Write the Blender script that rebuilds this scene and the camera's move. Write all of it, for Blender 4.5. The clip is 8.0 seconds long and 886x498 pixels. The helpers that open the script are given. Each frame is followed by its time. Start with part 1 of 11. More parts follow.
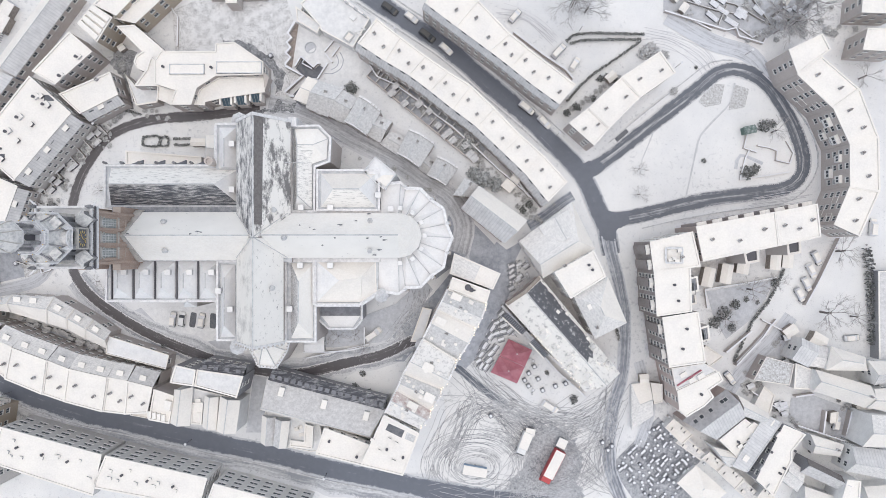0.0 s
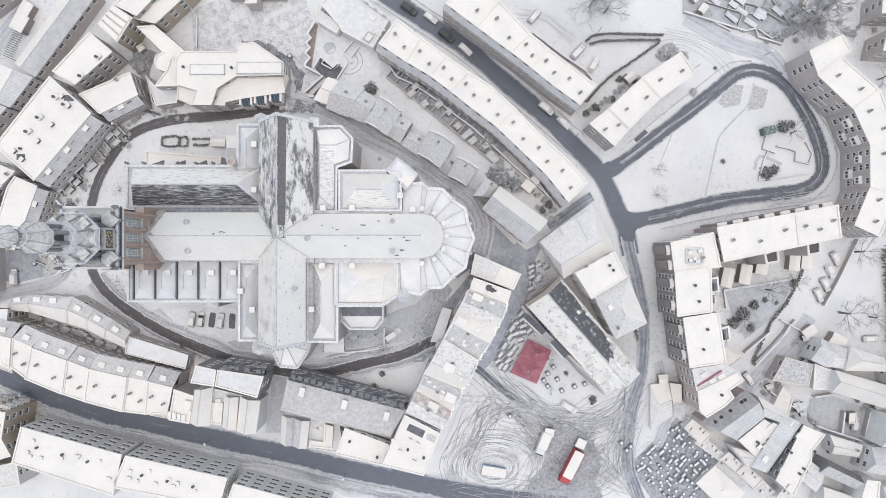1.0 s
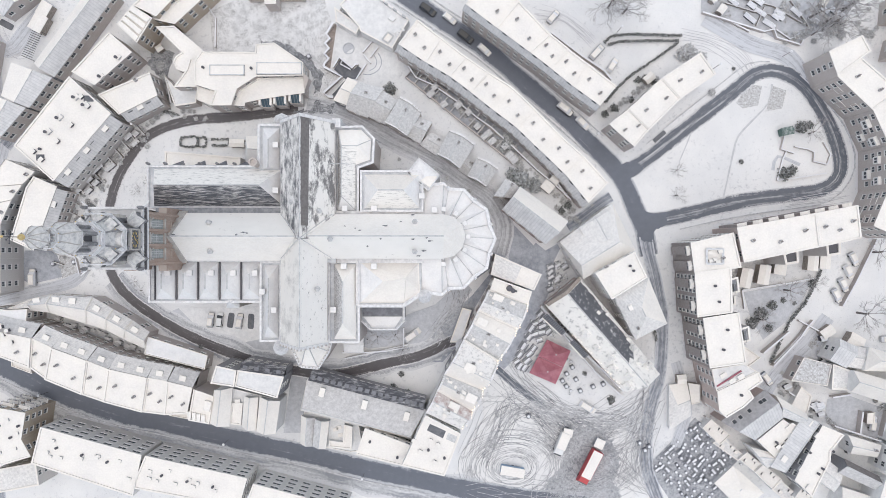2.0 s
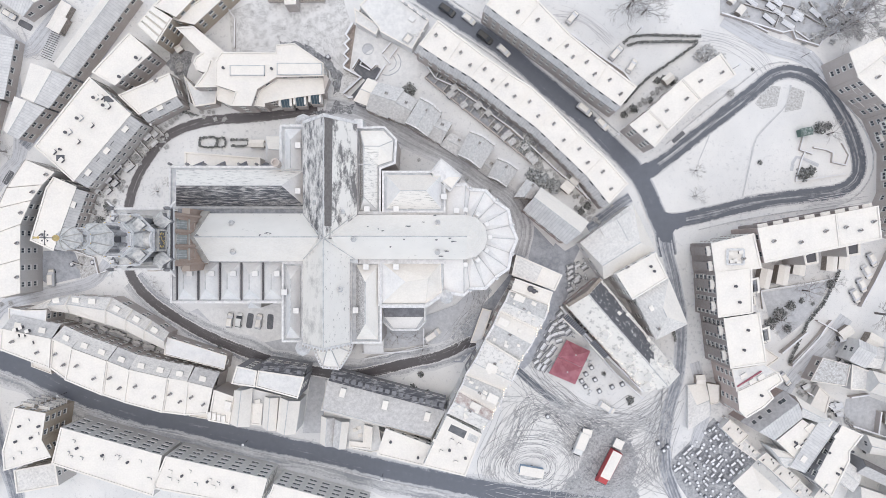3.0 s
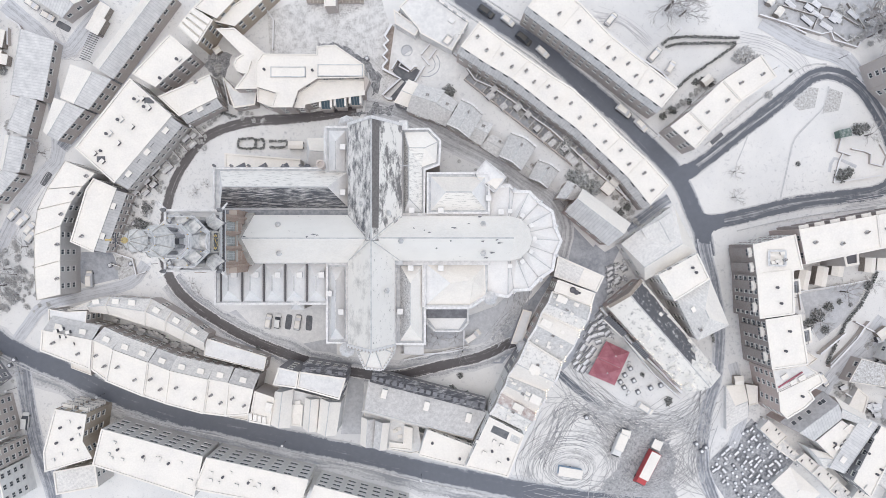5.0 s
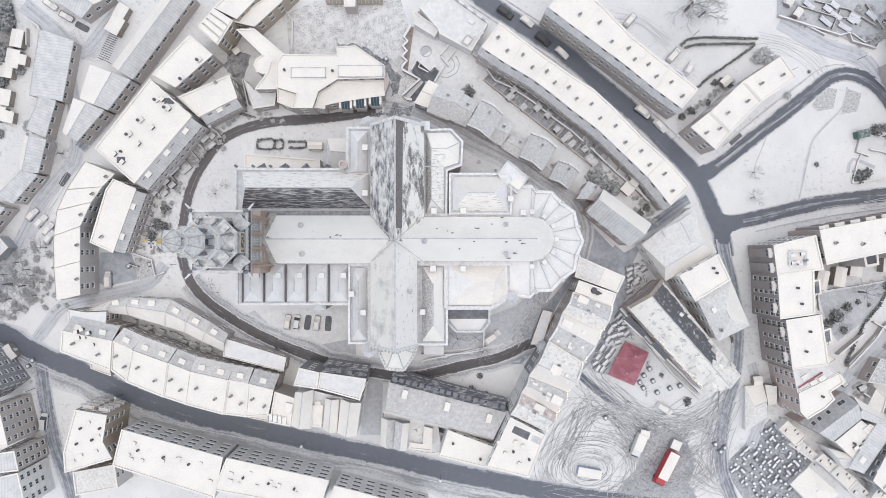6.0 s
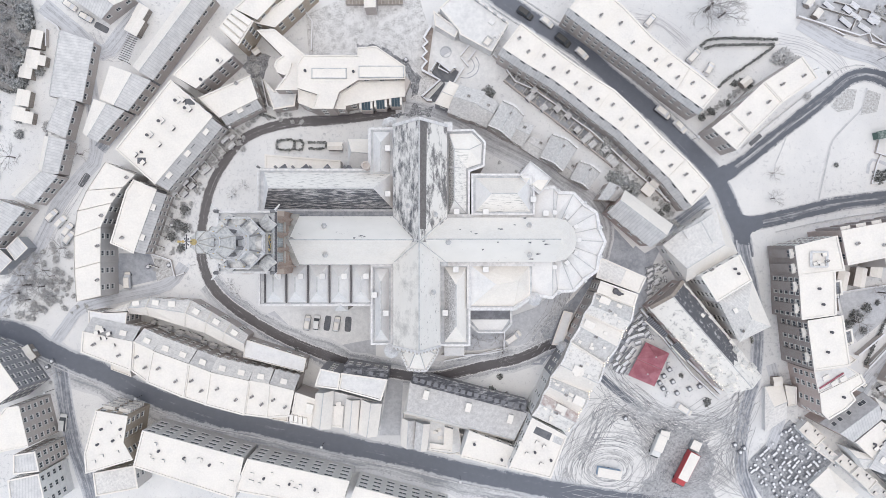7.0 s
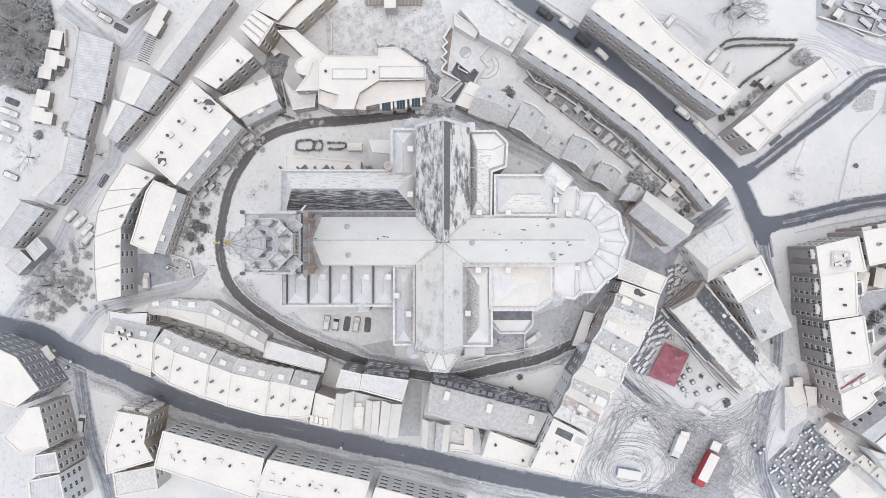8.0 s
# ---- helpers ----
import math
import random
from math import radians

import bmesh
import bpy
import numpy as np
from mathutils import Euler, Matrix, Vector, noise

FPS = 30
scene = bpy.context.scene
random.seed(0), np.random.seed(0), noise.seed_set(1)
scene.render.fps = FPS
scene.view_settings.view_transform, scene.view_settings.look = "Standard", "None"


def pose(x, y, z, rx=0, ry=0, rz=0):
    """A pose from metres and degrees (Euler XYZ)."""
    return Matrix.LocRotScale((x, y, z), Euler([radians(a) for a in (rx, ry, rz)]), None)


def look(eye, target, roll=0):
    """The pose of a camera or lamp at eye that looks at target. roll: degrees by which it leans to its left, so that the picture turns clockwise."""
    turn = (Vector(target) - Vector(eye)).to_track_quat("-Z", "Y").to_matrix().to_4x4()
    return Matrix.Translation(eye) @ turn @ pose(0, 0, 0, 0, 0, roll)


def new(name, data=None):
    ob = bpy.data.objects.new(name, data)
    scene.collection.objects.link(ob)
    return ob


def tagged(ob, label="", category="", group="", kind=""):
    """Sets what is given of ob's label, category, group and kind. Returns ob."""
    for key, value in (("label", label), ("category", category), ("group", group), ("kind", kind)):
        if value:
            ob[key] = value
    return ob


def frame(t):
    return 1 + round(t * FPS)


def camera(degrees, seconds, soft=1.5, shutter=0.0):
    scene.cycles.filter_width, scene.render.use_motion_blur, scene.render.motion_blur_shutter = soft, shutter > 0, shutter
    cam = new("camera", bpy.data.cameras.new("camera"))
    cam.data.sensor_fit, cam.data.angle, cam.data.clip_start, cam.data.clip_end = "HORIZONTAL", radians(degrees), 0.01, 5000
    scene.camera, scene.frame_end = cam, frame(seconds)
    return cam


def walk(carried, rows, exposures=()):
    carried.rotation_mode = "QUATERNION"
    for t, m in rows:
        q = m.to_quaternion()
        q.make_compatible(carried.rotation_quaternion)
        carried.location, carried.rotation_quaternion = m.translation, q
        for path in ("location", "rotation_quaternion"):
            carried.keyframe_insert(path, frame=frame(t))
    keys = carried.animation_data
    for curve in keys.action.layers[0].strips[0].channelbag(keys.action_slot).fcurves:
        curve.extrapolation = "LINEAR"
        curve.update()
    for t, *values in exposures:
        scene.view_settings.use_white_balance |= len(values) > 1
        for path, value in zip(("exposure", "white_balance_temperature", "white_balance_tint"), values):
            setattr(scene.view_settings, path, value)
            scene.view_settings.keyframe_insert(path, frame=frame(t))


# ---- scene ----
cam = camera(61.9, 8.0, 0.8)
METRES, EYE, TILT, LEAN, TURN = 44.0, 206.4, -90.0, 0.0, 0.0
ROWS = [
    (0.0, 0.0, 0.0, 0.0, -0.0, 0.0, -0.0),
    (0.5, -0.06, -0.0007, 0.0012, -0.02, -0.01, -0.02),
    (1.0, -0.1206, -0.003, 0.0038, -0.02, -0.02, -0.04),
    (1.5, -0.1814, -0.0049, 0.0067, -0.05, -0.04, -0.04),
    (3.0, -0.3701, -0.0112, 0.0128, -0.19, -0.07, -0.05),
    (3.5, -0.4322, -0.0127, 0.0157, -0.2, -0.08, -0.04),
    (4.0, -0.4947, -0.014, 0.0171, -0.23, -0.08, -0.04),
    (4.5, -0.5566, -0.0149, 0.0194, -0.25, -0.08, -0.04),
    (6.0, -0.7508, -0.0173, 0.0211, -0.43, -0.04, -0.03),
    (6.5, -0.813, -0.0173, 0.0224, -0.44, -0.03, -0.03),
    (7.0, -0.8758, -0.0167, 0.0237, -0.45, -0.02, -0.02),
    (7.5, -0.9374, -0.0156, 0.0252, -0.45, -0.02, -0.02),
    (8.0, -0.9992, -0.0143, 0.0279, -0.46, -0.03, -0.02),
]
walk(cam, [(t, pose(0, 0, EYE, TILT, LEAN, TURN) @ pose(METRES * x, METRES * y, METRES * z, 90 + pitch, roll, yaw)) for t, x, y, z, yaw, pitch, roll in ROWS],
     exposures=[(0.0, -0.10, 6450, 5.5), (8.0, -0.10, 6450, 5.5)])

# ---- light: overcast winter day ----
SUN_ELEVATION, SUN_TURN = 89.0, 125.0
world = bpy.data.worlds.new("overcast_sky")
scene.world = world
world.use_nodes = True
wn, wl = world.node_tree.nodes, world.node_tree.links
wn.clear()
w_out = wn.new("ShaderNodeOutputWorld")
w_bg = wn.new("ShaderNodeBackground")
w_sky = wn.new("ShaderNodeTexSky")
w_sky.sky_type = 'NISHITA'
w_sky.sun_disc = False
w_sky.sun_elevation = radians(SUN_ELEVATION)
w_sky.sun_rotation = radians(SUN_TURN)
w_sky.air_density, w_sky.dust_density, w_sky.ozone_density = 1.0, 4.0, 1.0
w_bg.inputs["Strength"].default_value = 0.15
w_cloud = wn.new("ShaderNodeHueSaturation")
w_cloud.inputs["Saturation"].default_value = 0.95
wl.new(w_sky.outputs["Color"], w_cloud.inputs["Color"])
wl.new(w_cloud.outputs["Color"], w_bg.inputs["Color"])
wl.new(w_bg.outputs["Background"], w_out.inputs["Surface"])
sun = new("sun", bpy.data.lights.new("sun", 'SUN'))
sun.data.energy, sun.data.angle, sun.data.color = 1.5, radians(150), (1.0, 0.945, 0.88)
sa, se = radians(SUN_TURN), radians(SUN_ELEVATION)
sun.matrix_world = look((0, 0, 300), (-math.sin(sa) * math.cos(se) * 100, -math.cos(sa) * math.cos(se) * 100, 300 - math.sin(se) * 100))

# ---- materials ----
def material(name):
    m = bpy.data.materials.new(name)
    m.use_nodes = True
    nt = m.node_tree
    bsdf = nt.nodes["Principled BSDF"]
    return m, nt, bsdf


def node(nt, kind, **vals):
    n = nt.nodes.new(kind)
    for k, v in vals.items():
        n.inputs[k.replace("_", " ")].default_value = v
    return n


def noise_at(nt, scale, detail=4.0, rough=0.55, coord=None):
    n = node(nt, "ShaderNodeTexNoise", Scale=scale, Detail=detail, Roughness=rough)
    if coord is None:
        coord = nt.nodes.new("ShaderNodeNewGeometry").outputs["Position"]
    nt.links.new(coord, n.inputs["Vector"])
    return n.outputs["Fac"]


def ramp(nt, fac, lo, hi):
    r = node(nt, "ShaderNodeMapRange", From_Min=lo, From_Max=hi)
    nt.links.new(fac, r.inputs["Value"])
    return r.outputs["Result"]


def mix(nt, fac, a, b):
    n = nt.nodes.new("ShaderNodeMix")
    n.data_type = 'RGBA'
    if isinstance(fac, float):
        n.inputs[0].default_value = fac
    else:
        nt.links.new(fac, n.inputs[0])
    for v, s in ((a, n.inputs[6]), (b, n.inputs[7])):
        if isinstance(v, tuple):
            s.default_value = (*v, 1)
        else:
            nt.links.new(v, s)
    return n.outputs[2]


def math_node(nt, op, a, b):
    n = nt.nodes.new("ShaderNodeMath")
    n.operation = op
    for v, s in ((a, n.inputs[0]), (b, n.inputs[1])):
        if isinstance(v, (int, float)):
            s.default_value = v
        else:
            nt.links.new(v, s)
    return n.outputs[0]


def bumped(nt, bsdf, height, strength=0.3, distance=0.05):
    b = node(nt, "ShaderNodeBump", Strength=strength, Distance=distance)
    nt.links.new(height, b.inputs["Height"])
    nt.links.new(b.outputs["Normal"], bsdf.inputs["Normal"])


def two_tone(name, a, b, scale, lo=0.4, hi=0.6, rough=0.85, bump=0.3, distance=0.05, fine=None, metal=0.0, specks=None):
    """A surface of two colours in patches, with finer grain on top."""
    m, nt, bsdf = material(name)
    big = ramp(nt, noise_at(nt, scale), lo, hi)
    grain = noise_at(nt, fine or scale * 9, 3.0)
    col = mix(nt, big, a, b)
    col = mix(nt, ramp(nt, grain, 0.3, 0.75), col, mix(nt, 0.35, col, tuple(min(1, c * 1.35) for c in b)))
    if specks:
        col = mix(nt, ramp(nt, noise_at(nt, 1.7, 9.0, 0.8), 0.665, 0.74), col, specks)
        col = mix(nt, ramp(nt, noise_at(nt, 0.45, 10.0, 0.78), 0.50, 0.80), col, mix(nt, 0.24, col, specks))
    nt.links.new(col, bsdf.inputs["Base Color"])
    bsdf.inputs["Roughness"].default_value = rough
    bsdf.inputs["Metallic"].default_value = metal
    bumped(nt, bsdf, grain, bump, distance)
    return m


def snowy(name, under, amount, scale, snow=(0.84, 0.84, 0.86), sharp=0.08, stretch=(1, 1, 1), ribs=0.0, angle=0.0, rough=0.8):
    """Roofing with patches of snow on it: amount 0 to 1 covered; ribs: spacing in metres of seams that show through."""
    m, nt, bsdf = material(name)
    pos = nt.nodes.new("ShaderNodeNewGeometry").outputs["Position"]
    mp = nt.nodes.new("ShaderNodeMapping")
    mp.inputs["Scale"].default_value = stretch
    mp.inputs["Rotation"].default_value = (0, 0, angle)
    nt.links.new(pos, mp.inputs["Vector"])
    a = noise_at(nt, scale, 12.0, 0.76, mp.outputs["Vector"])
    c = 1.0 - amount
    fac = ramp(nt, a, 0.30 + 0.4 * c - sharp, 0.30 + 0.4 * c + sharp)
    grain = noise_at(nt, 6.0, 4.0)
    dirt = ramp(nt, noise_at(nt, 0.25, 3.0), 0.35, 0.75)
    snow_c = mix(nt, dirt, snow, tuple(v * 0.95 for v in snow))
    under_c = mix(nt, grain, tuple(v * 0.75 for v in under), tuple(min(1, v * 1.3) for v in under))
    col = mix(nt, fac, under_c, snow_c)
    if ribs:
        rp = nt.nodes.new("ShaderNodeMapping")
        rp.inputs["Rotation"].default_value = (0, 0, angle)
        nt.links.new(pos, rp.inputs["Vector"])
        sx = nt.nodes.new("ShaderNodeSeparateXYZ")
        nt.links.new(rp.outputs["Vector"], sx.inputs[0])
        w = math_node(nt, 'PINGPONG', sx.outputs["X"], ribs / 2)
        line = ramp(nt, w, ribs * 0.03, ribs * 0.16)
        col = mix(nt, line, mix(nt, 0.32, col, under_c), col)
    nt.links.new(col, bsdf.inputs["Base Color"])
    bsdf.inputs["Roughness"].default_value = rough
    bumped(nt, bsdf, a, 0.35, 0.12)
    return m


def brickwork(name, c1, c2, mortar):
    """Courses of brick of real size on an upright wall."""
    m, nt, bsdf = material(name)
    pos = nt.nodes.new("ShaderNodeNewGeometry").outputs["Position"]
    s = nt.nodes.new("ShaderNodeSeparateXYZ")
    nt.links.new(pos, s.inputs[0])
    u = math_node(nt, 'ADD', s.outputs["X"], s.outputs["Y"])
    cb = nt.nodes.new("ShaderNodeCombineXYZ")
    nt.links.new(u, cb.inputs["X"])
    nt.links.new(s.outputs["Z"], cb.inputs["Y"])
    br = node(nt, "ShaderNodeTexBrick", Scale=4.0, Mortar_Size=0.02)
    br.inputs["Color1"].default_value, br.inputs["Color2"].default_value, br.inputs["Mortar"].default_value = (*c1, 1), (*c2, 1), (*mortar, 1)
    nt.links.new(cb.outputs[0], br.inputs["Vector"])
    stain = ramp(nt, noise_at(nt, 0.5, 5.0), 0.35, 0.7)
    col = mix(nt, stain, br.outputs["Color"], mix(nt, 0.4, br.outputs["Color"], mortar))
    nt.links.new(col, bsdf.inputs["Base Color"])
    bsdf.inputs["Roughness"].default_value = 0.9
    bumped(nt, bsdf, noise_at(nt, 14.0), 0.3, 0.02)
    return m


def plain(name, c, rough=0.6, metal=0.0):
    return two_tone(name, tuple(v * 0.92 for v in c), c, 0.8, rough=rough, bump=0.1, distance=0.01, metal=metal)


SNOW = two_tone("roof_snow", (0.795, 0.765, 0.725), (0.72, 0.698, 0.675), 0.16, 0.40, 0.74, 0.75, 0.5, 0.08, fine=2.2, specks=(0.50, 0.50, 0.51))
SNOW_DIP = two_tone("packed_snow", (0.76, 0.77, 0.80), (0.66, 0.67, 0.71), 0.3, 0.4, 0.65, 0.8, 0.5, 0.08, fine=2.5)
ROOF_THIN = snowy("thin_snow_on_tiles", (0.33, 0.33, 0.35), 0.88, 1.6, (0.76, 0.755, 0.755), 0.22, ribs=0.42, angle=0.6)
ROOF_OLD = snowy("thin_snow_on_old_tiles", (0.28, 0.285, 0.305), 0.80, 1.6, (0.76, 0.76, 0.765), 0.26)
ROOF_RIB = snowy("thin_snow_on_seamed_metal", (0.42, 0.43, 0.45), 0.88, 0.5, (0.74, 0.735, 0.735), 0.3, ribs=0.75, angle=0.85)
ROOF_RIB_Y = snowy("thin_snow_on_seamed_roofing", (0.42, 0.43, 0.45), 0.88, 0.5, (0.74, 0.735, 0.735), 0.3, (1, 1, 1), 0.75, 1.75)
ROOF_GREY = snowy("snow_dusted_slate", (0.29, 0.29, 0.305), 0.72, 1.1, (0.76, 0.755, 0.76), 0.28)
SLATE_BARE = snowy("bare_slate", (0.12, 0.125, 0.145), 0.30, 0.45, (0.72, 0.73, 0.76), 0.09, (0.7, 3.0, 1))
HALL_SNOW = snowy("thin_snow_on_hall_slates", (0.20, 0.20, 0.215), 0.76, 0.8, (0.84, 0.825, 0.80), 0.07)
HALL_SLATE = snowy("bare_hall_slates", (0.115, 0.118, 0.132), 0.24, 0.9, (0.70, 0.70, 0.71), 0.06)
SLATE_PATCH = snowy("slate_with_melting_snow", (0.21, 0.205, 0.21), 0.56, 0.30, (0.86, 0.845, 0.825), 0.045, (1.0, 0.55, 1))
SLATE_MELT = snowy("dark_slate_with_melting_snow", (0.135, 0.14, 0.155), 0.53, 0.42, (0.80, 0.79, 0.785), 0.07, (1.0, 0.5, 1))
SLATE_SPECK = snowy("snowed_slate_with_bare_specks", (0.16, 0.16, 0.175), 0.90, 0.75, (0.88, 0.87, 0.85), 0.05)
SLATE_STREAK = snowy("snowed_slate_in_courses", (0.20, 0.205, 0.22), 0.77, 1.1, (0.88, 0.87, 0.85), 0.09, (0.5, 3.4, 1))
SLATE_PLAIN = two_tone("dark_slate", (0.15, 0.155, 0.175), (0.22, 0.225, 0.25), 0.8)
SLATE_DUST = two_tone("frosted_grey_slates", (0.34, 0.345, 0.365), (0.45, 0.455, 0.475), 0.9)
BARE_BROWN = two_tone("bare_brown_slates", (0.145, 0.135, 0.135), (0.20, 0.19, 0.19), 1.5)
CHAPEL_SNOW = two_tone("snow_over_lead", (0.775, 0.768, 0.765), (0.675, 0.675, 0.69), 0.25, 0.4, 0.7, 0.75, 0.3, 0.05, fine=2.5, specks=(0.48, 0.49, 0.52))
NAVE_SNOW = two_tone("deep_snow_on_church_roof", (0.86, 0.835, 0.80), (0.79, 0.77, 0.745), 0.2, 0.4, 0.74, 0.75, 0.4, 0.06, fine=2.0, specks=(0.55, 0.55, 0.56))
CHURCH_SNOW = two_tone("thin_snow_on_church_slates", (0.79, 0.79, 0.795), (0.67, 0.68, 0.705), 0.35, 0.35, 0.72, 0.8, 0.3, 0.05, fine=2.0, specks=(0.42, 0.43, 0.46))
GUTTER = two_tone("wet_lead_gutter", (0.17, 0.185, 0.215), (0.30, 0.315, 0.345), 0.9, rough=0.5)
GUTTER_SNOW = two_tone("snow_in_lead_gutter", (0.42, 0.44, 0.48), (0.58, 0.595, 0.62), 0.7, rough=0.6)
LEAD = two_tone("snow_dusted_lead", (0.44, 0.445, 0.46), (0.58, 0.585, 0.60), 0.8, rough=0.6)
STONE = two_tone("weathered_stone", (0.36, 0.35, 0.33), (0.50, 0.48, 0.46), 0.7, rough=0.9)
STONE_DARK = two_tone("sooty_stone", (0.16, 0.16, 0.17), (0.30, 0.30, 0.31), 0.7, rough=0.9)
STONE_PALE = two_tone("snowed_stone", (0.60, 0.60, 0.62), (0.74, 0.74, 0.76), 1.2, rough=0.9)
TOWER_BRICK = brickwork("tower_brick", (0.33, 0.235, 0.19), (0.40, 0.30, 0.25), (0.46, 0.40, 0.36))
BRICK_BROWN = brickwork("brown_brick", (0.45, 0.40, 0.38), (0.51, 0.46, 0.435), (0.57, 0.54, 0.525))
BRICK_RED = brickwork("red_brick", (0.47, 0.375, 0.345), (0.53, 0.43, 0.40), (0.58, 0.53, 0.51))
BRICK_GREY = brickwork("grey_brick", (0.52, 0.495, 0.48), (0.58, 0.555, 0.54), (0.62, 0.60, 0.59))
BRICK_DARK = brickwork("dark_brick", (0.24, 0.245, 0.27), (0.29, 0.295, 0.315), (0.37, 0.37, 0.385))
BRICK_OCHRE = brickwork("ochre_brick", (0.42, 0.35, 0.27), (0.48, 0.41, 0.32), (0.5, 0.45, 0.40))
BRICK_TAN = brickwork("tan_grey_brick", (0.27, 0.235, 0.225), (0.34, 0.295, 0.28), (0.42, 0.40, 0.39))
BRICK_PALE = brickwork("pale_grey_brick", (0.62, 0.605, 0.59), (0.68, 0.665, 0.65), (0.72, 0.71, 0.70))
PLASTER = two_tone("pale_plaster", (0.69, 0.69, 0.69), (0.77, 0.77, 0.765), 0.6, rough=0.9)
GLASS = two_tone("window_glass", (0.06, 0.068, 0.08), (0.11, 0.12, 0.135), 0.35, rough=0.22, bump=0.0)
GLASS.node_tree.nodes["Principled BSDF"].inputs["Specular IOR Level"].default_value = 0.25
TRIM = plain("white_paint", (0.78, 0.78, 0.77), 0.5)
FRAME = plain("grey_window_paint", (0.68, 0.68, 0.67), 0.5)
DARK = plain("dark_metal", (0.10, 0.10, 0.115), 0.5, 0.4)
STEEL = plain("galvanised_steel", (0.42, 0.44, 0.47), 0.45, 0.6)
GOLD = plain("gilded_metal", (0.70, 0.55, 0.27), 0.35, 1.0)
CLAY = two_tone("sooty_clay_pot", (0.17, 0.15, 0.145), (0.25, 0.23, 0.22), 3.0)
RED_CANVAS = two_tone("red_canvas", (0.31, 0.105, 0.14), (0.40, 0.17, 0.205), 0.5, rough=0.8)
RED_PAINT = plain("red_paint", (0.45, 0.05, 0.06), 0.35)
BLUE_PAINT = plain("blue_paint", (0.25, 0.36, 0.50), 0.5)
GREEN_PAINT = plain("green_paint", (0.07, 0.13, 0.115), 0.5)
WOOD = two_tone("grey_timber", (0.24, 0.21, 0.19), (0.34, 0.31, 0.28), 2.0)
BARK = two_tone("bark", (0.10, 0.09, 0.085), (0.20, 0.185, 0.18), 3.0)
TWIG = two_tone("frosted_twigs", (0.26, 0.25, 0.25), (0.48, 0.47, 0.48), 1.5)
HEDGE = snowy("snowed_hedge", (0.075, 0.08, 0.075), 0.30, 2.2, (0.72, 0.73, 0.75), 0.12)
SHRUB = snowy("snowed_shrub", (0.24, 0.23, 0.225), 0.55, 2.0, (0.72, 0.73, 0.75), 0.15)
EVERGREEN = snowy("snowed_evergreen", (0.12, 0.13, 0.125), 0.46, 1.6, (0.66, 0.67, 0.69), 0.15)
RUBBER = plain("tyre_rubber", (0.04, 0.04, 0.042), 0.8)


def ground_material():
    m, nt, bsdf = material("ground_snow")
    a = noise_at(nt, 0.05, 6.0, 0.6)
    b = noise_at(nt, 0.9, 9.0, 0.75)
    c = noise_at(nt, 3.2, 5.0, 0.7)
    big = noise_at(nt, 0.022, 3.0)
    col = mix(nt, ramp(nt, a, 0.35, 0.68), (0.785, 0.785, 0.79), (0.675, 0.682, 0.70))
    thin = math_node(nt, 'ADD', math_node(nt, 'MULTIPLY', b, 0.75), math_node(nt, 'MULTIPLY', big, 0.25))
    col = mix(nt, ramp(nt, thin, 0.545, 0.70), col, (0.37, 0.385, 0.42))
    speck = noise_at(nt, 5.5, 6.0, 0.8)
    col = mix(nt, ramp(nt, speck, 0.60, 0.70), col, mix(nt, 0.45, col, (0.30, 0.30, 0.31)))
    col = mix(nt, ramp(nt, c, 0.60, 0.72), col, mix(nt, 0.5, col, (0.36, 0.36, 0.37)))
    nt.links.new(col, bsdf.inputs["Base Color"])
    bsdf.inputs["Roughness"].default_value = 0.9
    bumped(nt, bsdf, b, 0.6, 0.2)
    return m


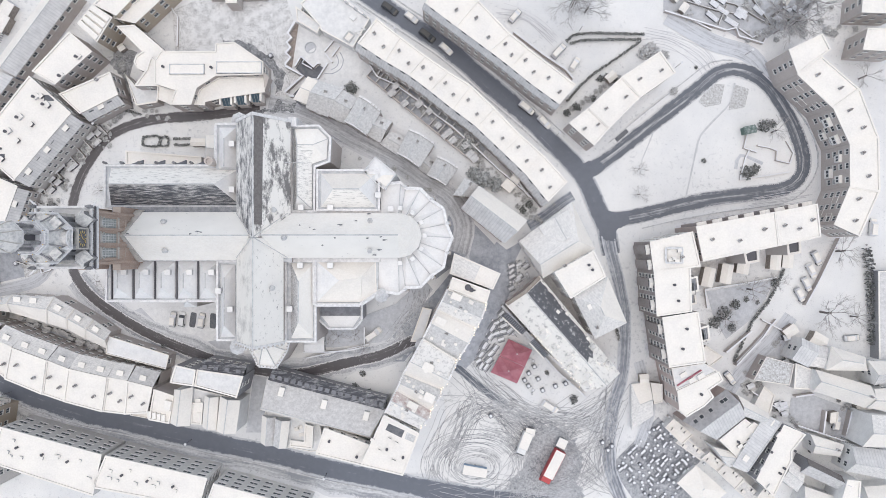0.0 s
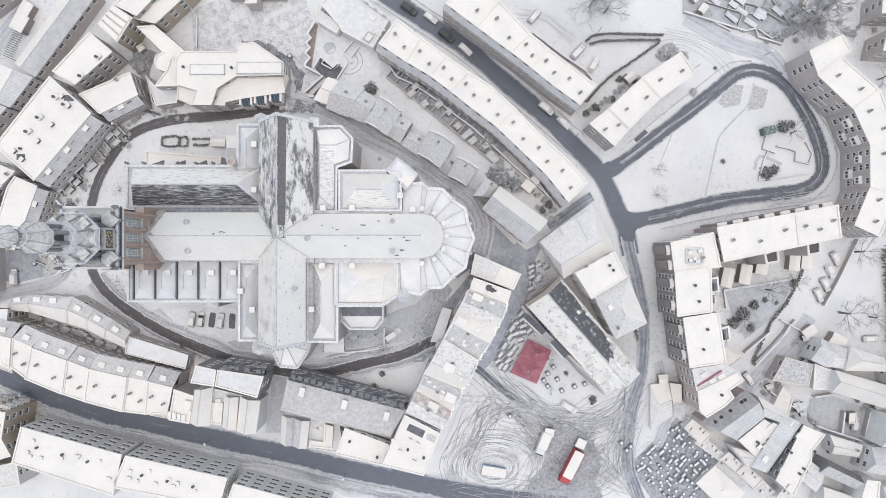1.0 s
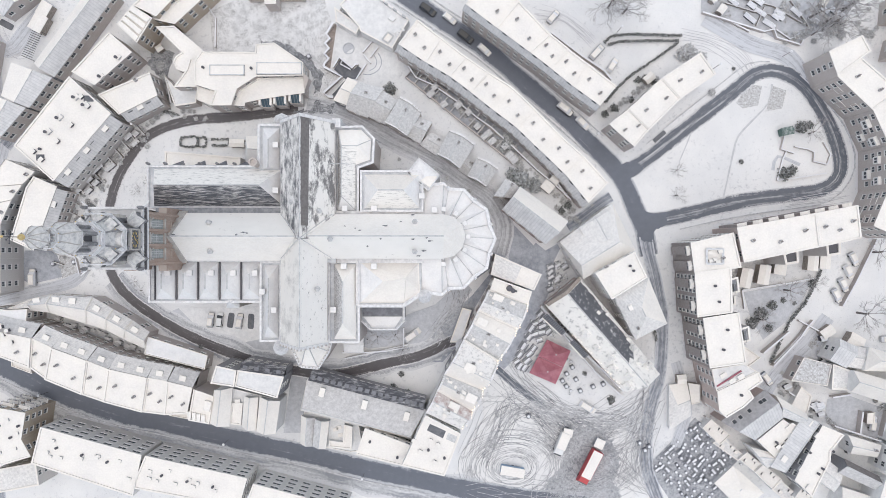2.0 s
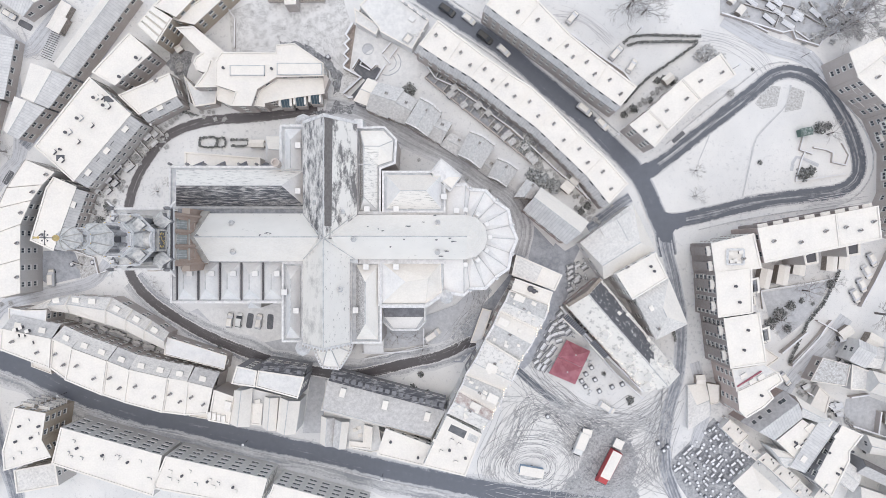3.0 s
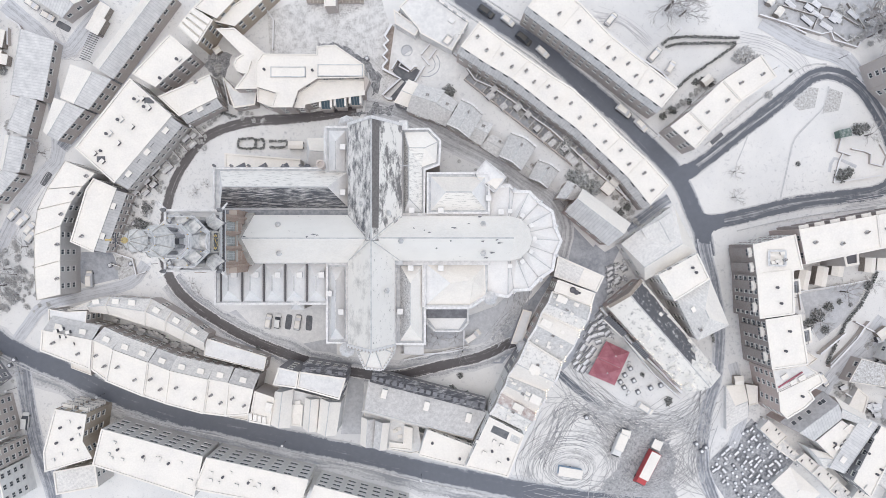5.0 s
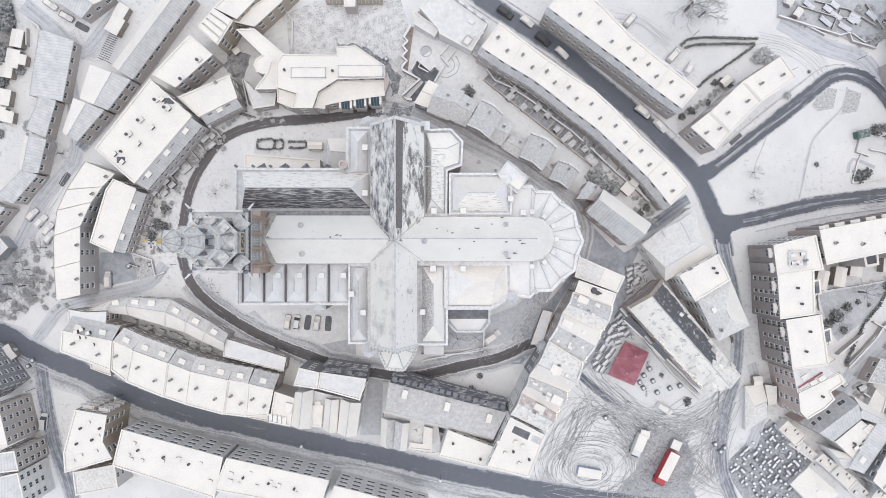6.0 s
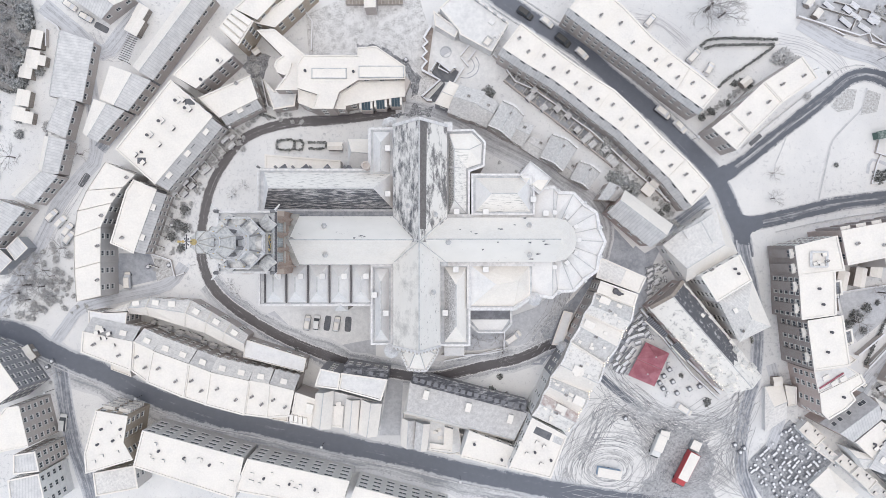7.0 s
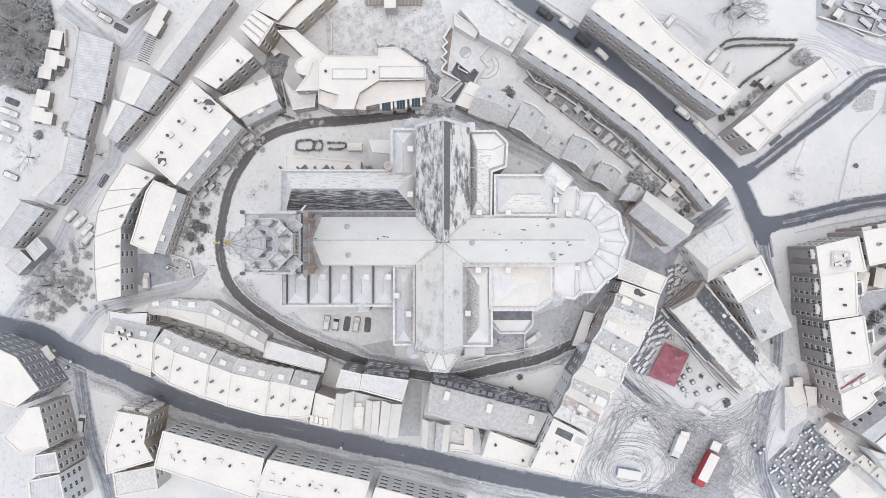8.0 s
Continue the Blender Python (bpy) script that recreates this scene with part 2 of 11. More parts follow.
def slush(name, dark, light, amount, scale=1.2, middle=0.0):
    """Trafficked ground: wet dark surface with slush; ruts run along the strip; middle: slush left between the wheels."""
    m, nt, bsdf = material(name)
    uv = nt.nodes.new("ShaderNodeUVMap")
    mp = nt.nodes.new("ShaderNodeMapping")
    mp.inputs["Scale"].default_value = (3.4, 0.05, 1)
    nt.links.new(uv.outputs["UV"], mp.inputs["Vector"])
    ruts = noise_at(nt, 1.0, 6.0, 0.72, mp.outputs["Vector"])
    blot = noise_at(nt, scale * 0.5, 8.0, 0.72)
    fine = noise_at(nt, 4.5, 6.0, 0.78)
    s = nt.nodes.new("ShaderNodeSeparateXYZ")
    nt.links.new(uv.outputs["UV"], s.inputs[0])
    edge = math_node(nt, 'ABSOLUTE', s.outputs["X"], 0)
    f = math_node(nt, 'ADD', math_node(nt, 'MULTIPLY', ruts, 0.60), math_node(nt, 'MULTIPLY', blot, 0.22))
    f = math_node(nt, 'ADD', f, math_node(nt, 'MULTIPLY', fine, 0.18))
    stray = math_node(nt, 'ADD', math_node(nt, 'MULTIPLY', math_node(nt, 'SUBTRACT', fine, 0.5), 0.75), math_node(nt, 'MULTIPLY', math_node(nt, 'SUBTRACT', blot, 0.5), 0.5))
    ragged = math_node(nt, 'ADD', edge, stray)
    f = math_node(nt, 'ADD', f, math_node(nt, 'MULTIPLY', ramp(nt, ragged, 0.78, 0.98), 0.45))
    if middle:
        f = math_node(nt, 'ADD', f, math_node(nt, 'MULTIPLY', ramp(nt, math_node(nt, 'ADD', edge, math_node(nt, 'MULTIPLY', stray, 0.5)), 0.36, 0.10), middle))
    fac = ramp(nt, f, 0.66 - amount * 0.4, 0.80 - amount * 0.4)
    col = mix(nt, fac, mix(nt, blot, dark, tuple(v * 1.5 for v in dark)), light)
    nt.links.new(col, bsdf.inputs["Base Color"])
    nt.links.new(ramp(nt, fac, -0.6, 1.0), bsdf.inputs["Roughness"])
    bumped(nt, bsdf, f, 0.4, 0.06)
    return m


def patchy(name, dark, light, lo, hi, scale):
    m, nt, bsdf = material(name)
    a, b = noise_at(nt, scale, 8.0, 0.72), noise_at(nt, scale * 0.15, 4.0)
    f = math_node(nt, 'ADD', math_node(nt, 'MULTIPLY', a, 0.7), math_node(nt, 'MULTIPLY', b, 0.3))
    nt.links.new(mix(nt, ramp(nt, f, lo, hi), dark, light), bsdf.inputs["Base Color"])
    bsdf.inputs["Roughness"].default_value = 0.8
    bumped(nt, bsdf, a, 0.4, 0.08)
    return m


GROUND = ground_material()
VERGE = slush("trodden_snow_and_grit", (0.23, 0.24, 0.265), (0.64, 0.645, 0.665), 0.54, 3.0)
ROAD = slush("wet_asphalt_with_slush", (0.100, 0.111, 0.138), (0.50, 0.515, 0.545), 0.24)
COURT_ROOF = patchy("thin_snow_on_felt", (0.60, 0.605, 0.62), (0.77, 0.77, 0.775), 0.34, 0.60, 0.8)
THAW = patchy("thawed_gravel", (0.125, 0.13, 0.145), (0.55, 0.555, 0.575), 0.44, 0.64, 2.6)
CHURCH_LANE = slush("cleared_brick_paving", (0.080, 0.074, 0.079), (0.66, 0.66, 0.67), 0.29)
ROAD_RUT = slush("rutted_slush_on_asphalt", (0.085, 0.095, 0.118), (0.58, 0.585, 0.605), 0.31, 1.2, 0.08)
ROAD_LIGHT = slush("slushy_street", (0.145, 0.158, 0.19), (0.55, 0.565, 0.605), 0.50)
STREET_SNOW = slush("trodden_street_snow", (0.24, 0.245, 0.265), (0.60, 0.605, 0.63), 0.60, 2.2)
LANE_PATH = slush("trodden_path_snow", (0.34, 0.35, 0.375), (0.68, 0.685, 0.70), 0.55)
LANE = slush("snowed_lane", (0.19, 0.20, 0.225), (0.58, 0.595, 0.635), 0.72)
PLAZA = patchy("slush_on_square", (0.34, 0.345, 0.36), (0.74, 0.735, 0.735), 0.30, 0.48, 0.9)
PLAZA_DARK = patchy("churned_wet_slush", (0.18, 0.19, 0.215), (0.55, 0.56, 0.585), 0.34, 0.58, 1.8)
PIT = two_tone("wet_dark_paving", (0.10, 0.105, 0.12), (0.16, 0.165, 0.18), 0.8)
THICKET = patchy("frosted_undergrowth", (0.24, 0.23, 0.22), (0.55, 0.54, 0.54), 0.36, 0.66, 1.3)
COURT = patchy("snow_dusted_cobbles", (0.25, 0.27, 0.315), (0.48, 0.50, 0.55), 0.35, 0.62, 0.7)
BRICK_BED = two_tone("bare_brick_bed", (0.24, 0.20, 0.18), (0.36, 0.32, 0.30), 2.2)
COURT_LIGHT = patchy("snowed_paving", (0.40, 0.415, 0.45), (0.58, 0.59, 0.625), 0.35, 0.62, 0.9)
YARD = patchy("trampled_snow_with_grass", (0.27, 0.27, 0.28), (0.72, 0.72, 0.73), 0.38, 0.53, 3.6)

# ---- building blocks ----
def terrain(x, y):
    return 2.0 + 3.7 * math.tanh(x / 140) + 2.94 * math.tanh(y / 140) + 12.0 * math.exp(-((x + 15) / 50) ** 2 - (y / 45) ** 2)


ORIGIN = {}


def thing(name, at, label, category, group="", kind=""):
    e = new(name)
    e.location = at
    e.empty_display_size = 0.5
    ORIGIN[e.name] = Vector(at)
    return tagged(e, label, category, group, kind)


def finish(bm, name, mats):
    me = bpy.data.meshes.new(name)
    bmesh.ops.recalc_face_normals(bm, faces=bm.faces[:])
    bm.to_mesh(me)
    bm.free()
    for m in (mats if isinstance(mats, (list, tuple)) else [mats]):
        me.materials.append(m)
    return me


def part(name, bm, mats, parent, label=""):
    """One mesh in world metres under a thing or a part."""
    o = ORIGIN[parent.name]
    bm.transform(Matrix.Translation(-o))
    ob = new(name, finish(bm, name, mats))
    ob.parent = parent
    ORIGIN[ob.name] = o
    if label:
        ob["label"] = label
    return ob


def put(name, mesh, m, parent, label=""):
    """A part on a shared mesh, at the world pose m, under a thing or a part that is not turned."""
    ob = new(name, mesh)
    ob.parent = parent
    ob.matrix_local = Matrix.Translation(-ORIGIN[parent.name]) @ m
    if label:
        ob["label"] = label
    return ob


def solid(name, bm, mats, label, category, group="", kind=""):
    """A one-piece thing, from a bmesh in world metres."""
    lo = Vector([min(v.co[i] for v in bm.verts) for i in range(3)])
    hi = Vector([max(v.co[i] for v in bm.verts) for i in range(3)])
    at = Vector(((lo.x + hi.x) / 2, (lo.y + hi.y) / 2, lo.z))
    bm.transform(Matrix.Translation(-at))
    ob = new(name, finish(bm, name, mats))
    ob.location = at
    return tagged(ob, label, category, group, kind)


def box(bm, x0, y0, z0, x1, y1, z1, m=None, mat=0):
    vs = [bm.verts.new((x, y, z)) for z in (z0, z1) for x, y in ((x0, y0), (x1, y0), (x1, y1), (x0, y1))]
    if m is not None:
        for v in vs:
            v.co = m @ v.co
    for f in ((0, 3, 2, 1), (4, 5, 6, 7), (0, 1, 5, 4), (1, 2, 6, 5), (2, 3, 7, 6), (3, 0, 4, 7)):
        bm.faces.new([vs[i] for i in f]).material_index = mat
    return vs


def prism(bm, pts, z0, z1, mat=0):
    lo = [bm.verts.new((x, y, z0)) for x, y in pts]
    hi = [bm.verts.new((x, y, z1)) for x, y in pts]
    n = len(pts)
    for i in range(n):
        bm.faces.new((lo[i], lo[(i + 1) % n], hi[(i + 1) % n], hi[i])).material_index = mat
    bm.faces.new(hi).material_index = mat
    bm.faces.new(lo[::-1]).material_index = mat


def turned(bm, profile, n, at, mat=0, turn=0.0):
    """A solid of revolution: profile of (radius, height) from the foot up, n-sided."""
    rings = []
    for r, z in profile:
        rings.append([bm.verts.new((at[0] + max(r, 0.001) * math.cos(turn + 2 * math.pi * i / n), at[1] + max(r, 0.001) * math.sin(turn + 2 * math.pi * i / n), at[2] + z)) for i in range(n)])
    for a, b in zip(rings, rings[1:]):
        for i in range(n):
            bm.faces.new((a[i], a[(i + 1) % n], b[(i + 1) % n], b[i])).material_index = mat
    bm.faces.new(rings[0][::-1]).material_index = mat
    bm.faces.new(rings[-1]).material_index = mat


def slab(bm, pts, thick, mat=0):
    """A plate under the flat or bent outline pts (x, y, z)."""
    hi = [bm.verts.new(p) for p in pts]
    lo = [bm.verts.new((p[0], p[1], p[2] - thick)) for p in pts]
    n = len(pts)
    bm.faces.new(hi).material_index = mat
    bm.faces.new(lo[::-1]).material_index = mat
    for i in range(n):
        bm.faces.new((lo[i], lo[(i + 1) % n], hi[(i + 1) % n], hi[i])).material_index = mat


def area2(pts):
    return sum(a[0] * b[1] - b[0] * a[1] for a, b in zip(pts, pts[1:] + pts[:1]))


def ccw(pts):
    return list(pts) if area2(list(pts)) > 0 else list(pts)[::-1]


def inset(pts, d):
    n, out = len(pts), []
    for i in range(n):
        p, q, r = Vector(pts[i - 1]), Vector(pts[i]), Vector(pts[(i + 1) % n])
        e, f = (q - p).normalized(), (r - q).normalized()
        a, b = Vector((-e.y, e.x)), Vector((-f.y, f.x))
        k = (a + b)
        s = d / max(0.35, k.length_squared / 2)
        out.append((q.x + k.x * s, q.y + k.y * s))
    return out


def centre(pts):
    return Vector((sum(p[0] for p in pts) / len(pts), sum(p[1] for p in pts) / len(pts)))


WINDOWS = {}


def window_mesh(w, h):
    """Frame with a cross bar, and its pane, standing in an opening that faces -y."""
    key = (round(w, 2), round(h, 2))
    if key not in WINDOWS:
        f, p = bmesh.new(), bmesh.new()
        t = 0.13
        facade(f, (-w / 2, -0.03), (w / 2, -0.03), 0.0, h, [(t, t, w / 2 - 0.04, h - t), (w / 2 + 0.04, t, w - t, h - t)], 0.08, False)
        box(f, -w / 2 - 0.05, -0.16, -0.10, w / 2 + 0.05, -0.02, 0.05)
        box(p, -w / 2 + 0.02, 0.055, 0.02, w / 2 - 0.02, 0.085, h - 0.02)
        WINDOWS[key] = (finish(f, "window_frame", FRAME), finish(p, "pane", GLASS))
    return WINDOWS[key]


def facade(bm, p, q, z0, z1, holes, deep=0.14, blind=True):
    """One wall face from p to q with openings (u0, v0, u1, v1), reveals included."""
    d = Vector((q[0] - p[0], q[1] - p[1]))
    length = d.length
    d.normalize()
    nrm = Vector((d.y, -d.x))
    us = sorted({0.0, length, *[h[0] for h in holes], *[h[2] for h in holes]})
    vs = sorted({z0, z1, *[h[1] for h in holes], *[h[3] for h in holes]})
    def at(u, v, back=0.0):
        return (p[0] + d.x * u - nrm.x * back, p[1] + d.y * u - nrm.y * back, v)
    grid = {}
    def vert(u, v):
        if (u, v) not in grid:
            grid[(u, v)] = bm.verts.new(at(u, v))
        return grid[(u, v)]
    inside = {(h[0], h[1]) for h in holes}
    for u0, u1 in zip(us, us[1:]):
        for v0, v1 in zip(vs, vs[1:]):
            if (u0, v0) in inside:
                o = [vert(u0, v0), vert(u1, v0), vert(u1, v1), vert(u0, v1)]
                b = [bm.verts.new(at(u, v, deep)) for u, v in ((u0, v0), (u1, v0), (u1, v1), (u0, v1))]
                for i in range(4):
                    bm.faces.new((o[i], o[(i + 1) % 4], b[(i + 1) % 4], b[i]))
                if blind:
                    bm.faces.new(b)
            else:
                bm.faces.new((vert(u0, v0), vert(u1, v0), vert(u1, v1), vert(u0, v1)))
    return d, nrm


def walls(house, pts, z0, tops, faces, mat, wide=1.45, tall=1.65, gap=2.9, storey=3.0, label=""):
    """The wall mesh round pts, up to tops (a height a corner, or one), with windows on the listed faces."""
    bm = bmesh.new()
    n = len(pts)
    tops = [tops] * n if isinstance(tops, (int, float)) else tops
    spots = []
    for i in range(n):
        p, q = pts[i], pts[(i + 1) % n]
        zt = min(tops[i], tops[(i + 1) % n])
        holes = []
        length = math.dist(p, q)
        floor = max(terrain(*p), terrain(*q))
        if i in faces and length > wide + 0.8:
            k = max(1, int((length - 0.6) / gap))
            levels = max(1, int((zt - floor - 0.4) / storey))
            for c in range(k):
                for s in range(levels):
                    u = length * (c + 0.5) / k
                    v = zt - 0.55 - tall - s * storey
                    if v > floor + 0.5:
                        holes.append((u - wide / 2, v, u + wide / 2, v + tall))
        d, nrm = facade(bm, p, q, z0, zt, holes)
        turn = math.atan2(d.y, d.x)
        for h in holes:
            u = (h[0] + h[2]) / 2
            spots.append((p[0] + d.x * u - nrm.x * 0.03, p[1] + d.y * u - nrm.y * 0.03, h[1], turn))
        if abs(tops[i] - tops[(i + 1) % n]) > 0.01:
            a, b = (p, q) if tops[i] < tops[(i + 1) % n] else (q, p)
            bm.faces.new([bm.verts.new(v) for v in ((*p, zt), (*q, zt), (*b, max(tops[i], tops[(i + 1) % n])))])
    bmesh.ops.remove_doubles(bm, verts=bm.verts[:], dist=0.001)
    w = part("wall", bm, mat, house, label)
    fm, pm = window_mesh(wide, tall)
    for x, y, z, turn in spots:
        ob = put("window", fm, Matrix.Translation((x, y, z)) @ Matrix.Rotation(turn, 4, 'Z'), house)
        pane = new("pane", pm)
        pane.parent = ob
    return w


def chimney_mesh():
    s, pot = bmesh.new(), bmesh.new()
    box(s, -0.45, -0.35, -0.3, 0.45, 0.35, 1.0)
    box(s, -0.53, -0.43, 1.0, 0.53, 0.43, 1.16)
    turned(pot, [(0.16, 0), (0.13, 0.5), (0.17, 0.52), (0.17, 0.6), (0.09, 0.62)], 8, (0, 0, 0))
    return finish(s, "chimney", CHIMNEY_BRICK), finish(pot, "chimney_pot", CLAY)


CHIMNEY_BRICK = snowy("snowed_chimney_brick", (0.22, 0.21, 0.21), 0.45, 2.0, (0.72, 0.73, 0.75), 0.12)
CHIMNEY, POT = chimney_mesh()


def vent_mesh():
    bm = bmesh.new()
    turned(bm, [(0.30, -0.2), (0.30, 0.25), (0.22, 0.3), (0.22, 0.75), (0.36, 0.78), (0.36, 0.9), (0.1, 1.02)], 10, (0, 0, 0))
    return finish(bm, "roof_vent", DARK)


def hatch_mesh(size):
    bm = bmesh.new()
    box(bm, -size / 2, -size / 2, -0.4, size / 2, size / 2, 0.75, None, 0)
    box(bm, -size / 2 - 0.08, -size / 2 - 0.08, 0.75, size / 2 + 0.08, size / 2 + 0.08, 0.95, None, 1)
    bmesh.ops.bevel(bm, geom=bm.edges[:], offset=0.05, segments=1, affect='EDGES')
    return finish(bm, "roof_hatch", [LEAD, CHAPEL_SNOW])


VENT = vent_mesh()
HATCH = hatch_mesh(1.25)


def chimney(house, x, y, z, turn=0.0, pots=2, size=1.0):
    m = Matrix.Translation((x, y, z)) @ Matrix.Rotation(turn, 4, 'Z') @ Matrix.Scale(size * 0.85, 4)
    c = put("chimney", CHIMNEY, m, house)
    for k in range(pots):
        p = new("chimney_pot", POT)
        p.parent = c
        p.location = ((k - (pots - 1) / 2) * 0.42, 0, 1.14)


def roof_stack(house, x, y, z, turn=0.0, size=1.0):
    """A broad snow-capped stack on a level roof, with one dark flue pipe beside it."""
    m = Matrix.Translation((x, y, z)) @ Matrix.Rotation(turn, 4, 'Z') @ Matrix.Scale(size, 4)
    bm = bmesh.new()
    box(bm, -0.75, -0.55, -0.3, 0.75, 0.55, 0.85, m)
    c = part("chimney", bm, LEAD, house)
    bm = bmesh.new()
    box(bm, -0.82, -0.62, 0.85, 0.82, 0.62, 1.08, m)
    bmesh.ops.bevel(bm, geom=bm.edges[:], offset=0.06, segments=1, affect='EDGES')
    part("snow_cap", bm, SNOW, c)
    p = m @ Vector((-0.45, 0.15, 0))
    bm = bmesh.new()
    turned(bm, [(0.34, 0.9), (0.34, 1.5), (0.42, 1.55), (0.42, 1.72), (0.12, 1.8)], 10, (p.x, p.y, p.z))
    part("flue", bm, DARK, c)


def facing(pts, towards=(-22, 0), skip=()):
    """The faces of an outline that look towards a place."""
    out = []
    for i in range(len(pts)):
        p, q = Vector(pts[i]), Vector(pts[(i + 1) % len(pts)])
        d = (q - p).normalized()
        if Vector((d.y, -d.x)).dot((Vector(towards) - (p + q) / 2).normalized()) > 0.15 and i not in skip:
            out.append(i)
    return out


def shrunk(pts, k):
    c = centre(pts)
    return [(c.x + (p[0] - c.x) * k, c.y + (p[1] - c.y) * k) for p in pts]


RIBBED = {}


def ribbed(mat, p, q):
    """The seamed or tiled roofing whose seams run square to the line from p to q."""
    kinds = {"thin_snow_on_seamed_metal": 0.75, "thin_snow_on_seamed_roofing": 0.75, "thin_snow_on_tiles": 0.42}
    if mat is None or mat.name not in kinds:
        return mat
    turn = round(-math.degrees(math.atan2(q[1] - p[1], q[0] - p[0])) / 6) * 6 % 180
    key = (mat.name, turn)
    if key not in RIBBED:
        if kinds[mat.name] > 0.5:
            RIBBED[key] = snowy("seamed_roof_snow", (0.32, 0.33, 0.355), 0.86, 0.5, (0.73, 0.73, 0.74), 0.3, ribs=0.8, angle=radians(turn))
        else:
            RIBBED[key] = snowy("tiled_roof_snow", (0.33, 0.33, 0.35), 0.92, 1.6, (0.82, 0.81, 0.80), 0.26, ribs=0.3, angle=radians(turn))
    return RIBBED[key]


def flat_house(name, pts, top, label, wall=None, roof=None, faces=None, chimneys=(), vents=(), group="", category="house", rim=0.32, lip=0.14, **win):
    """A house with a level snowed roof behind a low parapet."""
    pts = ccw(shrunk(pts, 0.996))
    c = centre(pts)
    base = min(terrain(*p) for p in pts)
    h = thing(name, (c.x, c.y, base), label, category, group)
    fs = facing(pts) if faces is None else faces
    walls(h, pts, base - 0.6, top - 0.02, fs, wall or BRICK_BROWN, **win)
    inner = inset(pts, rim)
    bm = bmesh.new()
    o = inset(pts, -0.06)
    n = len(pts)
    rings = [[bm.verts.new((*p, z)) for p in r] for r, z in ((o, top - 0.05), (o, top + lip), (inner, top + lip), (inner, top - 0.65))]
    for a, b in zip(rings, rings[1:]):
        for i in range(n):
            bm.faces.new((a[i], a[(i + 1) % n], b[(i + 1) % n], b[i]))
    part("parapet", bm, SNOW, h)
    bm = bmesh.new()
    prism(bm, inset(pts, rim - 0.02), top - 0.8, top - 0.30)
    part("roof", bm, ribbed(roof, pts[0], pts[1]) or SNOW, h)
    for x, y in chimneys:
        chimney(h, x, y, top - 0.32, 0.6, 2 + int(abs(x * 7)) % 2)
    for x, y in vents:
        put("roof_vent", VENT, Matrix.Translation((x, y, top - 0.32)), h)
    return h


def gable_house(name, quad, eave, ridge, label, wall=None, roofs=None, hips=(0, 0), faces=None, over=0.3, shift=0.5, chimneys=(), group="", category="house", parapet=False, **win):
    """A pitched house on a four-cornered plan; the ridge runs along the first and third sides. hips: how far each end is hipped."""
    quad = [tuple(p) for p in quad]
    if area2(quad) < 0:
        quad = [quad[1], quad[0], quad[3], quad[2]]
    quad = shrunk(quad, 0.996)
    a, b, c, d = [Vector(p) for p in quad]
    r0, r1 = a.lerp(d, shift), b.lerp(c, shift)
    along = (r1 - r0).normalized()
    e0, e1 = r0 + along * hips[0], r1 - along * hips[1]
    base = min(terrain(*p) for p in quad)
    m = centre(quad)
    h = thing(name, (m.x, m.y, base), label, category, group)
    fs = facing(quad) if faces is None else faces
    w = walls(h, quad, base - 0.6, eave, fs, wall or BRICK_BROWN, **win)
    for hip, p, q, r in ((hips[1], b, c, r1), (hips[0], d, a, r0)):
        if not hip:
            bm = bmesh.new()
            slab_pts = [(p.x, p.y, eave), (q.x, q.y, eave), (r.x, r.y, ridge - 0.12)]
            inn = along * (-0.3 if p is b else 0.3)
            f = [bm.verts.new(v) for v in slab_pts]
            g = [bm.verts.new((v[0] + inn.x, v[1] + inn.y, v[2])) for v in slab_pts]
            bm.faces.new(f)
            bm.faces.new(g[::-1])
            for i in range(3):
                bm.faces.new((f[i], f[(i + 1) % 3], g[(i + 1) % 3], g[i]))
            part("gable", bm, wall or BRICK_BROWN, h)
    rise = (ridge - eave)
    def out(p, s, t):
        side = (a - d).normalized() if s > 0 else (d - a).normalized()
        drop = rise / max(1.0, (a - d).length / 2) * over
        v = p + side * over + along * (over * t)
        return (v.x, v.y, eave - drop + 0.16)
    g0, g1 = (0 if hips[0] else -1), (0 if hips[1] else 1)
    E0 = (*(e0 - along * (0 if hips[0] else over)), ridge + 0.16)
    E1 = (*(e1 + along * (0 if hips[1] else over)), ridge + 0.16)
    k0, k1 = (-1 if not hips[0] else -1), 1
    A, B, C, D = out(a, 1, -1), out(b, 1, 1), out(c, -1, 1), out(d, -1, -1)
    ms = [ribbed(m, r0, r1) for m in (roofs or (SNOW, SNOW))]
    for pts, mt in (((A, B, E1, E0), ms[0]), ((C, D, E0, E1), ms[1])):
        bm = bmesh.new()
        slab(bm, pts, 0.22)
        part("roof_slope", bm, mt, h)
    if hips[0]:
        bm = bmesh.new()
        slab(bm, (D, A, E0), 0.22)
        part("roof_hip", bm, ms[-1], h)
    if hips[1]:
        bm = bmesh.new()
        slab(bm, (B, C, E1), 0.22)
        part("roof_hip", bm, ms[-1], h)
    bm = bmesh.new()
    tube(bm, [E0, E1], 0.13, 5)
    part("ridge_cap", bm, LEAD, h)
    for x, y in chimneys:
        t = 1 - min(1.0, abs((Vector((x, y)) - r0).cross(along)) / max(0.5, (a - d).length / 2))
        chimney(h, x, y, eave + rise * t - 0.3, math.atan2(along.y, along.x), 2)
    return h


